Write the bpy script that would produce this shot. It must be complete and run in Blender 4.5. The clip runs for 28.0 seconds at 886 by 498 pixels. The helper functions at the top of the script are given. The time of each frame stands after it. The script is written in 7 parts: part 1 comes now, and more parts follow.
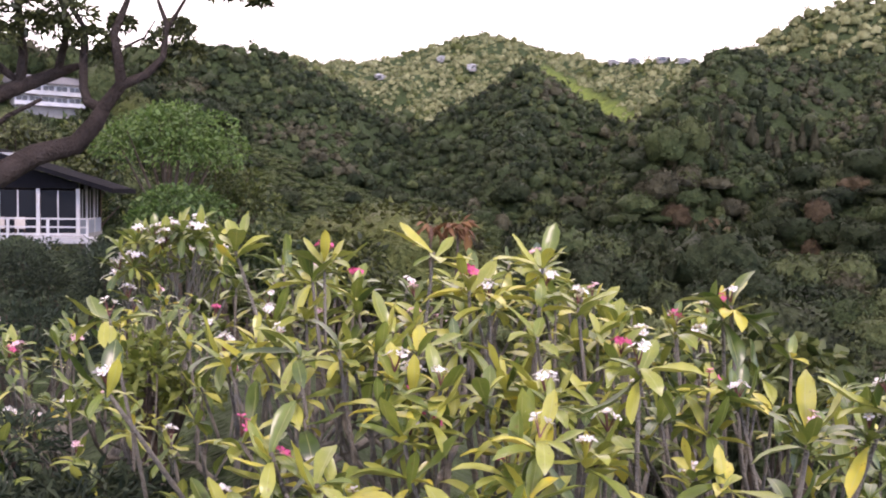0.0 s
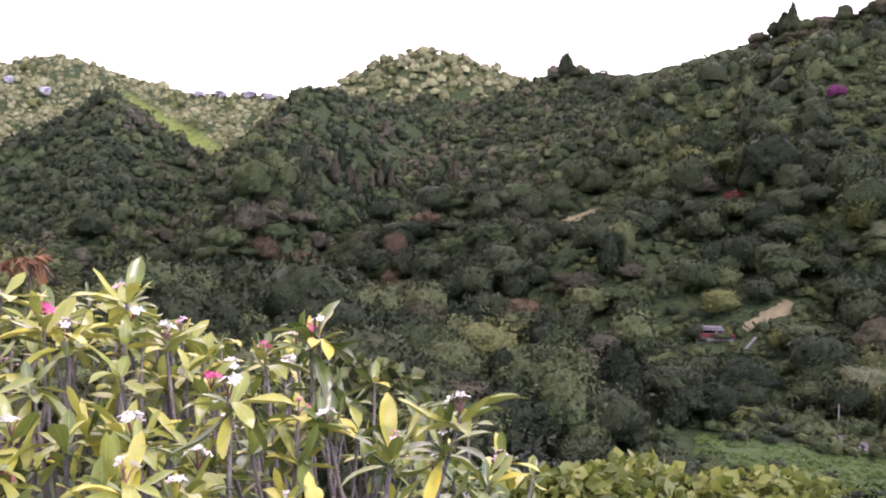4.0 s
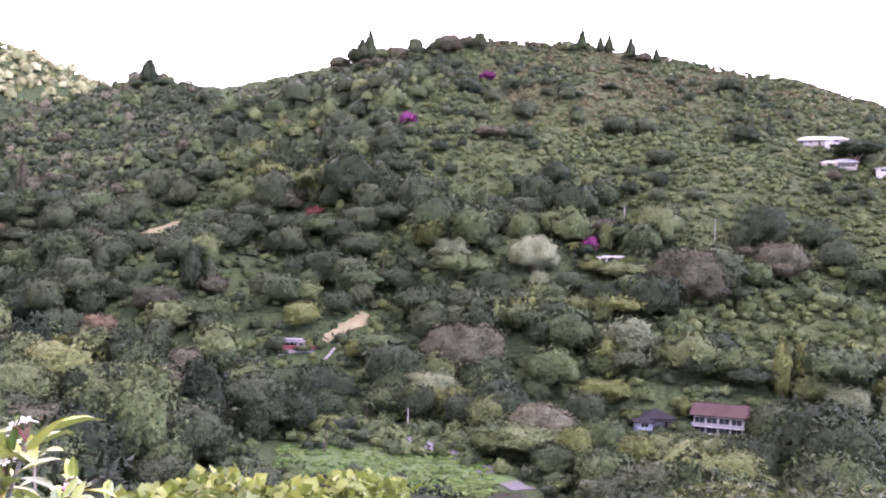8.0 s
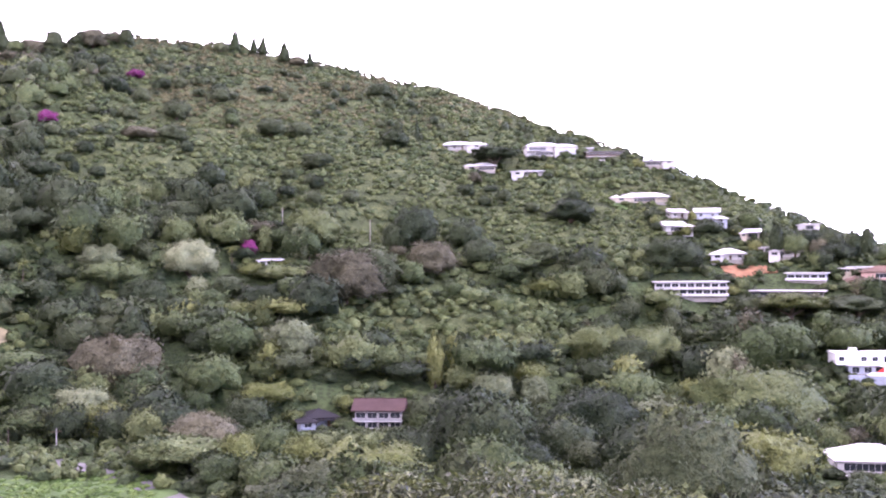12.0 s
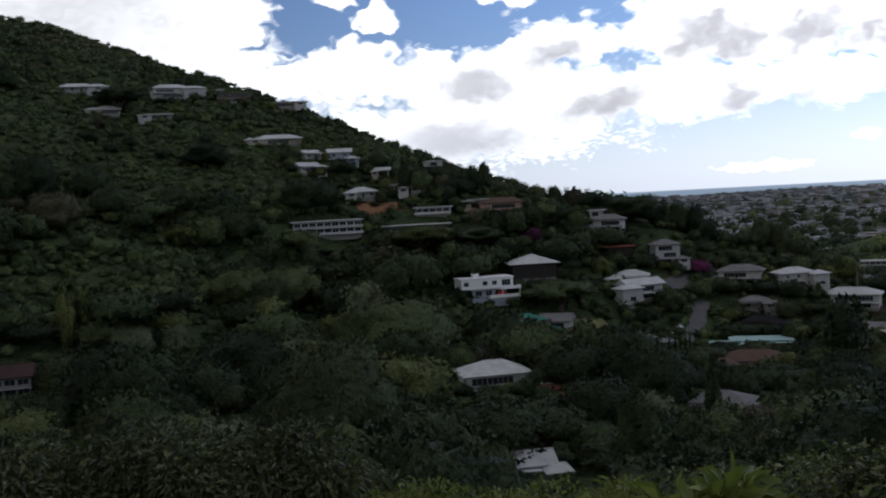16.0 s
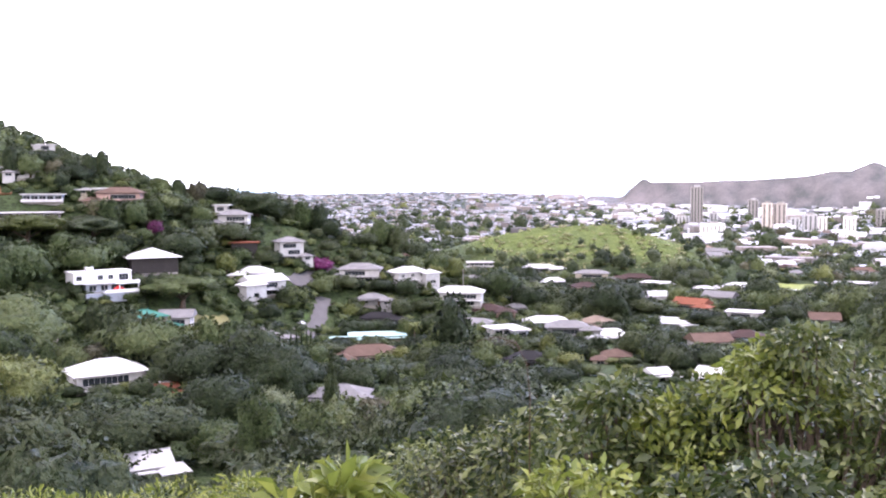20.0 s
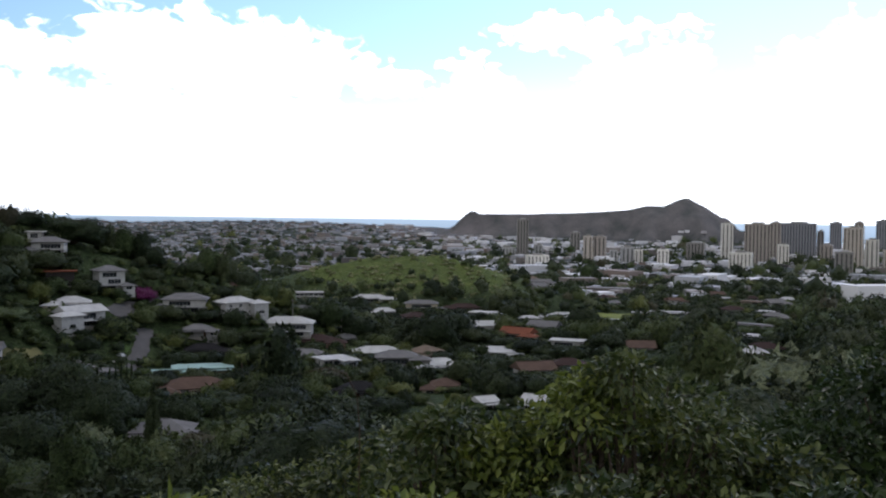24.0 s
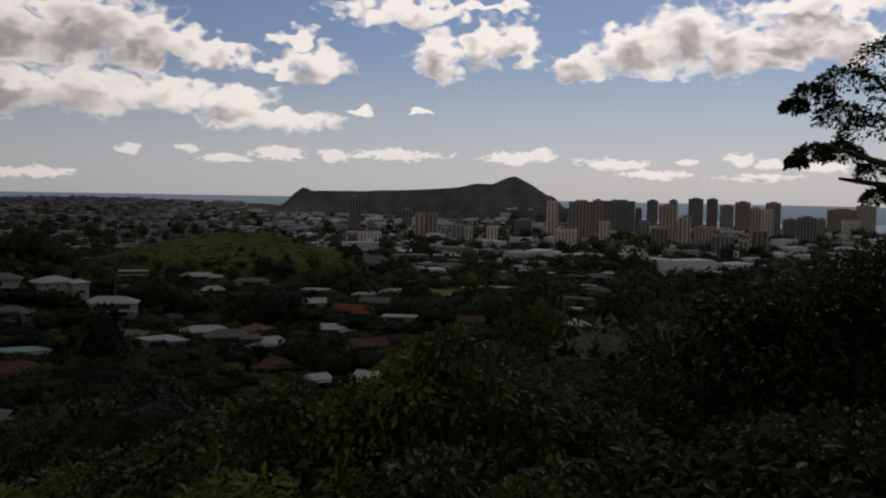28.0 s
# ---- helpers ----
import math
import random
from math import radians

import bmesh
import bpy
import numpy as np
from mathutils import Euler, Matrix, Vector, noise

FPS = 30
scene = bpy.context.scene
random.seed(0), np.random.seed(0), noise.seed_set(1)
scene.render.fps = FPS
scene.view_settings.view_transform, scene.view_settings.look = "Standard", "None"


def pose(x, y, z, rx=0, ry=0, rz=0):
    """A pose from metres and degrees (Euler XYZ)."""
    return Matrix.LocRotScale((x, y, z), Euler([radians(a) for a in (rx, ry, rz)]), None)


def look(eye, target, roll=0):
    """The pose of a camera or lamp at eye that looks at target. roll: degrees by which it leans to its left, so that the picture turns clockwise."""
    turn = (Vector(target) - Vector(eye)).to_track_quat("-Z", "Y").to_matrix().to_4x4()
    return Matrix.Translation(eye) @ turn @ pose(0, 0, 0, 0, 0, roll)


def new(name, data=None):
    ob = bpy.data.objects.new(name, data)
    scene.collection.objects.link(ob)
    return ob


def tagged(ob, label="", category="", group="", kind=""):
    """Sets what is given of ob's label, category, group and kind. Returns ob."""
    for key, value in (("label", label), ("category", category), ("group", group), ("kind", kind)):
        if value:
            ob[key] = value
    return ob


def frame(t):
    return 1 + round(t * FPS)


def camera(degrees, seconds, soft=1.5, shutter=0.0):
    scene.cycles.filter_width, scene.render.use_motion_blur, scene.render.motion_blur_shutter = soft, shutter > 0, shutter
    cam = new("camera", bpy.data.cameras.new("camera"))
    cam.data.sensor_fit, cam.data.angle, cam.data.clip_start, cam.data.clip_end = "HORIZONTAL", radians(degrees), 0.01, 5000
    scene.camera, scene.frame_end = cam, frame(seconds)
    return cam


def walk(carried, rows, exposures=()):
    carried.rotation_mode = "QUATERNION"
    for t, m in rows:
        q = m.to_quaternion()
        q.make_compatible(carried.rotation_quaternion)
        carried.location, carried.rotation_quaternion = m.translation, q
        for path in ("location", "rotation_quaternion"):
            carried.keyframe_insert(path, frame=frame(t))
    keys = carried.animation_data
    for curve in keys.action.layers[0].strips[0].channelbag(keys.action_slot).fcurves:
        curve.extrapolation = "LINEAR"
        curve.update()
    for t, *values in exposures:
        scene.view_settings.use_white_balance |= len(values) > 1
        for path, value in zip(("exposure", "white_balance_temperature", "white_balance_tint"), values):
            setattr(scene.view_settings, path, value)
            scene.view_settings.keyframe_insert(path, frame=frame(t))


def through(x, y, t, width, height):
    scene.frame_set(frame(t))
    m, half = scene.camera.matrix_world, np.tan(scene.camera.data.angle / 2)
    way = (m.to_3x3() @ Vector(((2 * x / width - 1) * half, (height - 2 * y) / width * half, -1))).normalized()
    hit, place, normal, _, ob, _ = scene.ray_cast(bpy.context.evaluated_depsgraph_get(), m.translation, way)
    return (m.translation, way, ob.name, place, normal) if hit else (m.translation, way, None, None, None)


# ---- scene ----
# camera on a hillside terrace, 110 m above the sea, panning from the valley head to the city
EYE = 110.0
cam = camera(48.87, 28.0, soft=2.0)
PATH = [
    (0.0, pose(0, 0, EYE, 87.02, -0.90, 0.00)),
    (0.5, pose(0, 0, EYE, 86.89, -0.76, -0.20)),
    (1.0, pose(0, 0, EYE, 87.21, -0.48, -0.63)),
    (1.5, pose(0, 0, EYE, 87.44, -0.96, -2.90)),
    (2.0, pose(0, 0, EYE, 87.77, -1.04, -6.67)),
    (2.5, pose(0, 0, EYE, 88.21, -0.77, -9.37)),
    (3.0, pose(0, 0, EYE, 88.28, -1.32, -14.66)),
    (3.5, pose(0, 0, EYE, 89.01, -0.92, -19.43)),
    (5.5, pose(0, 0, EYE, 89.16, -1.87, -33.71)),
    (6.0, pose(0, 0, EYE, 89.80, -1.11, -35.77)),
    (6.5, pose(0, 0, EYE, 90.20, -0.67, -40.18)),
    (7.0, pose(0, 0, EYE, 90.44, -0.31, -43.02)),
    (7.5, pose(0, 0, EYE, 90.32, -0.82, -45.30)),
    (8.0, pose(0, 0, EYE, 90.61, -1.43, -47.91)),
    (8.5, pose(0, 0, EYE, 91.41, -0.54, -50.95)),
    (9.0, pose(0, 0, EYE, 90.88, -0.42, -53.55)),
    (9.5, pose(0, 0, EYE, 90.65, -0.34, -55.60)),
    (10.0, pose(0, 0, EYE, 90.46, -0.02, -57.51)),
    (10.5, pose(0, 0, EYE, 90.41, 0.21, -59.66)),
    (11.0, pose(0, 0, EYE, 90.67, 0.18, -62.39)),
    (11.5, pose(0, 0, EYE, 90.78, 0.43, -65.23)),
    (12.0, pose(0, 0, EYE, 90.96, 0.39, -67.72)),
    (12.5, pose(0, 0, EYE, 90.93, 0.70, -70.46)),
    (14.5, pose(0, 0, EYE, 89.99, 1.30, -78.28)),
    (15.0, pose(0, 0, EYE, 91.05, 1.08, -84.46)),
    (15.5, pose(0, 0, EYE, 87.96, 2.36, -88.45)),
    (16.0, pose(0, 0, EYE, 86.95, 3.05, -88.80)),
    (16.5, pose(0, 0, EYE, 86.82, 1.17, -91.15)),
    (17.0, pose(0, 0, EYE, 85.88, 0.96, -91.18)),
    (17.5, pose(0, 0, EYE, 85.62, 1.00, -93.48)),
    (18.0, pose(0, 0, EYE, 86.99, 0.19, -95.85)),
    (18.5, pose(0, 0, EYE, 86.28, 0.16, -98.37)),
    (19.0, pose(0, 0, EYE, 86.46, -1.13, -102.48)),
    (19.5, pose(0, 0, EYE, 86.01, 0.18, -105.85)),
    (20.0, pose(0, 0, EYE, 86.13, 0.14, -110.46)),
    (20.5, pose(0, 0, EYE, 86.09, -0.19, -113.84)),
    (21.0, pose(0, 0, EYE, 86.21, -0.77, -117.41)),
    (21.5, pose(0, 0, EYE, 86.97, -0.84, -119.16)),
    (23.5, pose(0, 0, EYE, 87.69, -0.57, -119.53)),
    (24.0, pose(0, 0, EYE, 87.95, -0.74, -120.35)),
    (24.5, pose(0, 0, EYE, 87.71, -0.79, -121.78)),
    (25.0, pose(0, 0, EYE, 87.73, -0.41, -122.88)),
    (25.5, pose(0, 0, EYE, 87.84, -0.59, -123.37)),
    (26.0, pose(0, 0, EYE, 87.68, -0.87, -127.03)),
    (26.5, pose(0, 0, EYE, 87.25, -0.78, -128.54)),
    (27.0, pose(0, 0, EYE, 86.52, -1.53, -128.91)),
    (27.5, pose(0, 0, EYE, 86.31, -0.40, -130.31)),
    (28.0, pose(0, 0, EYE, 86.74, -1.04, -130.18)),
]
EXPOSURES = [(0.0, -0.92, 6850, 38), (3.0, -1.03, 6750, 42), (5.5, 0.3, 6150, 53), (7.0, 0.33, 6150, 54), (12.5, 0.47, 6150, 53), (14.5, -1.95, 6000, 18), (15.0, -3.0, 5950, 14), (16.0, -3.2, 6100, 16),
             (16.6, -1.45, 6200, 20), (17.0, -0.75, 6350, 30), (18.5, -0.2, 6350, 34), (21.5, 0.17, 6350, 31), (23.5, -1.1, 6300, 18), (24.0, -2.4, 6200, 16), (24.6, -3.25, 6500, 17), (25.0, -4.35, 6950, 19), (26.0, -4.5, 6950, 20), (28.0, -4.52, 6950, 20)]
walk(cam, PATH, EXPOSURES)

# ---- sky and sun ----
SUN_BEARING, SUN_HEIGHT = 158.0, 50.0


def toward(bearing, height):
    a, e = radians(bearing), radians(height)
    return Vector((math.sin(a) * math.cos(e), math.cos(a) * math.cos(e), math.sin(e)))


# clouds: bearing, height, half width and half height, in degrees
CLOUDS = [
          (71.5, 10.9, 7.64, 3.16), (83.3, 7.2, 6.31, 1.93), (91.2, 6.8, 6.98, 2.06), (96.2, 8.4, 3.99, 1.83), (98.7, 5.4, 8.31, 1.99), (104.1, 8.8, 5.65, 2.82), (109.5, 8.6, 3.65, 2.49), (106.2, 5.2, 5.32, 1.5),
          (85.5, 10.2, 1.5, 0.8), (82.9, 11.9, 1.66, 0.8), (93.4, 11.4, 1.66, 1.0), (112.8, 8.1, 2.66, 2.33), (106.2, 8.3, 3.99, 1.99), (111.1, 8.6, 4.98, 1.99), (114.4, 8.0, 3.65, 1.33), (117.5, 7.6, 1.66, 0.86),
          (105.9, 5.2, 3.65, 1.66), (109.6, 5.2, 3.99, 1.59), (114.1, 5.2, 4.32, 1.0), (117.6, 5.1, 2.66, 0.8), (119.8, 4.1, 3.99, 0.86), (122.7, 7.3, 2.33, 1.06), (121.4, 8.7, 1.33, 0.73), (120.1, 7.1, 1.66, 0.6),
          (127.8, 10.4, 4.98, 0.93), (132.4, 10.7, 3.65, 0.47), (130.0, 8.0, 1.93, 1.46), (132.5, 8.3, 2.16, 1.46), (134.3, 8.6, 1.66, 1.33), (138.0, 7.6, 2.66, 1.13), (141.2, 8.3, 2.99, 1.66), (144.2, 9.1, 2.99, 1.83),
          (146.4, 8.4, 2.99, 1.73), (148.8, 7.9, 2.99, 1.0), (150.2, 8.9, 3.32, 1.33), (152.5, 8.7, 2.66, 1.4), (150.7, 10.4, 4.98, 0.8), (125.2, 4.7, 0.8, 0.3), (128.8, 4.7, 0.8, 0.23), (112.3, 2.1, 0.66, 0.33),
          (115.6, 2.3, 0.93, 0.33), (117.3, 1.8, 1.59, 0.3), (120.8, 2.2, 1.59, 0.53), (123.8, 2.1, 1.06, 0.43), (127.2, 2.2, 3.49, 0.4), (134.3, 2.1, 2.06, 0.37), (136.0, 2.3, 0.73, 0.37), (140.2, 1.9, 2.39, 0.4),
          (144.1, 2.0, 0.66, 0.23), (147.0, 2.2, 1.0, 0.47), (148.7, 1.9, 1.0, 0.33), (142.4, 1.3, 2.16, 0.27), (147.6, 1.2, 2.49, 0.27), (151.6, 1.8, 1.5, 0.3), (107.0, 0.8, 2.99, 0.33), (90.0, 3.8, 11.0, 2.4), (10.0, 14.0, 62.0, 13.0),
          (162.0, 7.0, 8.0, 4.0), (165.0, 3.0, 9.0, 1.0),
]


def build_world():
    world = bpy.data.worlds.new("sky")
    scene.world = world
    world.use_nodes = True
    nt = world.node_tree
    nt.nodes.clear()

    def node(kind, **settings):
        n = nt.nodes.new(kind)
        for key, value in settings.items():
            if key == "operation":
                n.operation = value
        return n

    def plug(n, index, value):
        if isinstance(value, bpy.types.NodeSocket):
            nt.links.new(value, n.inputs[index])
        else:
            n.inputs[index].default_value = value

    def calc(op, a, b=0.0, c=None):
        n = node("ShaderNodeMath", operation=op)
        plug(n, 0, a), plug(n, 1, b)
        if c is not None:
            plug(n, 2, c)
        return n.outputs[0]

    def vec(op, a, b=(0, 0, 0)):
        n = node("ShaderNodeVectorMath", operation=op)
        plug(n, 0, a), plug(n, 1, b)
        return n.outputs["Value"] if op == "LENGTH" else n.outputs[0]

    def smooth(value, low, high):
        n = nt.nodes.new("ShaderNodeMapRange")
        n.interpolation_type = "SMOOTHSTEP"
        plug(n, 0, value), plug(n, 1, low), plug(n, 2, high)
        return n.outputs[0]

    def mix(fac, a, b):
        n = nt.nodes.new("ShaderNodeMix")
        n.data_type = "RGBA"
        plug(n, 0, fac), plug(n, 6, a), plug(n, 7, b)
        return n.outputs[2]

    def fbm(vector, scale, detail, rough=0.55):
        n = nt.nodes.new("ShaderNodeTexNoise")
        plug(n, "Vector", vector), plug(n, "Scale", scale), plug(n, "Detail", detail), plug(n, "Roughness", rough)
        return n.outputs["Fac"]

    sky = nt.nodes.new("ShaderNodeTexSky")
    sky.sky_type, sky.sun_disc = "NISHITA", False
    sky.sun_elevation, sky.sun_rotation = radians(SUN_HEIGHT), radians(SUN_BEARING)
    sky.air_density, sky.dust_density, sky.ozone_density = 1.0, 0.6, 1.5
    where = nt.nodes.new("ShaderNodeTexCoord").outputs["Generated"]
    split = nt.nodes.new("ShaderNodeSeparateXYZ")
    nt.links.new(where, split.inputs[0])
    x, y, z = split.outputs
    degrees = 57.29578
    bearing = calc("MULTIPLY", calc("ARCTAN2", x, y), degrees)
    height = calc("MULTIPLY", calc("ARCSINE", z), degrees)
    join = nt.nodes.new("ShaderNodeCombineXYZ")
    plug(join, 0, bearing), plug(join, 1, height)
    spot = join.outputs[0]

    def cover(at):
        best = None
        for cb, ch, w, h in CLOUDS:
            d = calc("SUBTRACT", 1.0, vec("LENGTH", vec("MULTIPLY", vec("SUBTRACT", at, (cb, ch, 0)), (1 / w, 1 / h, 0))))
            best = d if best is None else calc("MAXIMUM", best, d)
        high = calc("MULTIPLY", smooth(height, 12.5, 24.0), 0.55)
        best = calc("ADD", best, calc("MULTIPLY", smooth(bearing, 82.0, 70.0), 1.6))
        best = calc("MAXIMUM", best, calc("SUBTRACT", high, 0.45))
        broad = calc("MULTIPLY", calc("SUBTRACT", fbm(vec("MULTIPLY", at, (0.40, 0.62, 1)), 1.0, 2.0, 0.5), 0.5), 1.3)
        fine = calc("MULTIPLY", calc("SUBTRACT", fbm(vec("MULTIPLY", at, (1.3, 1.9, 1)), 1.0, 4.0, 0.5), 0.5), 0.46)
        wisp = calc("MULTIPLY", calc("SUBTRACT", fbm(vec("MULTIPLY", at, (2.2, 5.0, 1)), 1.0, 3.0, 0.55), 0.5), calc("MULTIPLY", smooth(height, 5.0, 2.0), 1.5))
        return best, broad, calc("ADD", fine, wisp)

    # billows: the outline is carried along by slow swirls, less so low down
    swirl = nt.nodes.new("ShaderNodeTexNoise")
    plug(swirl, "Vector", vec("MULTIPLY", spot, (0.75, 1.1, 1))), plug(swirl, "Scale", 1.0), plug(swirl, "Detail", 1.5)
    push = vec("SCALE", vec("SUBTRACT", swirl.outputs["Color"], (0.5, 0.5, 0.5)))
    nt.links.new(calc("ADD", 0.35, calc("MULTIPLY", smooth(height, 1.0, 7.0), 2.2)), push.node.inputs["Scale"])
    spot = vec("ADD", spot, push)
    core, broad, fine = cover(spot)
    over, _, _ = cover(vec("ADD", spot, (0.5, 0.9, 0)))
    body = calc("ADD", core, broad)
    mask = calc("MULTIPLY", smooth(calc("ADD", body, fine), -0.04, 0.42), calc("ADD", 0.74, calc("MULTIPLY", smooth(height, 2.0, 5.0), 0.26)))
    shade = calc("ADD", calc("ADD", calc("MULTIPLY", over, 0.75), calc("MULTIPLY", body, 0.45)), calc("MULTIPLY", fine, 0.2))
    grey = calc("MULTIPLY", smooth(shade, 0.30, 1.05), calc("ADD", 0.30, calc("MULTIPLY", smooth(bearing, 76.0, 96.0), 0.60)))
    cloud = mix(grey, (57, 58, 56, 1), (17, 17, 17.5, 1))
    bank = fbm(vec("MULTIPLY", spot, (0.11, 0.2, 1)), 1.0, 4.0, 0.5)
    bank = calc("ADD", 1.0, calc("MULTIPLY", smooth(bearing, 98.0, 74.0), calc("ADD", 0.25, calc("MULTIPLY", calc("SUBTRACT", bank, 0.5), 1.2))))
    lit = vec("SCALE", cloud)
    nt.links.new(bank, lit.node.inputs["Scale"])
    cloud = lit
    low = smooth(height, 9.0, 0.0)
    hazy = mix(calc("MULTIPLY", low, 0.62), vec("MULTIPLY", sky.outputs[0], (2.8, 3.2, 3.9)), (34, 37, 40, 1))
    full = mix(mask, hazy, cloud)
    sea = mix(smooth(height, -1.6, -0.36), (5, 7, 9, 1), (8, 10.5, 13, 1))
    full = mix(smooth(height, -0.36, -0.28), sea, full)
    # the sky is brighter toward the sun, above all low down in the haze
    near_sun = calc("POWER", calc("MAXIMUM", calc("COSINE", calc("MULTIPLY", calc("SUBTRACT", bearing, SUN_BEARING - 10), 1 / degrees)), 0.0), 1.0)
    glow = calc("ADD", 0.74, calc("MULTIPLY", near_sun, calc("ADD", 0.25, calc("MULTIPLY", smooth(height, 34.0, 12.0), 1.7))))
    full = vec("SCALE", full)
    full.node.inputs["Scale"].default_value = 1.0
    nt.links.new(glow, full.node.inputs["Scale"])
    out = nt.nodes.new("ShaderNodeBackground")
    plug(out, 0, full), plug(out, 1, 0.13)
    last = nt.nodes.new("ShaderNodeOutputWorld")
    nt.links.new(out.outputs[0], last.inputs[0])


build_world()
sun_data = bpy.data.lights.new("sun", "SUN")
sun_data.energy, sun_data.angle, sun_data.color = 4.4, radians(0.53), (1.0, 0.94, 0.85)
sun = new("sun", sun_data)
sun.matrix_world = look(toward(SUN_BEARING, SUN_HEIGHT) * 900, (0, 0, 0))

# ---- the lie of the land ----
def grain(x, y, seed=0):
    """Smooth value noise in 0..1 on a unit lattice."""
    xi, yi = np.floor(x).astype(np.int64), np.floor(y).astype(np.int64)
    u, v = x - xi, y - yi
    u, v = u * u * (3 - 2 * u), v * v * (3 - 2 * v)

    def corner(i, j):
        n = ((xi + i) * 374761393 + (yi + j) * 668265263 + seed * 974634177) & 0xFFFFFFFF
        n = ((n ^ (n >> 13)) * 1274126177) & 0xFFFFFFFF
        return ((n ^ (n >> 16)) & 0xFFFF) / 65535.0

    low = corner(0, 0) * (1 - u) + corner(1, 0) * u
    return low * (1 - v) + (corner(0, 1) * (1 - u) + corner(1, 1) * u) * v


def rough(x, y, size, octaves=4, seed=0):
    total, weight, f = 0.0, 0.0, 1.0 / size
    for k in range(octaves):
        total, weight, f = total + grain(x * f, y * f, seed + k) * 0.55 ** k, weight + 0.55 ** k, f * 2.03
    return total / weight


def step(value, low, high):
    t = np.clip((value - low) / (high - low), 0, 1)
    return t * t * (3 - 2 * t)


# crests: bearing, distance and height over the lookout (degrees) along each ridge; then its slope and how far gullies cut it
RIDGES = {
    "facing": ([(22, 1150, 7.0), (26, 1000, 7.9), (31, 950, 9.7), (35, 900, 9.5), (40, 860, 10.8), (45.5, 830, 12.2), (50, 810, 12.75), (55.7, 800, 12.5),
                (61, 780, 11.6), (67.4, 740, 10.2), (71, 700, 9.1), (75, 660, 7.6), (78.2, 620, 6.6), (82.6, 580, 4.8),
                (86, 540, 2.6), (88, 500, 1.2), (92.7, 480, 0.0), (97.6, 470, -1.4), (104, 480, -2.9)], 0.44, 16),
    "dark_peak": ([(12.4, 480, 0.0), (14.2, 600, 4.6), (15.8, 760, 8.4), (19, 820, 7.9), (23, 880, 6.8), (26, 980, 7.2)], 0.80, 16),
    "bright_hill": ([(15.0, 1300, 7.0), (17.3, 1300, 8.6), (18.3, 1300, 9.2), (19.9, 1300, 10.1), (22.5, 1300, 10.9), (24.7, 1300, 10.5), (26.7, 1300, 9.8), (28.0, 1300, 9.1), (30, 1300, 8.6)], 0.60, 20),
    "pyramid": ([(4.0, 560, 0.0), (4.5, 700, 4.0), (4.85, 860, 7.7), (5.4, 1150, 6.5)], 0.62, 14),
    "far_hill": ([(-12, 1750, 7.6), (-8.7, 1800, 8.0), (-7, 1850, 7.6), (-4.1, 1950, 7.8), (-1.1, 1980, 8.7), (1.3, 2000, 9.4), (3.2, 2000, 9.4), (5.2, 2000, 8.75), (7.1, 1950, 8.3),
                  (9.1, 1900, 7.85), (11.7, 1850, 7.95), (14, 1800, 7.9), (18, 1700, 7.6)], 0.42, 26),
    "left_wall": ([(-44, 700, 6.6), (-24, 800, 7.2), (-16, 850, 7.9), (-13.5, 880, 8.2), (-10.4, 900, 8.1), (-8.75, 910, 7.6), (-7.45, 920, 6.9), (-6.1, 950, 6.1),
                   (-4.5, 980, 5.2), (-2.85, 1000, 4.4), (-0.9, 1050, 4.0)], 0.52, 16),
    "left_slope": ([(-44, 260, 6.5), (-24, 300, 6.0), (-19, 330, 5.8), (-16, 360, 5.2), (-13.6, 380, 4.0), (-11.6, 390, 2.7), (-10, 400, 1.9),
                    (-5.4, 430, 0.6), (0.2, 470, -0.5), (3, 490, -2.4)], 0.42, 8),
    "knoll": ([(113, 800, -3.2), (116, 820, -2.6), (120, 800, -2.35), (122.5, 770, -3.0)], 0.26, 3),
    "crater": ([(119.4, 4250, -1.4), (120.9, 4250, -0.55), (122, 4250, 0.24), (122.8, 4200, 0.1), (126.1, 4200, 0.12), (129.4, 4200, 0.24), (131.1, 4200, 0.38), (132.1, 4200, 0.62),
                (133.1, 4200, 0.6), (133.9, 4200, 0.98), (134.4, 4200, 1.1), (134.9, 4200, 0.6), (135.7, 4200, 0.34), (137.0, 4200, -0.28), (138, 4250, -0.7), (140, 4300, -1.4)], 0.50, 20),
    "far_slope": ([(84, 4500, -0.4), (95, 4600, -0.5), (102, 4600, -0.65), (111, 4600, -0.52), (121, 4700, -0.8)], 0.045, 6),
    "terrace": ([(-32, 120, 1.0), (-24, 58, -2.0), (-12, 16, -9.0), (0, 0.5, -70.0), (120, 1, -60.0), (164, 40, -5.6), (167, 150, -4.5), (170, 500, -4.6),
                 (171, 1200, -4.3)], 0.46, 3),
    "behind": ([(300, 330, 9.0), (255, 420, 11.0), (215, 500, 8.0), (190, 900, 2.0)], 0.34, 12),
}


def crest_points(rows):
    return [(r * math.sin(radians(a)), r * math.cos(radians(a)), EYE + r * math.tan(radians(e))) for a, r, e in rows]


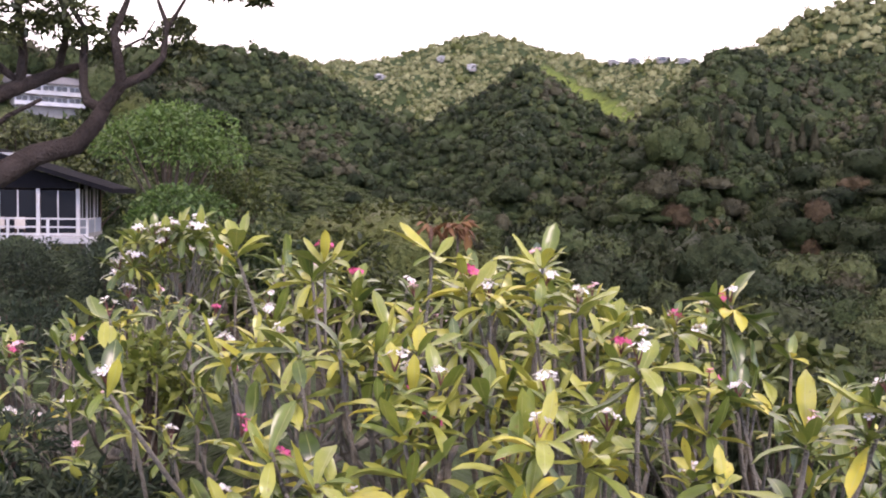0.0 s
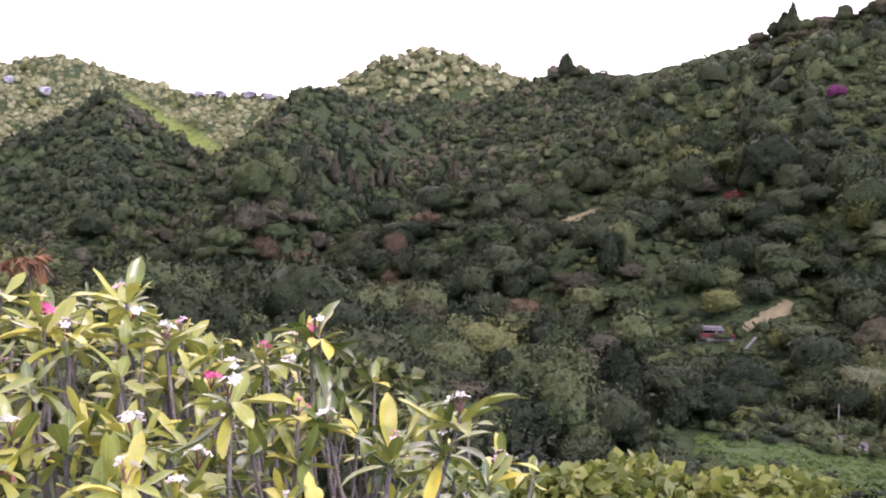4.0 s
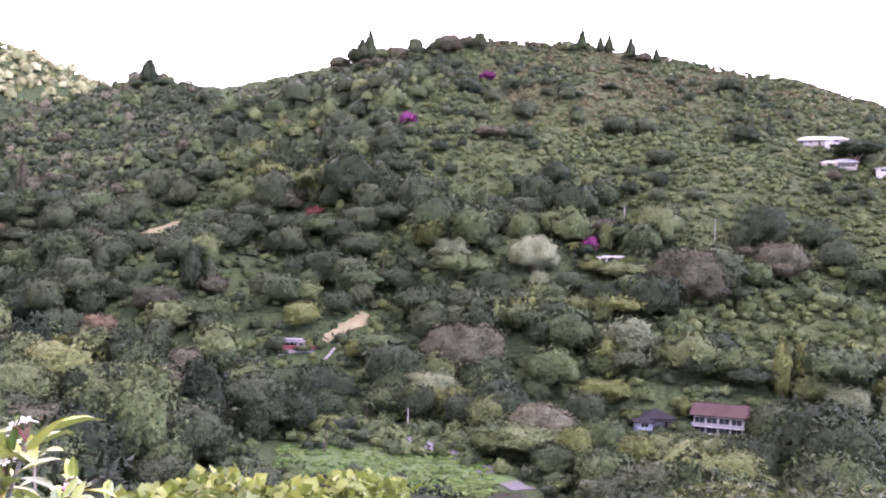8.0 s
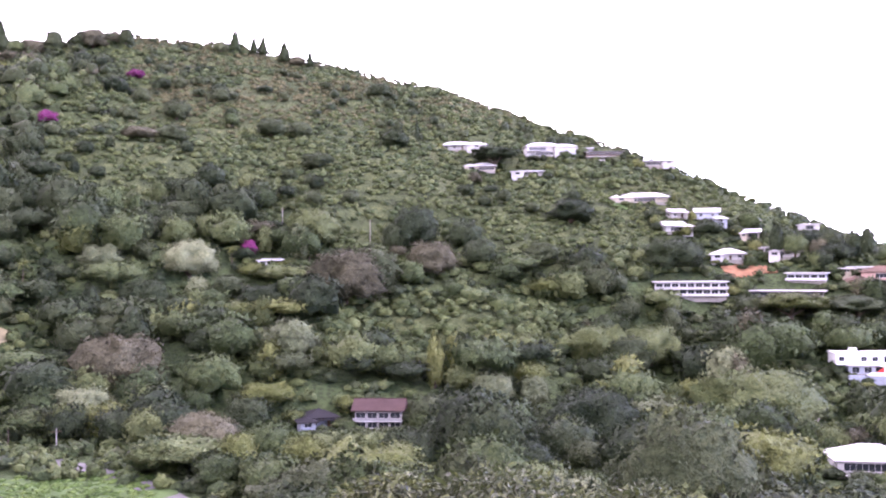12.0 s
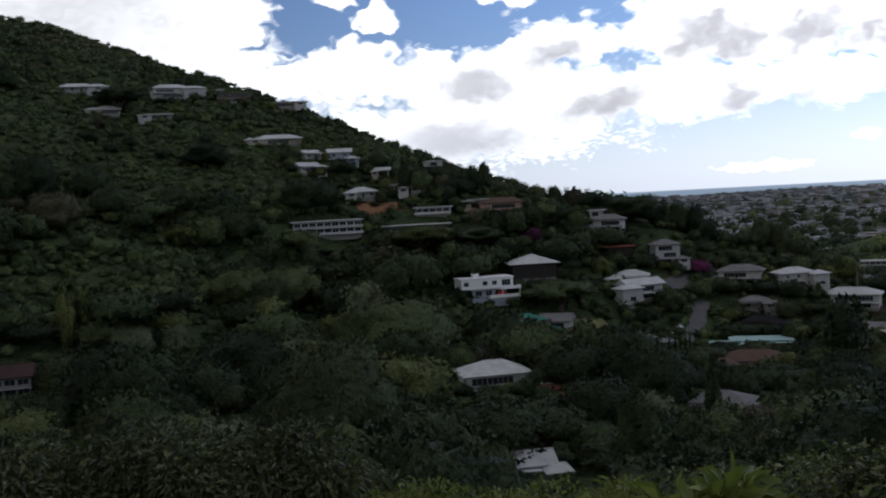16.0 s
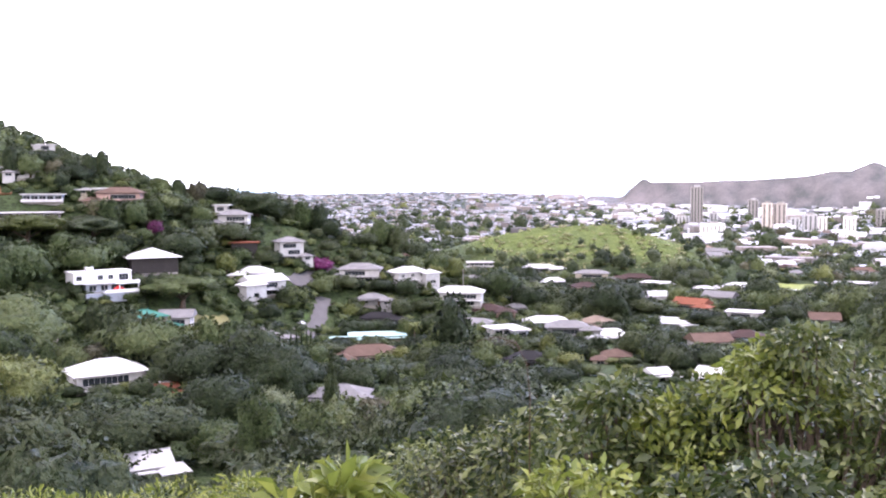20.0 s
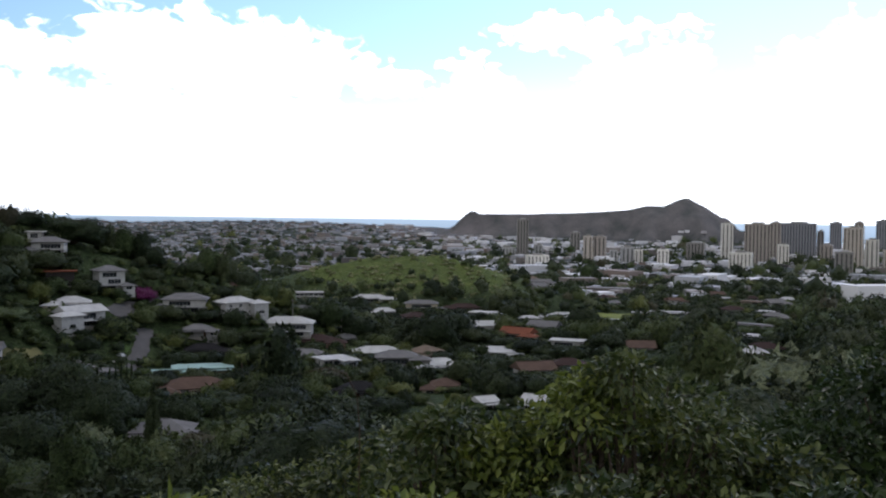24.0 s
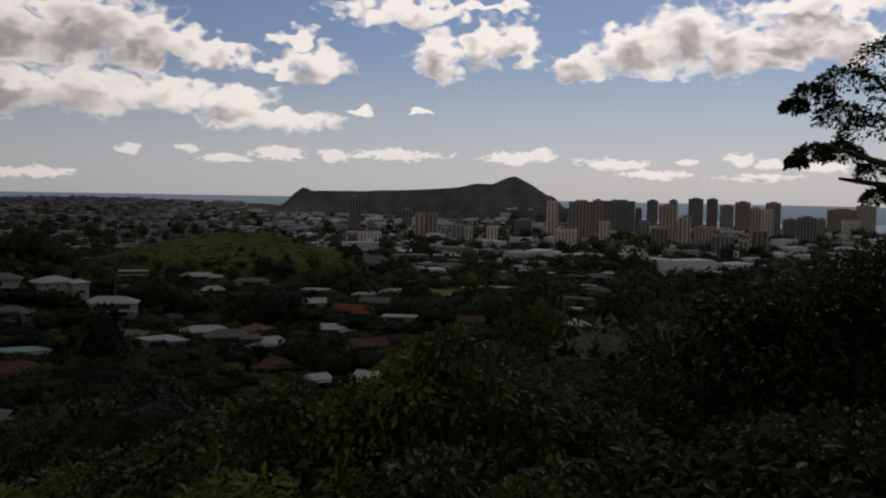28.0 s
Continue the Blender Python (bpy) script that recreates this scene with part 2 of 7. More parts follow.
def height(x, y):
    """Ground height over the sea at plan places (arrays)."""
    x, y = np.asarray(x, float), np.asarray(y, float)
    r = np.hypot(x, y)
    seaward = x * math.sin(radians(130)) + y * math.cos(radians(130))
    z = np.where(seaward > 0, np.maximum(62 - 0.031 * seaward, 8 + 26 * np.exp(-np.maximum(seaward - 400, 0) / 500)), 62 - 0.08 * seaward)
    z = z + (rough(x, y, 160, 3, 5) - 0.5) * 9 * step(r, 60, 240)
    shore = x * math.sin(radians(160)) + y * math.cos(radians(160))
    z = z - 26 * step(shore, 3300, 3600)
    gully = rough(x, y, 95, 3, 9)
    for name, (rows, slope, cut) in RIDGES.items():
        pts = crest_points(rows)
        best = np.full(x.shape, -1e9)
        for (ax, ay, az), (bx, by, bz) in zip(pts, pts[1:]):
            dx, dy = bx - ax, by - ay
            t = np.clip(((x - ax) * dx + (y - ay) * dy) / (dx * dx + dy * dy), 0, 1)
            d = np.hypot(x - ax - t * dx, y - ay - t * dy)
            best = np.maximum(best, az + t * (bz - az) - slope * d - np.minimum(1, d / (4 * cut)) * cut * (gully * 2 - 0.7) * np.minimum(1, r / 90))
        if name == "crater":
            # worn gullies running down its flanks
            swing = np.degrees(np.arctan2(x, y))
            rib = grain(swing * 0.9, r * 0.0012, 61) * 0.55 + grain(swing * 2.1, r * 0.002, 62) * 0.45
            best = best - 64 * rib * step(EYE + 20 - best, 0, 70) * step(best, 5, 25)
        k = 3.0 + 0.006 * r
        h = np.clip(0.5 + 0.5 * (best - z) / k, 0, 1)
        z = z * (1 - h) + best * h + k * h * (1 - h) * 0.5
    return z


def ground_at(bearing, distance):
    x, y = distance * math.sin(radians(bearing)), distance * math.cos(radians(bearing))
    return Vector((x, y, float(height(np.array([x]), np.array([y]))[0])))


def sight(bearing, dip, start=70.0):
    """The place where the land is met from the lookout on that bearing and at that angle (degrees, down is negative)."""
    r = np.exp(np.linspace(math.log(start), math.log(4880), 1600))
    x, y = r * math.sin(radians(bearing)), r * math.cos(radians(bearing))
    z = height(x, y)
    met = np.nonzero(z >= EYE + r * math.tan(radians(dip)))[0]
    i = met[0] if len(met) else len(r) - 1
    return Vector((x[i], y[i], z[i]))


def mesh_from(name, verts, faces, smooth=True, normals=None):
    """A mesh from arrays: n x 3 places, and m x 3 or m x 4 corner numbers."""
    verts, faces = np.asarray(verts, np.float32), np.asarray(faces, np.int32)
    me = bpy.data.meshes.new(name)
    n = faces.shape[1]
    me.vertices.add(len(verts)), me.loops.add(faces.size), me.polygons.add(len(faces))
    me.vertices.foreach_set("co", verts.ravel())
    me.loops.foreach_set("vertex_index", faces.ravel())
    me.polygons.foreach_set("loop_start", np.arange(0, faces.size, n, dtype=np.int32))
    me.polygons.foreach_set("use_smooth", np.full(len(faces), smooth))
    me.update(calc_edges=True)
    if normals is not None:
        me.normals_split_custom_set_from_vertices(np.asarray(normals, np.float32))
    return me


def openness(x, y, z, lush_sunny=False):
    """Where grass and low scrub grow instead of woods, 0 to 1."""
    r, a = np.hypot(x, y), np.degrees(np.arctan2(x, y))
    dip = np.degrees(np.arctan2(z - EYE, r))
    edge = 3.7 + 9.0 * (rough(x, y, 150, 3, 33) - 0.5) - 2.6 * step(a, 55, 65)
    vines = step(a, 59, 63) * step(-a, -80, -76) * step(dip, -6.4, -5.4) * step(-dip, 1.4, 2.4) * step(r, 300, 330) * step(rough(x, y, 70, 2, 35), 0.38, 0.50)
    garden = step(a, -14, -12.5) * step(-a, -5.5, -3.5) * step(r, 105, 125) * step(-r, -520, -490)
    hill = step(a + 0.012 * (700 - r), 43, 53) * step(-a, -95, -85) * step(dip, edge - 0.7, edge + 0.7) * step(-r, -1000, -900) * step(r, 300, 360)
    knoll = step(a, 111, 113) * step(-a, -126, -124) * step(r, 650, 700) * step(-r, -960, -880) * step(z, 48, 58)
    tongue = step(a, 5, 6) * step(-a, -12.5, -11.5) * step(r, 1120, 1180) * step(-dip - 0.52 * (a - 5.5), -8.1, -7.6)
    return np.clip(hill + knoll + tongue + vines + garden, 0, 1) if not lush_sunny else np.clip(tongue + 0.5 * knoll, 0, 1)


def build_ground():
    bearings = np.concatenate([np.arange(-34, 118.9, 0.48), np.arange(119, 141, 0.17), np.arange(141.2, 162, 0.48), np.arange(162, 326, 3.0)])
    rings = [0.6]
    while rings[-1] < 4950:
        rings.append(rings[-1] * (1.09 if rings[-1] < 60 else 1.021 if rings[-1] < 560 else 1.013 if rings[-1] < 2100 else 1.03 if rings[-1] < 3600 else 1.010))
    rings = np.sort(np.concatenate([rings, [4190, 4200, 4210, 4230, 4248, 4256]]))
    a, r = np.meshgrid(np.radians(bearings), rings, indexing="ij")
    x, y = r * np.sin(a), r * np.cos(a)
    z = height(x, y)
    n, m = a.shape
    verts = np.stack([x, y, z], -1).reshape(-1, 3)
    i, j = np.meshgrid(np.arange(n), np.arange(m - 1), indexing="ij")
    k = (i + 1) % n
    faces = np.stack([i * m + j, i * m + j + 1, k * m + j + 1, k * m + j], -1).reshape(-1, 4)
    centre = len(verts)
    verts = np.vstack([verts, [[0, 0, float(height(np.array([0.0]), np.array([0.0]))[0])]]])
    first = np.arange(n) * m
    faces = np.vstack([faces, np.stack([np.full(n, centre), first, np.roll(first, -1), np.roll(first, -1)], -1)])
    me = mesh_from("ground", verts, faces)
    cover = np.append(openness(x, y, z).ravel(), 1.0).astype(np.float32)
    me.attributes.new("lush_sunny", "FLOAT", "POINT").data.foreach_set("value", np.append(openness(x, y, z, True).ravel(), 0.0).astype(np.float32))
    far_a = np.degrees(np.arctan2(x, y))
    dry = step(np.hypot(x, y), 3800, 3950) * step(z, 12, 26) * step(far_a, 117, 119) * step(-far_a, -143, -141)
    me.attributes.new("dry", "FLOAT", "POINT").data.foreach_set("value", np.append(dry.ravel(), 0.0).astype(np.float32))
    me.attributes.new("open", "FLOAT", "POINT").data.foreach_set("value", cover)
    ob = new("ground", me)
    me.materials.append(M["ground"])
    return tagged(ob, "green valley slopes, hills and city plain", "ground", kind="structure")



# ---- materials ----
M = {}


class Mat:
    """A node material with short hands for its nodes."""

    def __init__(self, name):
        self.m = bpy.data.materials.new(name)
        self.m.use_nodes = True
        self.nt = self.m.node_tree
        self.nt.nodes.clear()
        self.out = self.nt.nodes.new("ShaderNodeOutputMaterial")
        M[name] = self.m

    def plug(self, n, key, value):
        if isinstance(value, bpy.types.NodeSocket):
            self.nt.links.new(value, n.inputs[key])
        else:
            n.inputs[key].default_value = value

    def make(self, kind, **inputs):
        n = self.nt.nodes.new(kind)
        for key, value in inputs.items():
            self.plug(n, key.replace("_", " "), value)
        return n

    def coords(self, kind="Object"):
        return self.nt.nodes.new("ShaderNodeTexCoord").outputs[kind]

    def place(self):
        return self.nt.nodes.new("ShaderNodeNewGeometry").outputs["Position"]

    def noise(self, vector, scale, detail=3.0, rough=0.55, distort=0.0):
        return self.make("ShaderNodeTexNoise", Vector=vector, Scale=scale, Detail=detail, Roughness=rough, Distortion=distort).outputs["Fac"]

    def voronoi(self, vector, scale, out="Distance"):
        return self.make("ShaderNodeTexVoronoi", Vector=vector, Scale=scale).outputs[out]

    def calc(self, op, a, b=0.0):
        n = self.nt.nodes.new("ShaderNodeMath")
        n.operation = op
        self.plug(n, 0, a), self.plug(n, 1, b)
        return n.outputs[0]

    def ramp(self, fac, *stops):
        n = self.nt.nodes.new("ShaderNodeValToRGB")
        while len(n.color_ramp.elements) < len(stops):
            n.color_ramp.elements.new(0.5)
        for e, (p, c) in zip(n.color_ramp.elements, stops):
            e.position, e.color = p, (*c, 1) if len(c) == 3 else c
        self.plug(n, 0, fac)
        return n.outputs[0]

    def mix(self, fac, a, b, blend="MIX"):
        n = self.nt.nodes.new("ShaderNodeMix")
        n.data_type, n.blend_type = "RGBA", blend
        for key, value in ((0, fac), (6, a), (7, b)):
            self.plug(n, key, (*value, 1) if isinstance(value, tuple) and len(value) == 3 else value)
        return n.outputs[2]

    def random(self):
        return self.nt.nodes.new("ShaderNodeObjectInfo").outputs["Random"]

    def attribute(self, name):
        n = self.nt.nodes.new("ShaderNodeAttribute")
        n.attribute_name = name
        return n.outputs["Fac"]

    def bump(self, value, strength, distance):
        return self.make("ShaderNodeBump", Height=value, Strength=strength, Distance=distance).outputs[0]

    def surface(self, colour, rough=0.7, metal=0.0, normal=None, spec=0.3, through=0.0):
        b = self.make("ShaderNodeBsdfPrincipled", Roughness=rough, Metallic=metal)
        self.plug(b, "Base Color", (*colour, 1) if isinstance(colour, tuple) and len(colour) == 3 else colour)
        self.plug(b, "Specular IOR Level", spec)
        if normal:
            self.plug(b, "Normal", normal)
        shader = b.outputs[0]
        if through:
            tr = self.make("ShaderNodeBsdfTranslucent")
            self.plug(tr, "Color", (*colour, 1) if isinstance(colour, tuple) and len(colour) == 3 else colour)
            both = self.nt.nodes.new("ShaderNodeMixShader")
            both.inputs[0].default_value = through
            self.nt.links.new(shader, both.inputs[1]), self.nt.links.new(tr.outputs[0], both.inputs[2])
            shader = both.outputs[0]
        self.nt.links.new(shader, self.out.inputs[0])
        return self.m


def foliage_material(name, dark, mid, light, grain_scale=0.8, through=0.12, contrast=1.0):
    m = Mat(name)
    p = m.place()
    tint = m.calc("FRACT", m.calc("ADD", m.attribute("tint"), m.random()))
    fine = m.calc("ADD", m.calc("MULTIPLY", m.calc("SUBTRACT", m.noise(p, grain_scale, 4.0, 0.7), 0.5), 1.9), 0.5)
    broad = m.noise(p, 0.045, 2.0)
    v = m.calc("ADD", m.calc("MULTIPLY", fine, 0.55 * contrast), m.calc("ADD", m.calc("MULTIPLY", tint, 0.42), m.calc("MULTIPLY", broad, 0.25)))
    colour = m.ramp(v, (0.28, dark), (0.58, mid), (0.92, light))
    m.surface(colour, 0.62, normal=m.bump(m.noise(p, grain_scale * 1.1, 3.0, 0.65), 1.0, 1.6), spec=0.1, through=through)


foliage_material("forest_green", (0.019, 0.031, 0.013), (0.053, 0.077, 0.029), (0.110, 0.132, 0.052))
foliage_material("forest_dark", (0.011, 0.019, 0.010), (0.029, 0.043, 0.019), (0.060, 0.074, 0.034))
foliage_material("forest_pale", (0.054, 0.072, 0.036), (0.108, 0.130, 0.066), (0.19, 0.215, 0.115))
foliage_material("forest_brown", (0.032, 0.032, 0.019), (0.068, 0.067, 0.039), (0.120, 0.117, 0.070))
foliage_material("forest_lime", (0.040, 0.053, 0.016), (0.088, 0.106, 0.032), (0.15, 0.165, 0.057))
foliage_material("forest_rust", (0.038, 0.028, 0.017), (0.084, 0.062, 0.034), (0.14, 0.105, 0.058))
foliage_material("scrub", (0.027, 0.041, 0.014), (0.056, 0.078, 0.026), (0.092, 0.114, 0.041))
foliage_material("dry_scrub", (0.040, 0.045, 0.020), (0.082, 0.084, 0.038), (0.13, 0.126, 0.062))
# lighter foliage copy with sunlight put into its colour
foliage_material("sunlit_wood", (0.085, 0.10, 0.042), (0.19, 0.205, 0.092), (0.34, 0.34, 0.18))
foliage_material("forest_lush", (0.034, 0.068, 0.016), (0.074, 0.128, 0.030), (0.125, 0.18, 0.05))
foliage_material("forest_red", (0.06, 0.02, 0.014), (0.16, 0.045, 0.03), (0.26, 0.09, 0.05))
foliage_material("bougainvillea", (0.04, 0.016, 0.03), (0.13, 0.025, 0.085), (0.22, 0.045, 0.14))


def ground_material():
    m = Mat("ground")
    p = m.place()
    broad, middle, fine = m.noise(p, 0.012, 4.0), m.noise(p, 0.11, 4.0, 0.65), m.noise(p, 0.9, 4.0, 0.7)
    green = m.ramp(m.calc("ADD", m.calc("MULTIPLY", middle, 0.6), m.calc("MULTIPLY", fine, 0.4)),
                   (0.38, (0.016, 0.024, 0.011)), (0.50, (0.042, 0.056, 0.022)), (0.64, (0.084, 0.098, 0.040)))
    dry = m.ramp(fine, (0.36, (0.035, 0.040, 0.021)), (0.64, (0.09, 0.090, 0.045)))
    colour = m.mix(m.ramp(broad, (0.56, (0, 0, 0)), (0.78, (0.7, 0.7, 0.7))), green, dry)
    green = m.mix(m.ramp(m.noise(p, 0.3, 3.0, 0.7), (0.42, (1, 1, 1)), (0.6, (0, 0, 0))), green, (0.022, 0.034, 0.014))
    # ground under the woods: dark green, with tree shadow put into the colour
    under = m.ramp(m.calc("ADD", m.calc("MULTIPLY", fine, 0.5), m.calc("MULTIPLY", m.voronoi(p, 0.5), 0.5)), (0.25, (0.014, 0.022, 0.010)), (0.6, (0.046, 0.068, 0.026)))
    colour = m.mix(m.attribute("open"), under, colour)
    # light green grass, brightened further to paint in the sun on it
    colour = m.mix(m.attribute("lush_sunny"), colour, m.ramp(middle, (0.3, (0.085, 0.12, 0.025)), (0.7, (0.16, 0.205, 0.044))))
    # the city plain is paler: lots, streets and roofs too small to tell apart
    split = m.make("ShaderNodeSeparateXYZ", Vector=p).outputs
    lots = m.ramp(m.noise(p, 0.02, 4.0, 0.7), (0.42, (0.030, 0.042, 0.030)), (0.56, (0.085, 0.09, 0.095)), (0.70, (0.22, 0.22, 0.23)))
    far = m.calc("MULTIPLY", m.ramp(m.calc("MULTIPLY", split[0], 0.0002), (0.20, (0, 0, 0)), (0.29, (1, 1, 1))),
                 m.ramp(m.calc("MULTIPLY", split[2], 0.01), (0.70, (1, 1, 1)), (0.92, (0, 0, 0))))
    colour = m.mix(far, colour, lots)
    # crater rock, greyed and lightened to paint in distance haze
    crater = m.ramp(m.calc("ADD", m.calc("MULTIPLY", middle, 0.3), m.calc("MULTIPLY", broad, 0.7)), (0.35, (0.075, 0.080, 0.078)), (0.65, (0.16, 0.145, 0.145)))
    colour = m.mix(m.attribute("dry"), colour, crater)
    m.surface(colour, 0.9, normal=m.bump(m.calc("ADD", m.calc("MULTIPLY", middle, 2.0), fine), 0.9, 1.6), spec=0.1)


ground_material()


def plain(name, colour, rough=0.6, metal=0.0, spec=0.35, dirt=0.25, scale=0.6, bump=0.15):
    """A painted or mineral surface with stains at two scales."""
    m = Mat(name)
    p = m.place()
    big, small = m.noise(p, scale, 4.0, 0.6), m.noise(p, scale * 11, 3.0, 0.6)
    low = tuple(c * (1 - dirt) for c in colour)
    high = tuple(min(0.9, c * (1 + dirt * 0.35)) for c in colour)
    v = m.calc("ADD", m.calc("MULTIPLY", big, 0.65), m.calc("MULTIPLY", small, 0.35))
    m.surface(m.ramp(v, (0.32, low), (0.66, high)), rough, metal, m.bump(small, bump, 0.05), spec)


for row in (("paint_white", (0.64, 0.64, 0.62)), ("paint_cream", (0.62, 0.56, 0.44)), ("paint_grey", (0.36, 0.36, 0.36)), ("paint_blue_grey", (0.42, 0.47, 0.54)),
            ("paint_dark", (0.055, 0.05, 0.048)), ("paint_pink", (0.62, 0.42, 0.36)), ("concrete", (0.42, 0.40, 0.37)), ("tower_tan", (0.84, 0.76, 0.66)),
            ("tower_pale", (1.2, 1.16, 1.06)), ("tower_dark", (0.42, 0.43, 0.46)), ("tower_brown", (0.60, 0.54, 0.48)), ("trim_white", (0.8, 0.8, 0.79)), ("timber_brown", (0.11, 0.07, 0.045))):
    plain(row[0], tuple(0.60 * c for c in row[1]), spec=0.12)
plain("paint_bright", (0.74, 0.74, 0.73), 0.55, dirt=0.10)
for row in (("roof_white", (0.66, 0.66, 0.65)), ("roof_grey", (0.24, 0.235, 0.235)), ("roof_brown", (0.15, 0.10, 0.078)), ("roof_dark", (0.028, 0.027, 0.029)),
            ("roof_teal", (0.42, 0.60, 0.57)), ("roof_green", (0.06, 0.22, 0.17)), ("roof_orange", (0.27, 0.10, 0.06)), ("roof_red", (0.075, 0.048, 0.044)), ("roof_tan", (0.27, 0.21, 0.165))):
    plain(row[0], tuple(0.66 * c for c in row[1]), 0.85, spec=0.06, scale=0.35, dirt=0.3)
plain("asphalt", (0.075, 0.072, 0.072), 0.85, scale=0.3)
plain("bare_soil", (0.165, 0.148, 0.082), 0.95, spec=0.1, scale=0.25, dirt=0.4)
plain("pale_lot", (0.42, 0.37, 0.33), 0.95, spec=0.1, scale=0.3, dirt=0.25)
plain("red_soil", (0.19, 0.10, 0.055), 0.95, spec=0.1, scale=0.25, dirt=0.4)
plain("lawn", (0.050, 0.085, 0.026), 0.9, spec=0.15, scale=0.3, dirt=0.45, bump=0.5)
plain("dry_grass", (0.15, 0.145, 0.065), 0.9, spec=0.15, scale=0.2, dirt=0.4, bump=0.5)
plain("field_grass", (0.16, 0.19, 0.05), 0.9, spec=0.15, scale=0.1, dirt=0.3, bump=0.3)
plain("bark", (0.10, 0.078, 0.06), 0.9, spec=0.15, scale=1.5, dirt=0.5, bump=0.8)
plain("red_canvas", (0.55, 0.045, 0.04), 0.7)
plain("hull_red", (0.13, 0.024, 0.022), 0.6)
plain("steel", (0.45, 0.45, 0.45), 0.4, 0.6)
plain("rubber", (0.02, 0.02, 0.02), 0.8)
for row in (("car_white", (0.8, 0.8, 0.8)), ("car_silver", (0.45, 0.46, 0.48)), ("car_dark", (0.03, 0.03, 0.035)), ("car_red", (0.35, 0.03, 0.03))):
    plain(row[0], row[1], 0.25, dirt=0.06, spec=0.5)
plain("shade_glass", (0.012, 0.014, 0.017), 0.25, spec=0.06, dirt=0.1)
# dark roof of the garden house, blackened further for painted tree shade
plain("garden_roof", (0.012, 0.012, 0.014), 0.95, spec=0.02, dirt=0.4, scale=2.0)
plain("glass_dark", (0.02, 0.024, 0.028), 0.08, spec=0.3, dirt=0.1)


def city_material():
    m = Mat("city_roofs")
    t = m.attribute("tint")
    # greys turned slightly blue as painted haze; the palest stop serves sun-bright roofs
    colour = m.ramp(t, (0.0, (0.07, 0.068, 0.068)), (0.2, (0.22, 0.19, 0.17)), (0.4, (0.28, 0.29, 0.31)), (0.7, (0.36, 0.37, 0.40)), (0.80, (0.72, 0.72, 0.74)), (0.95, (0.20, 0.16, 0.14)))
    m.surface(colour, 0.8, normal=m.bump(m.noise(m.place(), 0.5), 0.3, 0.3))


city_material()


def water_material():
    m = Mat("sea_water")
    p = m.place()
    m.surface((0.02, 0.055, 0.08), 0.28, normal=m.bump(m.noise(p, 0.06, 5.0, 0.7), 0.5, 1.0), spec=0.5)


water_material()

build_ground()


# ---- trees ----
def ball(level):
    bm = bmesh.new()
    bmesh.ops.create_icosphere(bm, subdivisions=level, radius=1)
    v = np.array([q.co[:] for q in bm.verts])
    f = np.array([[q.index for q in face.verts] for face in bm.faces])
    bm.free()
    return v, f


BALLS = {k: ball(k) for k in (1, 2, 3)}
CROWN_FORM = {"round": (0.46, 0.40, 0.50), "flat": (0.50, 0.27, 0.60), "tall": (0.27, 0.46, 0.46), "spire": (0.30, 0.52, 0.48), "cone": (0.36, 0.50, 0.46)}


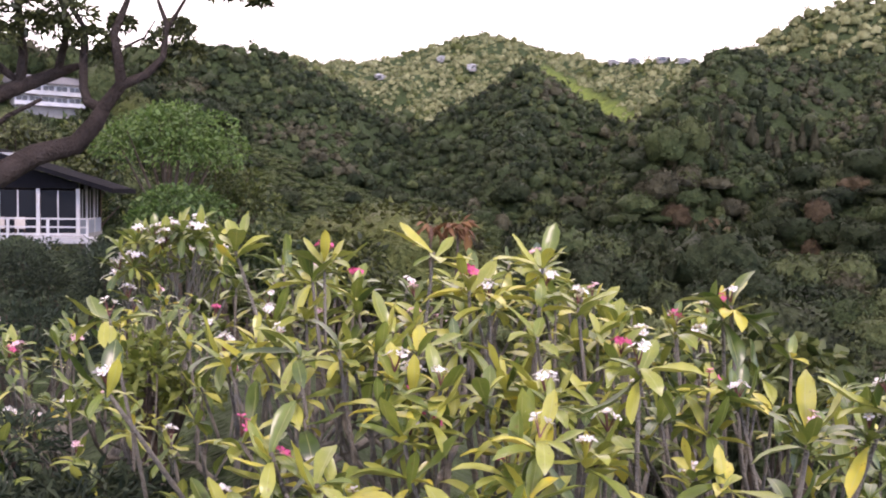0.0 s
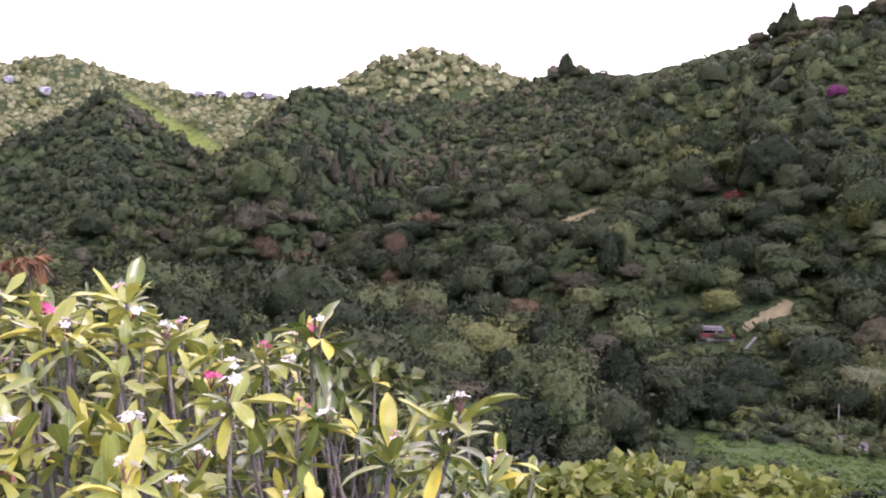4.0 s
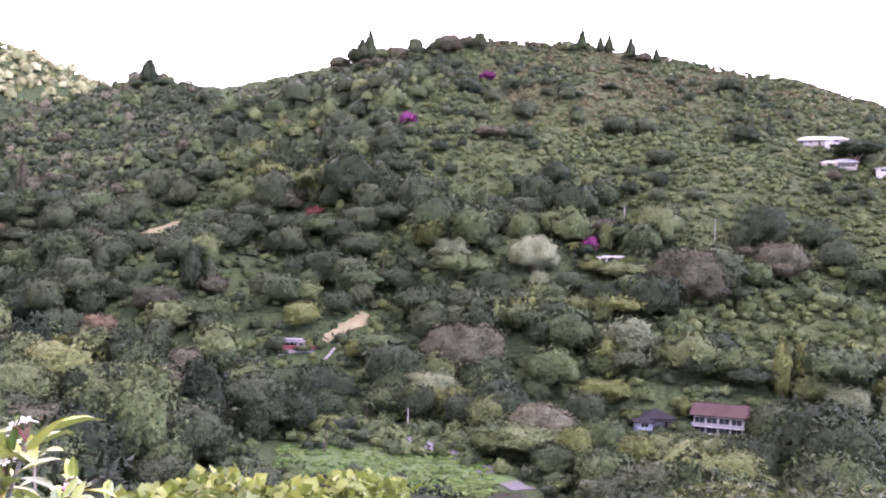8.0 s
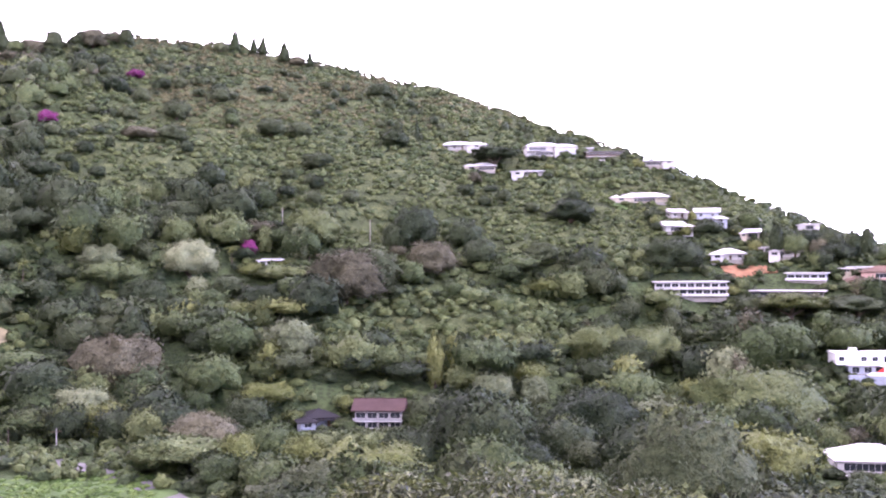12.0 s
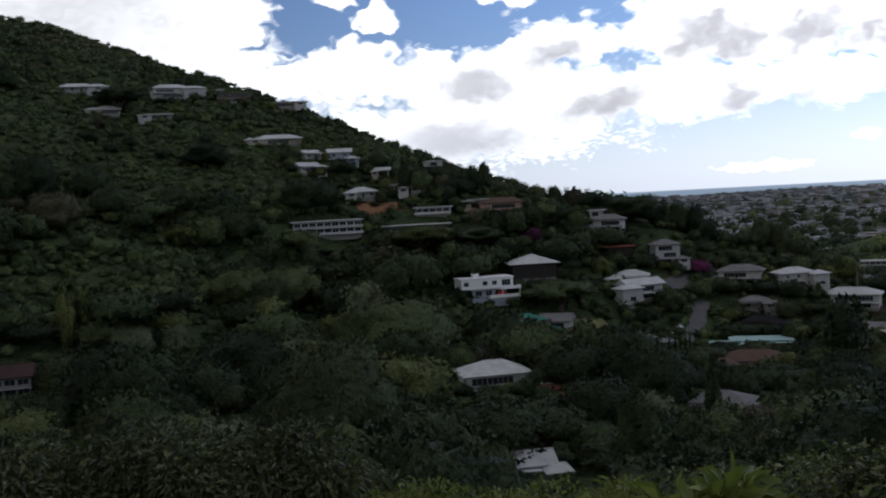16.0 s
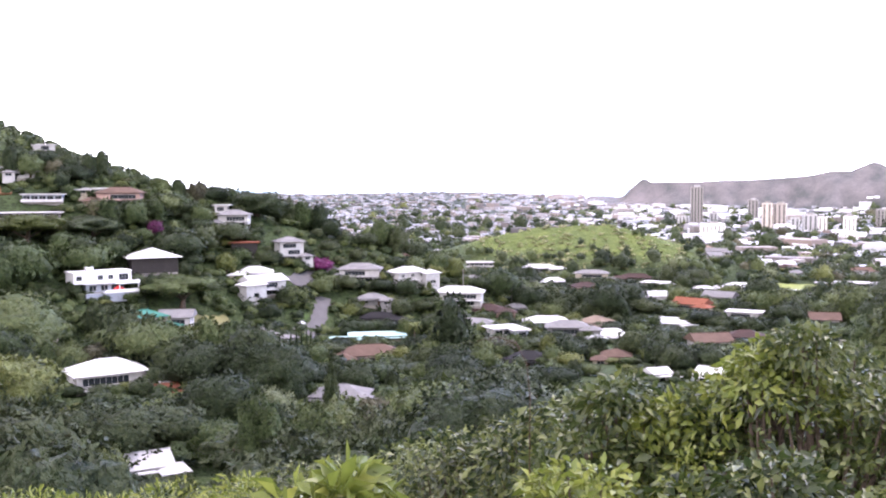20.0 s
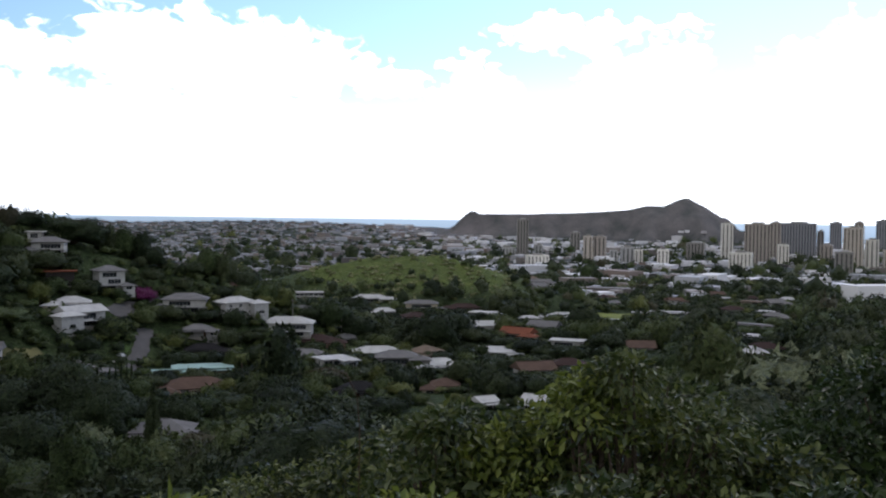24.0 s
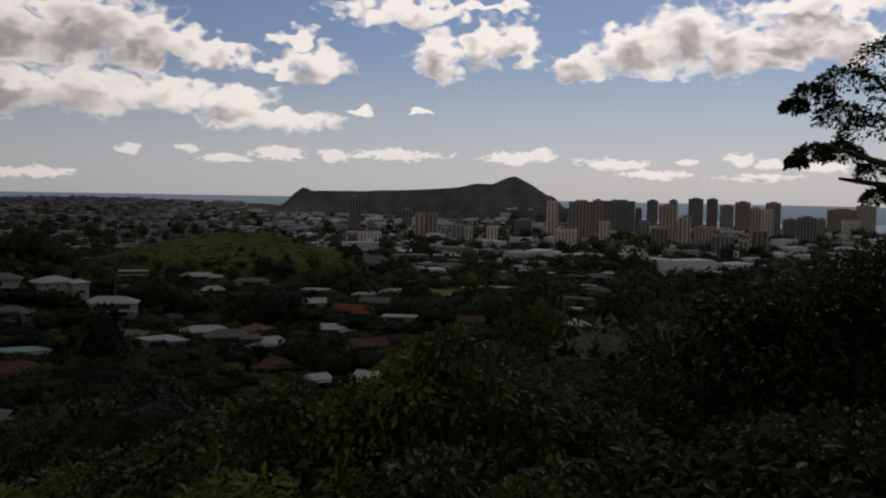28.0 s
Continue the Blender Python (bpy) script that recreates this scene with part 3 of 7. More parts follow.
def crown_arrays(seed, level, lobes, cards, card_size, shape="round", low=-0.45):
    """A crown about one metre across and high: one billowing hull of boughs, its skin broken by sprays of leaves."""
    rng = np.random.default_rng(seed)
    wide, tall, base = CROWN_FORM[shape]
    form = np.array([wide * rng.uniform(0.9, 1.08), wide * rng.uniform(0.9, 1.08), tall])
    k = np.arange(lobes)
    lift = -0.45 + 1.42 * (k + 0.5) / lobes + rng.uniform(-0.12, 0.12, lobes)
    lift = np.clip(lift, -0.6, 0.98)
    turn = k * 2.39996 + rng.uniform(-0.45, 0.45, lobes)
    out = np.sqrt(1 - lift * lift)
    bough = np.stack([out * np.cos(turn), out * np.sin(turn), lift], -1)
    swell = rng.uniform(0.72, 1.18, lobes)
    reach = rng.uniform(1.7, 2.6, lobes) / math.sqrt(lobes)
    heart = np.array([0, 0, base])

    def skin(d):
        ang = np.arccos(np.clip(d @ bough.T, -1, 1))
        bulge = (np.sqrt(np.clip(1 - (ang / reach) ** 2, 0, 1)) * swell).max(axis=1)
        r = 0.56 + 0.50 * bulge
        p = d * r[:, None] * form
        if shape in ("cone", "spire"):
            p[:, :2] *= (0.86 - 0.62 * d[:, 2])[:, None]
        return p + heart

    bv, bf = BALLS[level]
    verts = heart + (skin(bv) - heart) * (0.95 + rng.normal(0, 0.075, len(bv)))[:, None] + rng.normal(0, 0.012, bv.shape)
    faces = bf[(bv[bf][:, :, 2] > low).any(axis=1)]
    face_n = np.cross(verts[faces[:, 1]] - verts[faces[:, 0]], verts[faces[:, 2]] - verts[faces[:, 0]])
    normals = np.zeros_like(verts)
    for c in range(3):
        np.add.at(normals, faces[:, c], face_n)
    normals /= np.linalg.norm(normals, axis=1)[:, None] + 1e-12
    radial = (verts - heart) / form
    radial /= np.linalg.norm(radial, axis=1)[:, None]
    normals = normals + radial * 0.15 + rng.normal(0, 0.16, normals.shape)
    used = np.unique(faces)
    number = np.full(len(verts), -1)
    number[used] = np.arange(len(used))
    verts, normals, faces = verts[used], normals[used], number[faces]
    # leaf sprays: one small blade each, tilted out of the skin
    d = rng.normal(size=(cards, 3))
    d /= np.linalg.norm(d, axis=1)[:, None]
    d[:, 2] = np.where(d[:, 2] < low * 0.8, -d[:, 2], d[:, 2])
    p = heart + (skin(d) - heart) * rng.uniform(0.96, 1.10, cards)[:, None]
    n = d / form
    n /= np.linalg.norm(n, axis=1)[:, None]
    u = np.cross(n, rng.normal(size=(cards, 3)))
    u /= np.linalg.norm(u, axis=1)[:, None] + 1e-9
    w = np.cross(n, u) + n * rng.uniform(-0.1, 1.3, cards)[:, None]
    e = (card_size * rng.uniform(0.6, 1.4, cards))[:, None]
    blades = np.stack([p - u * e, p + u * e, p + w * e * 1.7], 1).reshape(-1, 3)
    flip = np.einsum("ij,ij->i", np.cross(2 * u, w), n) < 0
    tri = np.arange(cards)[:, None] * 3 + np.where(flip[:, None], np.array([[0, 2, 1]]), np.array([[0, 1, 2]])) + len(verts)
    blade_n = np.repeat(n + rng.normal(0, 0.50, (cards, 3)), 3, axis=0)
    normals = np.vstack([normals, blade_n])
    return np.vstack([verts, blades]), np.vstack([faces, tri]), normals / np.linalg.norm(normals, axis=1)[:, None]


NEAR = [crown_arrays(10 + k, 2, 26, 900, 0.022, s) for k, s in enumerate(("round", "round", "round", "flat", "round", "tall"))]
FAR = [crown_arrays(40 + k, 2, 16, 340, 0.033, s) for k, s in enumerate(("round", "round", "flat", "round", "round", "tall"))]
SHRUB = [crown_arrays(90 + k, 1, 6, 18, 0.085, "round", 0.05) for k in range(5)]
TINY = [crown_arrays(70 + k, 1, 8, 54, 0.055, "round", -0.2) for k in range(6)]


def grow(name, label, spots, kinds, material):
    """One object of many crowns. spots: rows of x, y, z, width, height."""
    rng = np.random.default_rng(len(spots) + len(name))
    verts, faces, normals, tints, count = [], [], [], [], 0
    for x, y, z, w, h in spots:
        v, f, nv = kinds[rng.integers(len(kinds))]
        a = rng.uniform(0, 2 * math.pi)
        c, s = math.cos(a), math.sin(a)
        q = np.empty_like(v)
        q[:, 0], q[:, 1], q[:, 2] = (v[:, 0] * c - v[:, 1] * s) * w + x, (v[:, 0] * s + v[:, 1] * c) * w + y, v[:, 2] * h + z
        nq = nv.copy()
        nq[:, 0], nq[:, 1] = nv[:, 0] * c - nv[:, 1] * s, nv[:, 0] * s + nv[:, 1] * c
        normals.append(nq), verts.append(q), faces.append(f + count), tints.append(np.full(len(v), rng.uniform(0, 1), np.float32))
        count += len(v)
    if not spots:
        return None
    me = mesh_from(name, np.vstack(verts), np.vstack(faces), True, np.vstack(normals))
    me.attributes.new("tint", "FLOAT", "POINT").data.foreach_set("value", np.concatenate(tints))
    me.materials.append(M[material])
    return tagged(new(name, me), label, "trees", kind="stuff")


# open places: bearing, distance, half width (m), dip of what should stay in sight there (degrees), and its margin
MEADOW = (38.5, 51.0, 196.0, 236.0)
OPEN = []
LONE = []
GARDENS = []


def scatter():
    rng = np.random.default_rng(3)
    groups = {}
    # skyline of the land on each bearing, for thinning hidden back slopes
    bearings = np.arange(-40, 165, 0.5)
    rr = np.exp(np.linspace(math.log(30), math.log(4900), 300))
    grid_a, grid_r = np.meshgrid(np.radians(bearings), rr, indexing="ij")
    gz = height(grid_r * np.sin(grid_a), grid_r * np.cos(grid_a))
    slope = (gz - EYE) / grid_r
    sky = np.maximum.accumulate(slope, axis=1)

    def hidden(a, r, z):
        i = np.clip(((a + 40) / 0.5).astype(int), 0, len(bearings) - 1)
        j = np.clip(np.searchsorted(rr, r * 0.96) - 1, 0, len(rr) - 1)
        return (z - EYE) / r < sky[i, j] - 0.004

    def band(r0, r1, a0, a1, spacing, size, kinds, tag):
        area = 0.5 * radians(a1 - a0) * (r1 * r1 - r0 * r0)
        n = int(area / spacing ** 2)
        a = rng.uniform(a0, a1, n)
        r = np.sqrt(rng.uniform(r0 * r0, r1 * r1, n))
        x, y = r * np.sin(np.radians(a)), r * np.cos(np.radians(a))
        z = height(x, y)
        w = size * np.exp(rng.normal(0, 0.28, n))
        w = np.where((a < -8) & (r < 200), np.minimum(w * 0.5, 5.5), w)
        back = hidden(a, r, z + w * 0.8)
        keep = ~back | (rng.uniform(size=n) < 0.03)
        dip = np.degrees(np.arctan2(z - EYE, r))
        wood = rough(x, y, 60, 3, 21)
        open_here = openness(x, y, z)
        w = np.where(open_here > 0.5, np.minimum(w * 0.7, 9.0), w)
        keep &= rng.uniform(size=n) > open_here * np.where(wood < 0.55, 0.97, 0.6)
        city = (a > 93) & (r > 900)
        keep &= ~(city & (rng.uniform(size=n) < 0.45))
        keep &= (z > 2) & ~((a > 117) & (a < 143) & (r > 3800) & (z > 20))
        h = w * rng.uniform(0.85, 1.25, n)
        for b, d, half, floor, sink in OPEN:
            cx, cy = d * math.sin(radians(b)), d * math.cos(radians(b))
            keep &= np.hypot(x - cx, y - cy) > half + w * 0.12
            ahead = (np.abs(a - b) * radians(1) * r < half + w * 0.5) & (r < d) & (r > d * (0.86 if sink > 0 else 0.6))
            h = np.where(ahead, np.minimum(h, np.maximum((EYE + r * math.tan(radians(floor + sink)) - z) / 0.84, 0.0)), h)
        # the open crest stays low and wind-clipped
        full = sky[np.clip(((a + 40) / 0.5).astype(int), 0, len(bearings) - 1), np.searchsorted(rr, 1000)]
        proud = (a > 33) & (a < 97) & (r < 960) & ((z + 0.82 * h - EYE) / r > full + 0.002)
        h = np.where(proud, np.minimum(h, 3.2), h)
        w = np.minimum(w, h * 1.8)
        keep &= h > 1.0
        kind = rough(x, y, 45, 2, 50) + rng.normal(0, 0.16, n)
        for i in np.nonzero(keep)[0]:
            k = kind[i]
            # cloud shade over the left valley, painted as mostly darker foliage
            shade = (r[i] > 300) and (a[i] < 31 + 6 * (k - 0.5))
            # the far hills' sunlight is painted as lighter foliage
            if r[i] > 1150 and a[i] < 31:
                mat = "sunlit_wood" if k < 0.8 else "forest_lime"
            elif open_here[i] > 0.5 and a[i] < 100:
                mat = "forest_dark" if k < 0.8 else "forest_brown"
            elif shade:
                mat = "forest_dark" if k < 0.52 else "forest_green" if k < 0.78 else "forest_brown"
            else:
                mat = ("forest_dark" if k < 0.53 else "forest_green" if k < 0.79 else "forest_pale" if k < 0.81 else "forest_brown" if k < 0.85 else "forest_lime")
            if tag == "near" and r[i] < 175 and w[i] > 5 and not back[i] and len(LONE) < 125:
                LONE.append((a[i], r[i], w[i], h[i], mat))
            else:
                groups.setdefault((tag, mat), []).append((x[i], y[i], z[i] - 0.16 * h[i] - max(0.0, r[i] - 560) * 0.004, w[i], h[i]))

    band(95, 300, -24, 152, 11.0, 14.5, NEAR, "near")
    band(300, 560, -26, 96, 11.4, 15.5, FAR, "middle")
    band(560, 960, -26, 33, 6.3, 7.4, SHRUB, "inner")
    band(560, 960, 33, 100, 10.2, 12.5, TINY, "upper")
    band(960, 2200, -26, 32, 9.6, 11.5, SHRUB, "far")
    band(300, 640, 94, 156, 9.2, 12.0, FAR, "plain")
    band(640, 1400, 96, 156, 12.0, 12.0, TINY, "outer")
    band(1500, 4200, 88, 156, 34.0, 20.0, TINY, "distant")
    kinds = {"near": NEAR, "middle": FAR, "inner": SHRUB, "upper": TINY, "far": SHRUB, "plain": FAR, "outer": TINY, "distant": TINY}
    words = {"forest_green": "green broadleaf", "forest_dark": "dark green", "forest_pale": "pale silver-green", "forest_brown": "brown half-bare",
             "forest_lime": "yellow-green", "sunlit_wood": "sun-painted light green"}
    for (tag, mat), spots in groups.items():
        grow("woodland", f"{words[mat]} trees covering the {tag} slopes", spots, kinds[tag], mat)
    # undergrowth between the trees
    n = 13000
    a, r = rng.uniform(-20, 118, n), np.sqrt(rng.uniform(200 ** 2, 600 ** 2, n))
    x, y = r * np.sin(np.radians(a)), r * np.cos(np.radians(a))
    z = height(x, y)
    ok = ~hidden(a, r, z + 3) & (openness(x, y, z) < 0.5)
    for b, d, half, floor, sink in OPEN:
        cx, cy = d * math.sin(radians(b)), d * math.cos(radians(b))
        ok &= np.hypot(x - cx, y - cy) > half * 0.9
    w = rng.uniform(3.2, 7.0, n)
    for tone in range(3):
        some = [(x[i], y[i], z[i] - w[i] * 0.2, w[i], w[i] * 0.85) for i in np.nonzero(ok)[0] if i % 3 == tone]
        grow("undergrowth", "tangled green undergrowth between the trees", some, SHRUB, ("forest_green", "scrub", "forest_dark")[tone])
    # garden trees round the houses
    for tone, mat in enumerate(("forest_green", "forest_dark", "forest_lime")):
        some = [row for i, row in enumerate(GARDENS) if (i * 7) % 5 in ((0, 1), (2, 3), (4,))[tone]]
        grow("garden_trees", "leafy garden trees between the houses", some, FAR, mat)
    # rank growth over the clearing by the road
    spots = []
    for k in range(900):
        b, d = rng.uniform(*MEADOW[:2]), rng.uniform(*MEADOW[2:])
        p = ground_at(b, d)
        q = rng.uniform(1.0, 3.2)
        spots.append((p.x, p.y, p.z - 0.2 * q, q, q * 0.5))
    grow("meadow_growth", "rank bright green vines over the clearing", spots, SHRUB, "forest_lush")
    # shrubs on the shoulder whose sunlit look is in the ground colour
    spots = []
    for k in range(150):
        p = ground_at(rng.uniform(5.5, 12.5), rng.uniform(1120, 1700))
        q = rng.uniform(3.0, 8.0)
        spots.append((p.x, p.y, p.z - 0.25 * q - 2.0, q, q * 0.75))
    grow("shoulder_scrub", "bright green scrub on the sun-tinted shoulder", spots, SHRUB, "forest_lush")
    # tufts on the knoll, in the foliage with sunlight in its colour
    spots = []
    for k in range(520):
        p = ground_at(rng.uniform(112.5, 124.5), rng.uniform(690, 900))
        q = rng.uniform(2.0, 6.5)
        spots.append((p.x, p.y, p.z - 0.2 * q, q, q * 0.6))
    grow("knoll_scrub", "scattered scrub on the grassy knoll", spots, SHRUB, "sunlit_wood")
    # wind-clipped trees along the hill crest
    spots = {}
    for k in range(120):
        b = rng.uniform(42.5, 50) if k % 2 else rng.uniform(29, 63)
        d = (800 - max(0.0, b - 50) * 2.4) if b > 43 else 915 - (b - 29) * 8
        p, q = ground_at(b, d + rng.uniform(-14, 10)), rng.uniform(4.5, 10) * (1.0 if b < 50 else 0.6)
        spots.setdefault(("forest_brown", "forest_green", "forest_dark")[k % 3], []).append((p.x, p.y, p.z - 0.25 * q, q * rng.uniform(0.9, 1.6), q))
    for mat, rows in spots.items():
        grow("crest_trees", f"{words[mat]} wind-clipped trees along the hill crest", rows, FAR, mat)
    # low growth on the smooth slope by the garden
    n = 6000
    a, r = rng.uniform(-14, 5, n), np.sqrt(rng.uniform(110 ** 2, 510 ** 2, n))
    x, y = r * np.sin(np.radians(a)), r * np.cos(np.radians(a))
    z = height(x, y)
    ok = ~hidden(a, r, z + 2) & (openness(x, y, z) > 0.3)
    w = rng.uniform(2.2, 6.0, n)
    grow("slope_scrub", "low green scrub on the smooth slope", [(x[i], y[i], z[i] - w[i] * 0.12, w[i], w[i] * 0.42) for i in np.nonzero(ok)[0]], SHRUB, "scrub")
    # low scrub on the open hill
    n = 24000
    a, r = rng.uniform(34, 94, n), np.sqrt(rng.uniform(300 ** 2, 880 ** 2, n))
    x, y = r * np.sin(np.radians(a)), r * np.cos(np.radians(a))
    z = height(x, y)
    ok = ~hidden(a, r, z + 2) & (openness(x, y, z) > 0.4)
    patch = rough(x, y, 40, 2, 77)
    w = rng.uniform(1.8, 4.2, n) * np.where(patch > 0.52, 1.6, 1.05) * np.where(z < EYE + 8, 1.75, 1.15)
    dark = patch + rng.normal(0, 0.10, n) > 0.50
    arid = (np.degrees(np.arctan2(z - EYE, r)) + rng.normal(0, 0.9, n) > 8.6) & (a > 50)
    for some, mat, word in ((ok & ~dark & ~arid, "scrub", "low green"), (ok & ~dark & arid, "dry_scrub", "dry tawny"), (ok & dark, "forest_green", "dense dark green")):
        grow("hill_scrub", f"{word} scrub on the open hillside", [(x[i], y[i], z[i] - w[i] * 0.25, w[i], w[i] * 0.85) for i in np.nonzero(some)[0]], SHRUB, mat)



# ---- kinds of things ----
def part(name, bm, material, parent, label="", at=None, smooth=False):
    """Links a bmesh, or a ready mesh, as one object under a thing or a part."""
    if isinstance(bm, bmesh.types.BMesh):
        me = bpy.data.meshes.new(name)
        for f in bm.faces:
            f.smooth = smooth
        bm.to_mesh(me)
        bm.free()
        me.materials.append(M[material])
    else:
        me = bm
    ob = new(name, me)
    ob.parent = parent
    if at is not None:
        ob.matrix_basis = at
    return tagged(ob, label)


def thing(name, m, label, category, group=""):
    ob = new(name)
    ob.empty_display_size = 0.3
    ob.matrix_basis = m
    return tagged(ob, label, category, group)


def put_box(bm, x0, x1, y0, y1, z0, z1, bevel=0.0):
    vs = [bm.verts.new((x, y, z)) for z in (z0, z1) for y in (y0, y1) for x in (x0, x1)]
    for q in ((0, 2, 3, 1), (4, 5, 7, 6), (0, 1, 5, 4), (2, 6, 7, 3), (0, 4, 6, 2), (1, 3, 7, 5)):
        bm.faces.new([vs[i] for i in q])
    return bm


def box_mesh(*size):
    return put_box(bmesh.new(), *size)


SHARED = {}


def shared(key, make, material):
    """A mesh that alike pieces share."""
    if key not in SHARED:
        bm = make()
        me = bpy.data.meshes.new(key[0])
        bm.to_mesh(me)
        bm.free()
        me.materials.append(M[material])
        SHARED[key] = me
    return SHARED[key]


def frame_bm(w, h, bars=1):
    """A window frame in one piece: stiles, rails and upright bars round its lights."""
    t = 0.07
    xs = [-w / 2, -w / 2 + t]
    for k in range(1, bars + 1):
        x = -w / 2 + w * k / (bars + 1)
        xs += [x - t / 2, x + t / 2]
    xs += [w / 2 - t, w / 2]
    zs = [0, t, h - t, h]
    bm = bmesh.new()
    front = [[bm.verts.new((x, -0.06, z)) for z in zs] for x in xs]
    back = [[bm.verts.new((x, 0.04, z)) for z in zs] for x in xs]

    def solid(i, k):
        return 0 <= i < len(xs) - 1 and 0 <= k < 3 and (k != 1 or i % 2 == 0)

    for i in range(len(xs) - 1):
        for k in range(3):
            if not solid(i, k):
                continue
            bm.faces.new((front[i][k], front[i + 1][k], front[i + 1][k + 1], front[i][k + 1]))
            bm.faces.new((back[i][k], back[i][k + 1], back[i + 1][k + 1], back[i + 1][k]))
            for ni, nk, p, q in ((i - 1, k, (i, k), (i, k + 1)), (i + 1, k, (i + 1, k + 1), (i + 1, k)), (i, k - 1, (i + 1, k), (i, k)), (i, k + 1, (i, k + 1), (i + 1, k + 1))):
                if not solid(ni, nk):
                    bm.faces.new((front[p[0]][p[1]], front[q[0]][q[1]], back[q[0]][q[1]], back[p[0]][p[1]]))
    return bm


def add_window(house, x, y, z, w, h, turn=0, bars=1):
    """A window frame with its pane, its outside toward -y when turn is 0."""
    w, h = round(w, 1), round(h, 1)
    win = part("window", shared(("window_frame", w, h, bars), lambda: frame_bm(w, h, bars), "trim_white"), "", house, at=pose(x, y, z, 0, 0, turn))
    part("pane", shared(("window_pane", w, h), lambda: box_mesh(-w / 2 + 0.05, w / 2 - 0.05, -0.015, 0.015, 0.05, h - 0.05), "glass_dark"), "", win, "dark glass pane")


def roof_bm(kind, w, d, rise, over):
    """A roof over w by d, its eaves at height 0."""
    bm = bmesh.new()
    x, y, t = w / 2 + over, d / 2 + over, 0.22
    if kind == "flat":
        put_box(bm, -x, x, -y, y, 0, 0.35)
        put_box(bm, -x + 0.3, x - 0.3, -y + 0.3, y - 0.3, 0.35, 0.42)
        return bm
    ridge = max(0.05, x - y) if kind == "hip" else x
    if kind == "pyramid":
        ridge = 0.25
    base = [bm.verts.new(p) for p in ((-x, -y, -t), (x, -y, -t), (x, y, -t), (-x, y, -t))]
    eave = [bm.verts.new(p) for p in ((-x, -y, 0), (x, -y, 0), (x, y, 0), (-x, y, 0))]
    a, b = bm.verts.new((-ridge, 0, rise)), bm.verts.new((ridge, 0, rise))
    bm.faces.new(base[::-1])
    for i in range(4):
        j = (i + 1) % 4
        bm.faces.new((base[i], base[j], eave[j], eave[i]))
    bm.faces.new((eave[0], eave[1], b, a)), bm.faces.new((eave[2], eave[3], a, b))
    bm.faces.new((eave[1], eave[2], b)), bm.faces.new((eave[3], eave[0], a))
    if kind in ("hip", "pyramid", "gable"):
        put_box(bm, -ridge - 0.12, ridge + 0.12, -0.16, 0.16, rise - 0.06, rise + 0.1)
    return bm


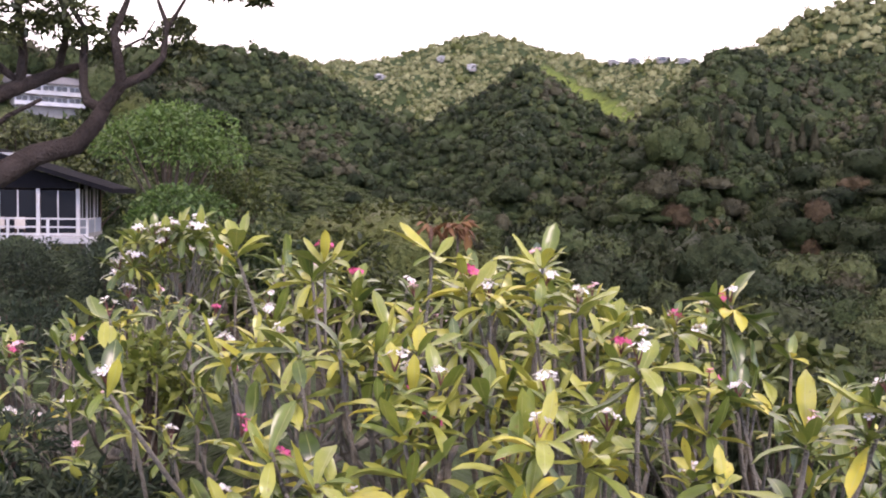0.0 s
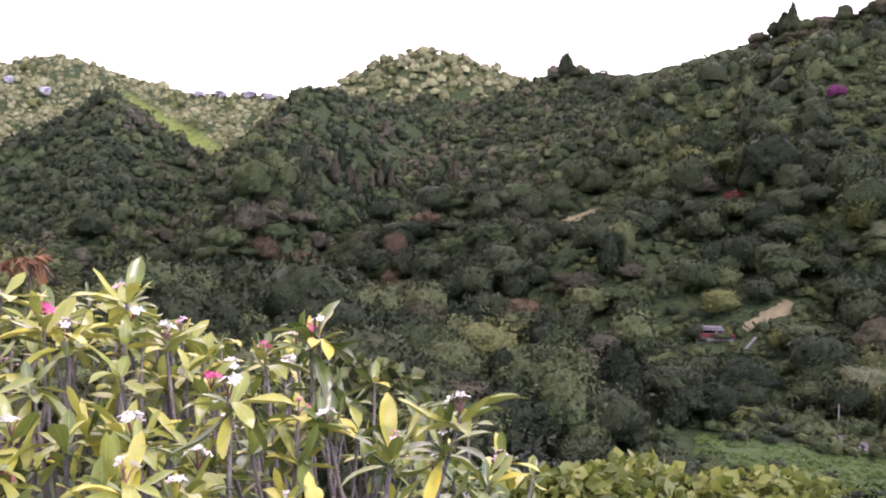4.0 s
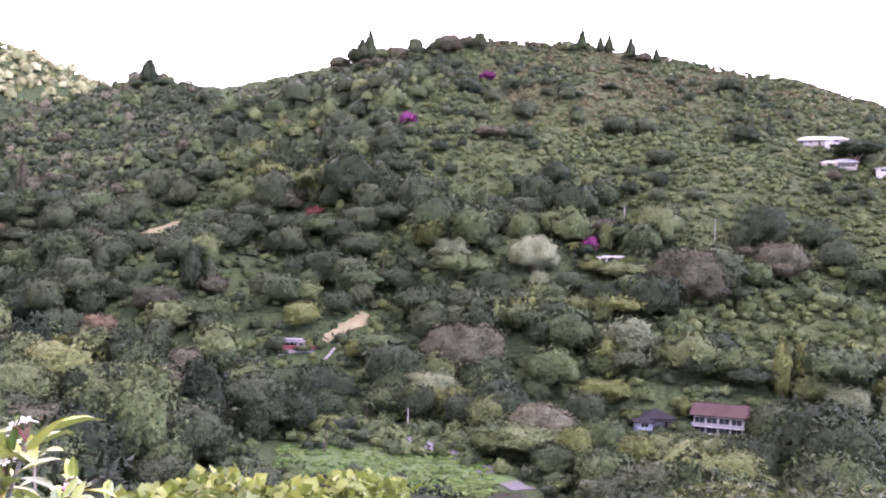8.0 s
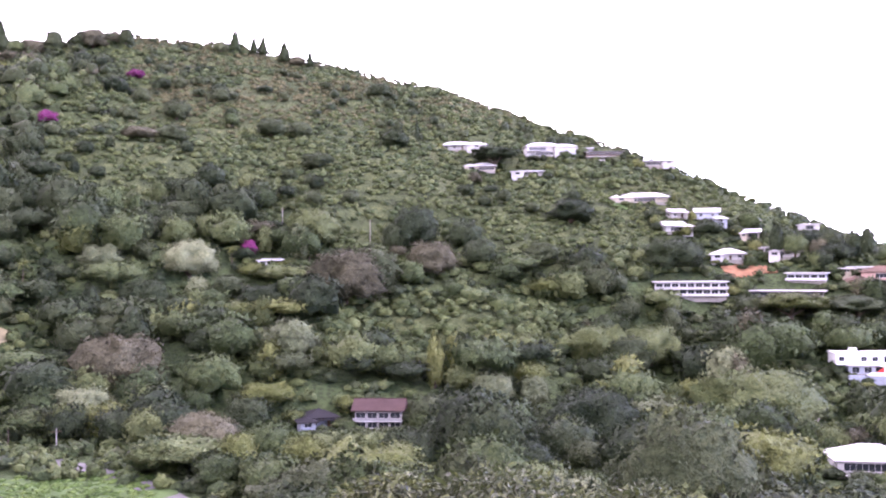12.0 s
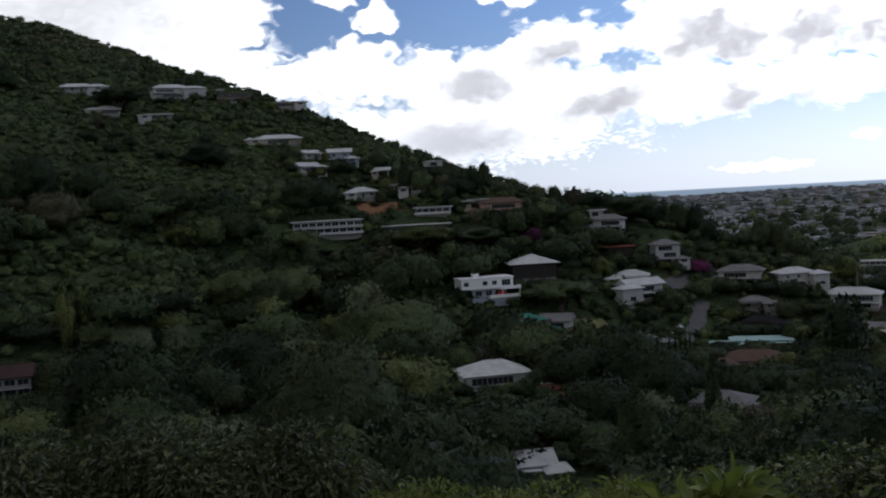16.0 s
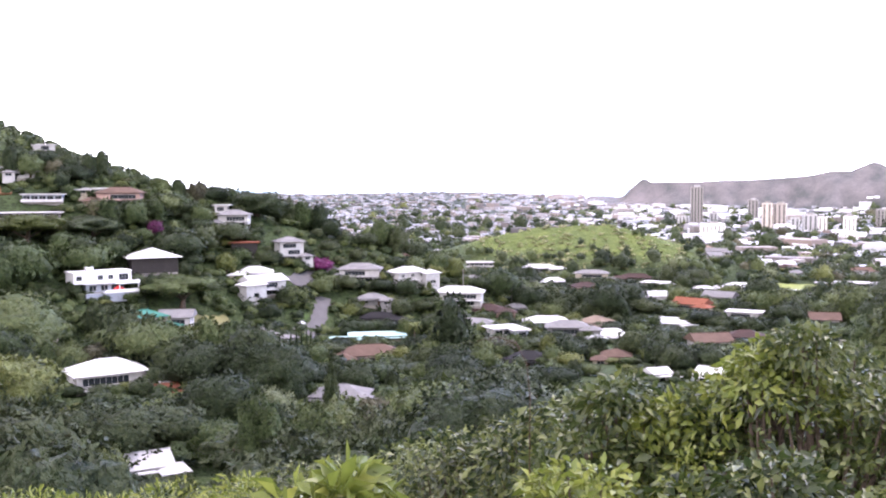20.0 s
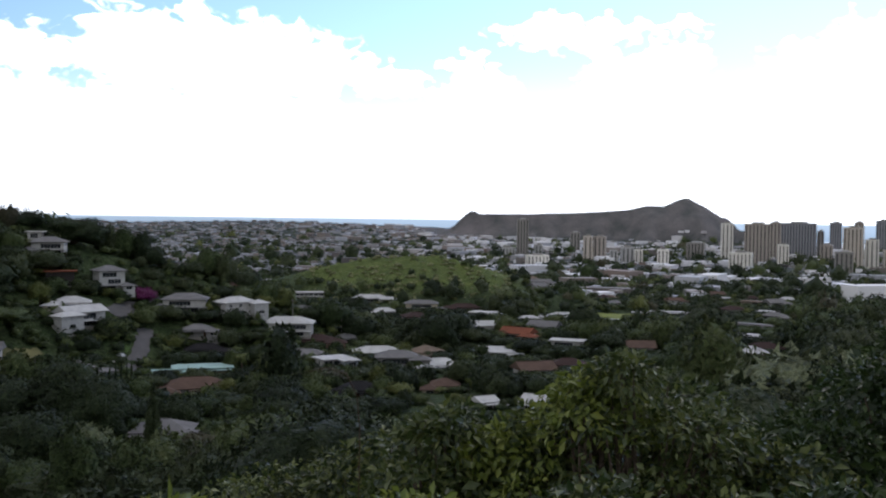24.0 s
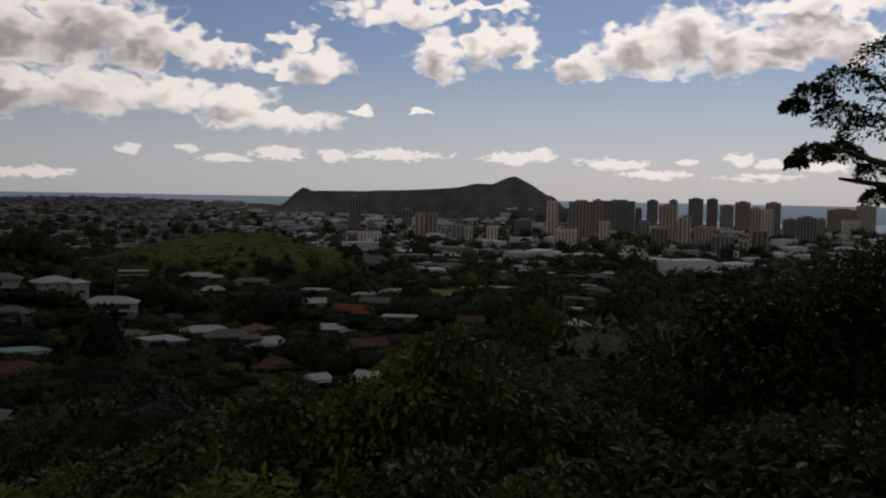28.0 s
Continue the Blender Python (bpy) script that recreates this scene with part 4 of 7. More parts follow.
def house(bearing, distance, w, d, storeys=1, roof="hip", walls="paint_white", top="roof_white", turn=0.0, label="", band=False, lift=-0.8, name="house", margin=0.1, windows=True):
    """A house: walls, roof, windows on the sides toward the valley, a door and a plinth down to the slope."""
    p = ground_at(bearing, distance)
    h = 2.9 * storeys
    label = label if len(label.split()) > 3 else label + " among garden trees"
    ob = thing(name, pose(p.x, p.y, p.z + lift, 0, 0, -bearing + turn), label, "house", "houses on the hillside")
    part("wall", box_mesh(-w / 2, w / 2, -d / 2, d / 2, 0, h), walls, ob)
    part("plinth", box_mesh(-w / 2 + 0.15, w / 2 - 0.15, -d / 2 + 0.15, d / 2 - 0.15, -3.5 - lift, 0), "concrete", ob)
    rise = {"hip": 0.25, "pyramid": 0.36, "gable": 0.26, "flat": 0.0}[roof] * min(w, d) * (1 if roof != "pyramid" else 0.8)
    part("roof", roof_bm(roof, w, d, rise, 1.1 if roof != "pyramid" else 1.6), top, ob, at=pose(0, 0, h + 0.2 * (roof != "flat")))
    rng = random.Random(int(bearing * 50 + distance))
    wide_open = windows and not band and rng.random() < 0.6
    if windows and not band and roof != "pyramid":
        side = rng.choice((-1, 1))
        ww, wd, wh = w * rng.uniform(0.42, 0.6), d * rng.uniform(0.6, 0.8), 2.7 + 2.9 * (storeys - 1) * rng.choice((0, 0, 1)) - 0.35
        wx, wy = side * (w * 0.5 + ww * 0.12), -d * 0.5 - wd * rng.uniform(0.05, 0.25)
        part("wing", box_mesh(wx - ww / 2, wx + ww / 2, wy - wd / 2, wy + wd / 2, -2.5, wh), walls, ob)
        part("wing_roof", roof_bm("flat" if roof == "flat" else "hip", ww, wd, 0.24 * min(ww, wd), 0.9), top, ob, at=pose(wx, wy, wh + 0.2 * (roof != "flat")))
        add_window(ob, wx, wy - wd / 2, 0.9, min(2.6, ww * 0.5), 1.3, 0, 1)
        part("porch_roof", box_mesh(-side * w * 0.5 - 0.5, side * w * 0.12 + 0.5, -d / 2 - 2.6, -d / 2, 2.45, 2.62) if side > 0 else box_mesh(side * w * 0.12 - 0.5, -side * w * 0.5 + 0.5, -d / 2 - 2.6, -d / 2, 2.45, 2.62), top, ob)
    for s in range(storeys):
        z = 2.9 * s + 0.95
        if not windows:
            continue
        if band:
            n = max(2, int(w / 3.2))
            for k in range(n):
                add_window(ob, -w / 2 + w * (k + 0.5) / n, -d / 2, z - 0.3, w / n - 0.5, 1.8, 0, 1)
            part("balcony_slab", box_mesh(-w / 2 - 0.5, w / 2 + 0.5, -d / 2 - 1.8, -d / 2, 2.9 * s - 0.12, 2.9 * s + 0.1), "trim_white", ob)
            part("balcony_rail", box_mesh(-w / 2 - 0.5, w / 2 + 0.5, -d / 2 - 1.82, -d / 2 - 1.7, 2.9 * s + 0.1, 2.9 * s + 0.95), walls if s else "trim_white", ob)
        elif wide_open:
            ow = w * rng.uniform(0.45, 0.7)
            ox = rng.uniform(-0.5, 0.5) * (w - ow - 0.8)
            add_window(ob, ox, -d / 2, 2.9 * s + 0.35, ow, 2.0, 0, max(2, int(ow / 1.6)))
        else:
            n = max(2, int(w / 4))
            for k in range(n):
                x = -w / 2 + w * (k + 0.5) / n
                if s == 0 and k == n // 2:
                    part("door", shared(("door",), lambda: box_mesh(-0.5, 0.5, -0.06, 0.05, 0, 2.05), "timber_brown"), "", ob, at=pose(x, -d / 2, 0.05))
                else:
                    add_window(ob, x, -d / 2, z, 1.6, 1.3, 0, 1)
        for side, rot in ((-1, -90), (1, 90)):
            for k in range(max(1, int(d / 5))):
                add_window(ob, side * w / 2, -d / 2 + d * (k + 0.5) / max(1, int(d / 5)), z, 1.4, 1.2, rot, 1)
    for k in range(8):
        t, q = rng.uniform(-2.0, 2.0), max(w, d) * 0.5 + rng.uniform(2.2, 5.0)
        x, y = p.x - math.sin(radians(bearing) + t) * q, p.y - math.cos(radians(bearing) + t) * q
        s = rng.uniform(4.0, 8.5)
        tall = min(s, h * rng.uniform(0.45, 0.85) + 0.8) if abs(t) < 0.9 else s * rng.uniform(0.8, 1.2)
        GARDENS.append((x, y, float(height(np.array([x]), np.array([y]))[0]) - 0.2 * tall, s, tall))
    OPEN.append((bearing, distance, max(w, d) * 0.5, math.degrees(math.atan2(p.z - EYE, distance)), margin - (0.5 if distance < 345 else 0.12) + 0.58 * math.degrees(h / distance)))
    return ob


def taper(bm, points, radii, sides=7):
    """A round limb through the points."""
    rings = []
    for i, (p, r) in enumerate(zip(points, radii)):
        p = Vector(p)
        way = (Vector(points[min(i + 1, len(points) - 1)]) - Vector(points[max(i - 1, 0)])).normalized()
        u = way.orthogonal().normalized()
        v = way.cross(u)
        if rings:
            # keep the ring's turn close to the last one
            u = (last_u - way * last_u.dot(way)).normalized()
            v = way.cross(u)
        last_u = u
        rings.append([bm.verts.new(p + (u * math.cos(2 * math.pi * k / sides) + v * math.sin(2 * math.pi * k / sides)) * r) for k in range(sides)])
    for a, b in zip(rings, rings[1:]):
        for k in range(sides):
            bm.faces.new((a[k], a[(k + 1) % sides], b[(k + 1) % sides], b[k]))
    bm.faces.new(rings[-1])
    return bm


def trunk_bm(seed, shape):
    """A trunk with limbs for a crown one metre wide and high."""
    rng = random.Random(seed)
    bm = bmesh.new()
    fork = {"round": 0.25, "flat": 0.28, "tall": 0.3, "spire": 0.5, "cone": 0.3}[shape]
    taper(bm, [(0, 0, -0.08), (0.01, 0, 0.1), (0.0, 0.01, fork), (0.01, 0, fork + 0.2)], [0.045, 0.035, 0.028, 0.012])
    if shape != "spire":
        for k in range(4):
            a = k * 1.57 + rng.uniform(-0.4, 0.4)
            o = rng.uniform(0.18, 0.3)
            taper(bm, [(0, 0, fork - 0.03), (o * 0.5 * math.cos(a), o * 0.5 * math.sin(a), fork + 0.12), (o * math.cos(a), o * math.sin(a), fork + 0.28)], [0.022, 0.015, 0.006], 5)
    return bm


CROWN_SHAPES = {"round": 3, "flat": 2, "tall": 2, "spire": 2, "cone": 2}
WORDS = {"forest_rust": "rust-brown", "forest_green": "green", "forest_dark": "dark green", "forest_pale": "pale silver-green", "forest_brown": "brown half-bare", "forest_lime": "yellow-green",
         "forest_red": "reddish flowering", "bougainvillea": "magenta flowering", "scrub": "light green"}


def crown_mesh(shape, variant, material, big=False):
    key = ("crown", shape, variant, material, big)
    if key not in SHARED:
        v, f, nv = crown_arrays(500 + variant * 7 + len(shape), 3, 40 if big else 20, 2400 if big else 900, 0.013 if big else 0.021, shape, -0.85)
        me = mesh_from("crown", v, f, True, nv)
        me.materials.append(M[material])
        SHARED[key] = me
    return SHARED[key]


TREE_COUNT = [0]


def tree(bearing, distance, w, h, shape="round", material="forest_green", label="", name="tree", clear=True, base=None):
    """A tree standing on the ground: trunk with limbs and a crown of boughs and sprays."""
    TREE_COUNT[0] += 1
    k = TREE_COUNT[0]
    p = base or ground_at(bearing, distance)
    label = label or f"{WORDS[material]} {'columnar cypress' if shape == 'spire' else 'spreading flat-topped tree' if shape == 'flat' else 'leafy tree'} among the hillside woods"
    label = label if len(label.split()) > 3 else label + " in the hillside woods"
    ob = thing(name, pose(p.x, p.y, p.z - (0.25 if shape == "round" else 0.14 if shape in ("cone", "tall") else 0.02) * h, 0, 0, (k * 137.5) % 360), label, "tree", "trees of the valley")
    h *= 1.22 if shape == "round" else 1.12 if shape in ("cone", "tall") else 1.0
    scale = Matrix.Diagonal((w, w, h, 1))
    part("trunk", shared(("trunk", shape, k % 3), lambda: trunk_bm(k % 3, shape), "bark"), "", ob, at=scale)
    part("crown", crown_mesh(shape, k % CROWN_SHAPES[shape], material, w > 17 or (distance < 230 and w > 8)), "", ob, at=scale)
    if clear:
        OPEN.append((bearing, distance, w * 0.36, math.degrees(math.atan2(p.z - EYE, distance)), 0.45 * math.degrees(h / distance)))
    return ob


def frond_bm():
    bm = bmesh.new()
    n = 7
    for side in (-1, 1):
        for k in range(n):
            a, b = k / n, (k + 0.7) / n

            def at(t, out):
                return (t * math.cos(0.4 * t), out * 0.16 * math.sin(math.pi * min(1, t + 0.12)) * side, 0.32 * t - 0.75 * t * t - abs(out) * 0.10)
            vs = [bm.verts.new(at(a, 0)), bm.verts.new(at(b, 0)), bm.verts.new(at(b + 0.1, 1)), bm.verts.new(at(b + 0.02, 1.1))]
            bm.faces.new(vs if side > 0 else vs[::-1])
    return bm


def palm(bearing, distance, h, spread, material="forest_green", name="palm_tree"):
    p = ground_at(bearing, distance)
    ob = thing(name, pose(p.x, p.y, p.z - 0.3, 0, 0, bearing * 7), "tall palm tree with drooping feathery fronds", "palm", "palms")
    bm = taper(bmesh.new(), [(0, 0, 0), (0.15, 0, h * 0.4), (0.2, 0.1, h * 0.8), (0.1, 0.1, h)], [0.22, 0.16, 0.13, 0.10], 6)
    part("trunk", bm, "bark", ob)
    for k in range(17):
        m = pose(0.1, 0.1, h - 0.05, 0, -38 + (k % 5) * 18, k * 137.5) @ Matrix.Diagonal((spread, spread, spread, 1))
        part("frond", shared(("frond", material), frond_bm, material), "", ob, at=m)
    OPEN.append((bearing, distance, spread * 0.8, math.degrees(math.atan2(p.z - EYE, distance)), 0.4))
    return ob


def tower(bearing, distance, w, d, h, walls, turn=0.0, z=None):
    """A high building: body, roof house, strips of windows and floor ledges."""
    p = ground_at(bearing, distance)
    words = {"tower_tan": "tan", "tower_pale": "pale cream", "tower_dark": "dark glass-fronted", "tower_brown": "brown", "concrete": "grey concrete", "paint_white": "white"}
    ob = thing("apartment_tower", pose(p.x, p.y, p.z - 1, 0, 0, -bearing + turn), f"{words[walls]} high-rise building on the city plain", "high-rise", "towers of the city")
    part("wall", box_mesh(-w / 2, w / 2, -d / 2, d / 2, 0, h), walls, ob)
    part("roof", box_mesh(-w * 0.22, w * 0.26, -d * 0.25, d * 0.25, h, h + 3.5), "concrete" if walls != "concrete" else "paint_white", ob)
    part("parapet", box_mesh(-w / 2 - 0.3, w / 2 + 0.3, -d / 2 - 0.3, d / 2 + 0.3, h - 1.2, h - 0.1), walls, ob)
    n = max(2, int(w / 7))
    for k in range(n):
        x = -w / 2 + w * (k + 0.5) / n
        part("window_strip", box_mesh(x - w / n * 0.18, x + w / n * 0.18, -d / 2 - 0.12, -d / 2 + 0.2, 4, h - 3), "glass_dark", ob)
    for side in (-1, 1):
        x = side * w / 2
        part("window_strip", box_mesh(min(x, x + side * 0.12), max(x, x + side * 0.12), -d * 0.16, d * 0.16, 4, h - 3), "glass_dark", ob)
    bm = bmesh.new()
    for k in range(1, int(h / 3.2)):
        put_box(bm, -w / 2 - 0.45, w / 2 + 0.45, -d / 2 - 0.45, d / 2 + 0.45, k * 3.2, k * 3.2 + 0.9)
    tagged(part("facade_relief", bm, walls, ob), kind="stuff")
    return ob


def strip(name, points, width, material, label, category, lift=0.25, kind="structure", sink=0.0, cross=4):
    """A sheet laid on the slope along points of bearing and distance."""
    pts = []
    for (a0, r0), (a1, r1) in zip(points, points[1:]):
        for k in range(10):
            t = k / 10
            pts.append((a0 + (a1 - a0) * t, r0 + (r1 - r0) * t))
    pts.append(points[-1])
    plan = [Vector((r * math.sin(radians(a)), r * math.cos(radians(a)), 0)) for a, r in pts]
    rng = random.Random(len(pts) + len(name))
    bm, rows = bmesh.new(), []
    for i, p in enumerate(plan):
        way = (plan[min(i + 1, len(plan) - 1)] - plan[max(i - 1, 0)]).normalized()
        side = Vector((way.y, -way.x, 0))
        wide = width if not callable(width) else width(i / (len(plan) - 1))
        row = []
        for k in range(cross + 1):
            u = (k / cross - 0.5) * wide * rng.uniform(0.75, 1.25)
            q = p + side * u
            row.append(bm.verts.new((q.x, q.y, float(height(np.array([q.x]), np.array([q.y]))[0]) + lift)))
        rows.append(row)
    for a, b in zip(rows, rows[1:]):
        for k in range(cross):
            bm.faces.new((a[k], a[k + 1], b[k + 1], b[k]))
    me = bpy.data.meshes.new(name)
    bm.normal_update()
    bm.to_mesh(me), bm.free()
    me.materials.append(M[material])
    ob = new(name, me)
    solid = ob.modifiers.new("depth", "SOLIDIFY")
    solid.thickness, solid.offset = 0.6, -1 if me.polygons[0].normal.z > 0 else 1
    for (a, r), p in zip(pts[::3], plan[::3]):
        z = float(height(np.array([p.x]), np.array([p.y]))[0])
        wide = width if not callable(width) else width(0.5)
        OPEN.append((a, r, wide * 0.5, math.degrees(math.atan2(z - EYE, r)), 0.05 + sink))
    return tagged(ob, label, category, kind=kind)


def car(bearing, distance, turn, paint):
    p = ground_at(bearing, distance)
    words = {"car_white": "white", "car_silver": "silver", "car_dark": "black", "car_red": "red"}
    ob = thing("car", pose(p.x, p.y, p.z + 0.35, 0, 0, turn), f"{words[paint]} parked car on the lot below the trees", "car", "parked cars")
    bm = put_box(bmesh.new(), -2.1, 2.1, -0.85, 0.85, 0.35, 0.85)
    cab = put_box(bm, -1.2, 1.0, -0.75, 0.75, 0.85, 1.4)
    for v in bm.verts:
        if v.co.z > 1.3:
            v.co.x *= 0.72
            v.co.y *= 0.86
    part("body", bm, paint, ob)
    part("windscreen", box_mesh(-1.0, 0.85, -0.77, 0.77, 0.95, 1.28), "glass_dark", ob)
    for x in (-1.35, 1.35):
        for y in (-0.82, 0.82):
            wheel = bmesh.new()
            bmesh.ops.create_cone(wheel, cap_ends=True, segments=12, radius1=0.33, radius2=0.33, depth=0.2, matrix=pose(x, y, 0.33, 90))
            part("wheel", wheel, "rubber", ob)
    return ob


def pole(bearing, distance, h, arm=1.2):
    p = ground_at(bearing, distance)
    ob = thing("utility_pole", pose(p.x, p.y, p.z - 0.5, 0, 0, -bearing), "grey wooden utility pole with a crossarm", "pole", "utility poles")
    part("post", taper(bmesh.new(), [(0, 0, 0), (0, 0, h)], [0.2, 0.13], 8), "concrete", ob)
    part("crossarm", box_mesh(-arm, arm, -0.08, 0.08, h - 0.9, h - 0.72), "timber_brown", ob)
    OPEN.append((bearing, distance, 1.0, math.degrees(math.atan2(p.z - EYE, distance)), 0.4))

# ---- the hillside houses ----
def cubic_house():
    """The white modern house: a broad upper block, a set-back lower block, decks and a roof box."""
    ob = house(91.05, 381, 14.0, 9, 1, "flat", "paint_blue_grey", "roof_white", 18, "white cubic modern house with stepped decks", windows=False, lift=1.6, margin=-0.5)
    part("upper_block", box_mesh(-11.5, 9.5, -5.2, 4.5, 3.3, 7.1), "paint_bright", ob, "bright white upper storey")
    part("upper_parapet", box_mesh(-11.8, 9.8, -5.5, 4.8, 7.1, 7.5), "paint_bright", ob)
    part("roof_box", box_mesh(-5.6, -3.2, -1.5, 1.0, 7.5, 9.0), "paint_bright", ob, "white vent box on the roof")
    for k, x in enumerate((-9.6, -2.0, 1.8)):
        add_window(ob, x, -5.2, 4.5, 2.0, 1.7, 0, 1)
    add_window(ob, 6.6, -5.2, 4.0, 3.6, 2.4, 0, 2)
    for k, x in enumerate((-4.6, -0.4, 3.4)):
        add_window(ob, x, -4.5, 0.4, 2.6, 2.1, 0, 1)
    for z, x0 in ((3.05, 3.4), (-0.1, -1.0)):
        part("deck", box_mesh(x0, 11.6, -8.2, -4.6, z - 0.25, z), "paint_bright", ob)
        part("deck_rail", box_mesh(x0, 11.6, -8.25, -8.1, z, z + 1.0), "paint_bright", ob)
        part("deck_end", box_mesh(11.5, 11.65, -8.1, -4.6, z, z + 1.0), "paint_bright", ob)
    for x in (4.2, 11.2):
        part("deck_post", box_mesh(x - 0.15, x + 0.15, -8.0, -7.7, 0.0, 2.8), "paint_bright", ob)
    part("terrace_wall", box_mesh(-8.0, 11.0, -8.0, -4.6, -3.6, -0.4), "paint_blue_grey", ob)


def hill_houses():
    house(81.90, 439, 30.0, 11, 2, "flat", "paint_white", "roof_white", 6, "long white two-storey modern house with window bands", band=True)
    house(87.21, 448, 29.1, 12, 1, "flat", "paint_dark", "roof_white", -8, "low dark modern house with a broad white roof edge", band=True)
    house(88.22, 460, 16.0, 8, 1, "flat", "paint_blue_grey", "roof_white", -8, "upper storey block with a flat white roof", band=True)
    cubic_house()
    house(93.80, 397, 17.5, 12, 2, "pyramid", "paint_dark", "roof_white", 10, "dark house under a wide white pyramid roof", lift=1.0, windows=False)
    house(93.25, 358, 12.4, 9, 2, "hip", "paint_cream", "roof_green", 30, "cream house with a green hipped roof behind a spreading tree")
    house(95.09, 361, 10.5, 9, 2, "gable", "paint_white", "roof_grey", -10, "white two-storey house with a grey gable roof")
    house(91.19, 267, 17.5, 12, 2, "hip", "paint_white", "roof_white", 14, "white house with a broad white hipped roof", margin=-0.7)
    house(94.41, 254, 5.0, 6, 1, "flat", "paint_pink", "roof_orange", 10, "small pink outbuilding with an orange roof")
    house(92.97, 176, 7.6, 7, 1, "gable", "paint_cream", "roof_white", 12, "low house with a white metal gable roof", margin=-0.5)
    house(88.57, 170, 8.9, 6, 1, "flat", "concrete", "roof_grey", 5, "low grey flat-roofed carport among trees", margin=-0.3)
    house(73.60, 597, 21.4, 10, 2, "hip", "paint_white", "roof_white", 12, "white two-storey house high on the ridge", lift=0)
    house(68.67, 600, 19.5, 9, 1, "hip", "paint_white", "roof_white", 0, "white house with pale roof on the ridge road", lift=0)
    house(70.17, 571, 13.2, 8, 1, "hip", "paint_cream", "roof_white", 0, "cream house below a dark spreading tree")
    house(72.93, 563, 13.7, 7, 1, "flat", "paint_white", "roof_white", 0, "small white flat-roofed house")
    house(75.71, 610, 16.3, 9, 1, "flat", "paint_grey", "roof_white", 0, "grey house with a white flat roof on the ridge", lift=0)
    house(77.14, 603, 21.7, 9, 2, "flat", "timber_brown", "roof_grey", 5, "brown two-storey house with decks on the ridge", band=True)
    house(80.01, 597, 15.2, 9, 1, "flat", "paint_white", "roof_white", 0, "white box house on the ridge line", lift=0)
    house(79.41, 533, 23.5, 9, 1, "hip", "paint_cream", "roof_white", 8, "long low house with a white roof")
    house(82.89, 507, 11.2, 8, 2, "gable", "paint_blue_grey", "roof_white", 0, "tall pale house with a white gable roof")
    house(80.95, 491, 9.7, 8, 1, "gable", "paint_white", "roof_white", 25, "white cottage on the slope")
    house(81.16, 509, 8.2, 6, 1, "gable", "paint_white", "roof_white", 30, "small white cottage above another")
    house(84.01, 477, 12.7, 9, 1, "hip", "paint_white", "roof_white", 15, "white hip-roofed house above the bare bank")
    house(87.25, 488, 11.3, 9, 1, "hip", "paint_white", "roof_grey", 0, "white house with a low grey roof")
    house(85.31, 502, 7.0, 6, 1, "gable", "paint_cream", "roof_white", 0, "small cream house on the slope")
    house(86.17, 494, 4.6, 5, 1, "flat", "paint_white", "roof_white", 0, "small white shed")
    house(88.43, 539, 8.1, 7, 2, "flat", "paint_white", "roof_white", 0, "white house on the skyline")
    house(92.19, 461, 18.7, 10, 2, "hip", "paint_pink", "roof_brown", -12, "pinkish house with a brown roof")
    house(91.11, 471, 13.1, 8, 1, "flat", "paint_cream", "roof_white", 0, "long flat white roof among trees")
    house(98.38, 455, 13.2, 9, 2, "hip", "paint_white", "roof_grey", -10, "white two-storey house with a grey roof")
    house(97.70, 462, 5.9, 6, 2, "flat", "paint_white", "roof_white", -10, "white stair tower of a hillside house")
    house(98.92, 434, 11.1, 8, 2, "flat", "paint_dark", "roof_orange", 0, "dark house with a bright orange roof", windows=False)
    house(101.45, 442, 10.8, 9, 3, "hip", "paint_white", "roof_grey", 18, "tall white house with a grey hip roof")
    house(99.50, 418, 13.5, 9, 1, "hip", "paint_cream", "roof_white", 0, "cream house with a white roof")
    house(99.95, 409, 16.6, 9, 2, "gable", "paint_white", "roof_white", 35, "white stepped house with a gable roof")
    house(105.59, 441, 17.9, 10, 2, "hip", "paint_white", "roof_grey", -6, "white two-storey house with grey hipped roofs")
    house(108.37, 441, 14.8, 9, 2, "hip", "paint_white", "roof_white", 30, "white house with a pale hipped roof")
    house(106.28, 421, 11.2, 8, 1, "hip", "paint_grey", "roof_grey", 0, "small grey-roofed house")
    house(106.65, 409, 14.2, 8, 1, "hip", "paint_grey", "roof_dark", 0, "dark-roofed bungalow among trees")
    house(112.43, 730, 24.5, 9, 2, "flat", "paint_white", "roof_white", 0, "white two-storey house with balconies", band=True)
    house(111.37, 441, 21.5, 10, 2, "hip", "paint_white", "roof_white", -8, "wide white house with a pale low roof")
    house(106.53, 371, 20.2, 10, 1, "flat", "paint_cream", "roof_teal", 4, "long house with a pale teal flat roof")
    house(106.13, 328, 19.8, 11, 1, "hip", "paint_grey", "roof_brown", 8, "brown-roofed house beside the street")
    house(99.55, 365, 14.8, 10, 1, "hip", "paint_grey", "roof_grey", 20, "grey hip-roofed house behind trees")
    house(104.39, 238, 12.4, 9, 1, "hip", "paint_white", "roof_grey", -12, "white bungalow with a grey roof under tall trees")
    house(60.41, 303, 8.8, 9, 1, "hip", "paint_blue_grey", "roof_dark", 12, "grey-blue house with a dark roof in the woods", margin=-0.15)
    house(64.00, 302, 14.0, 11, 2, "gable", "paint_grey", "roof_red", -8, "grey house with dark red roofs and a deep porch", band=True, margin=-0.15)
    house(57.81, 429, 7.5, 5, 1, "flat", "paint_white", "roof_white", 0, "low white roof among palms")
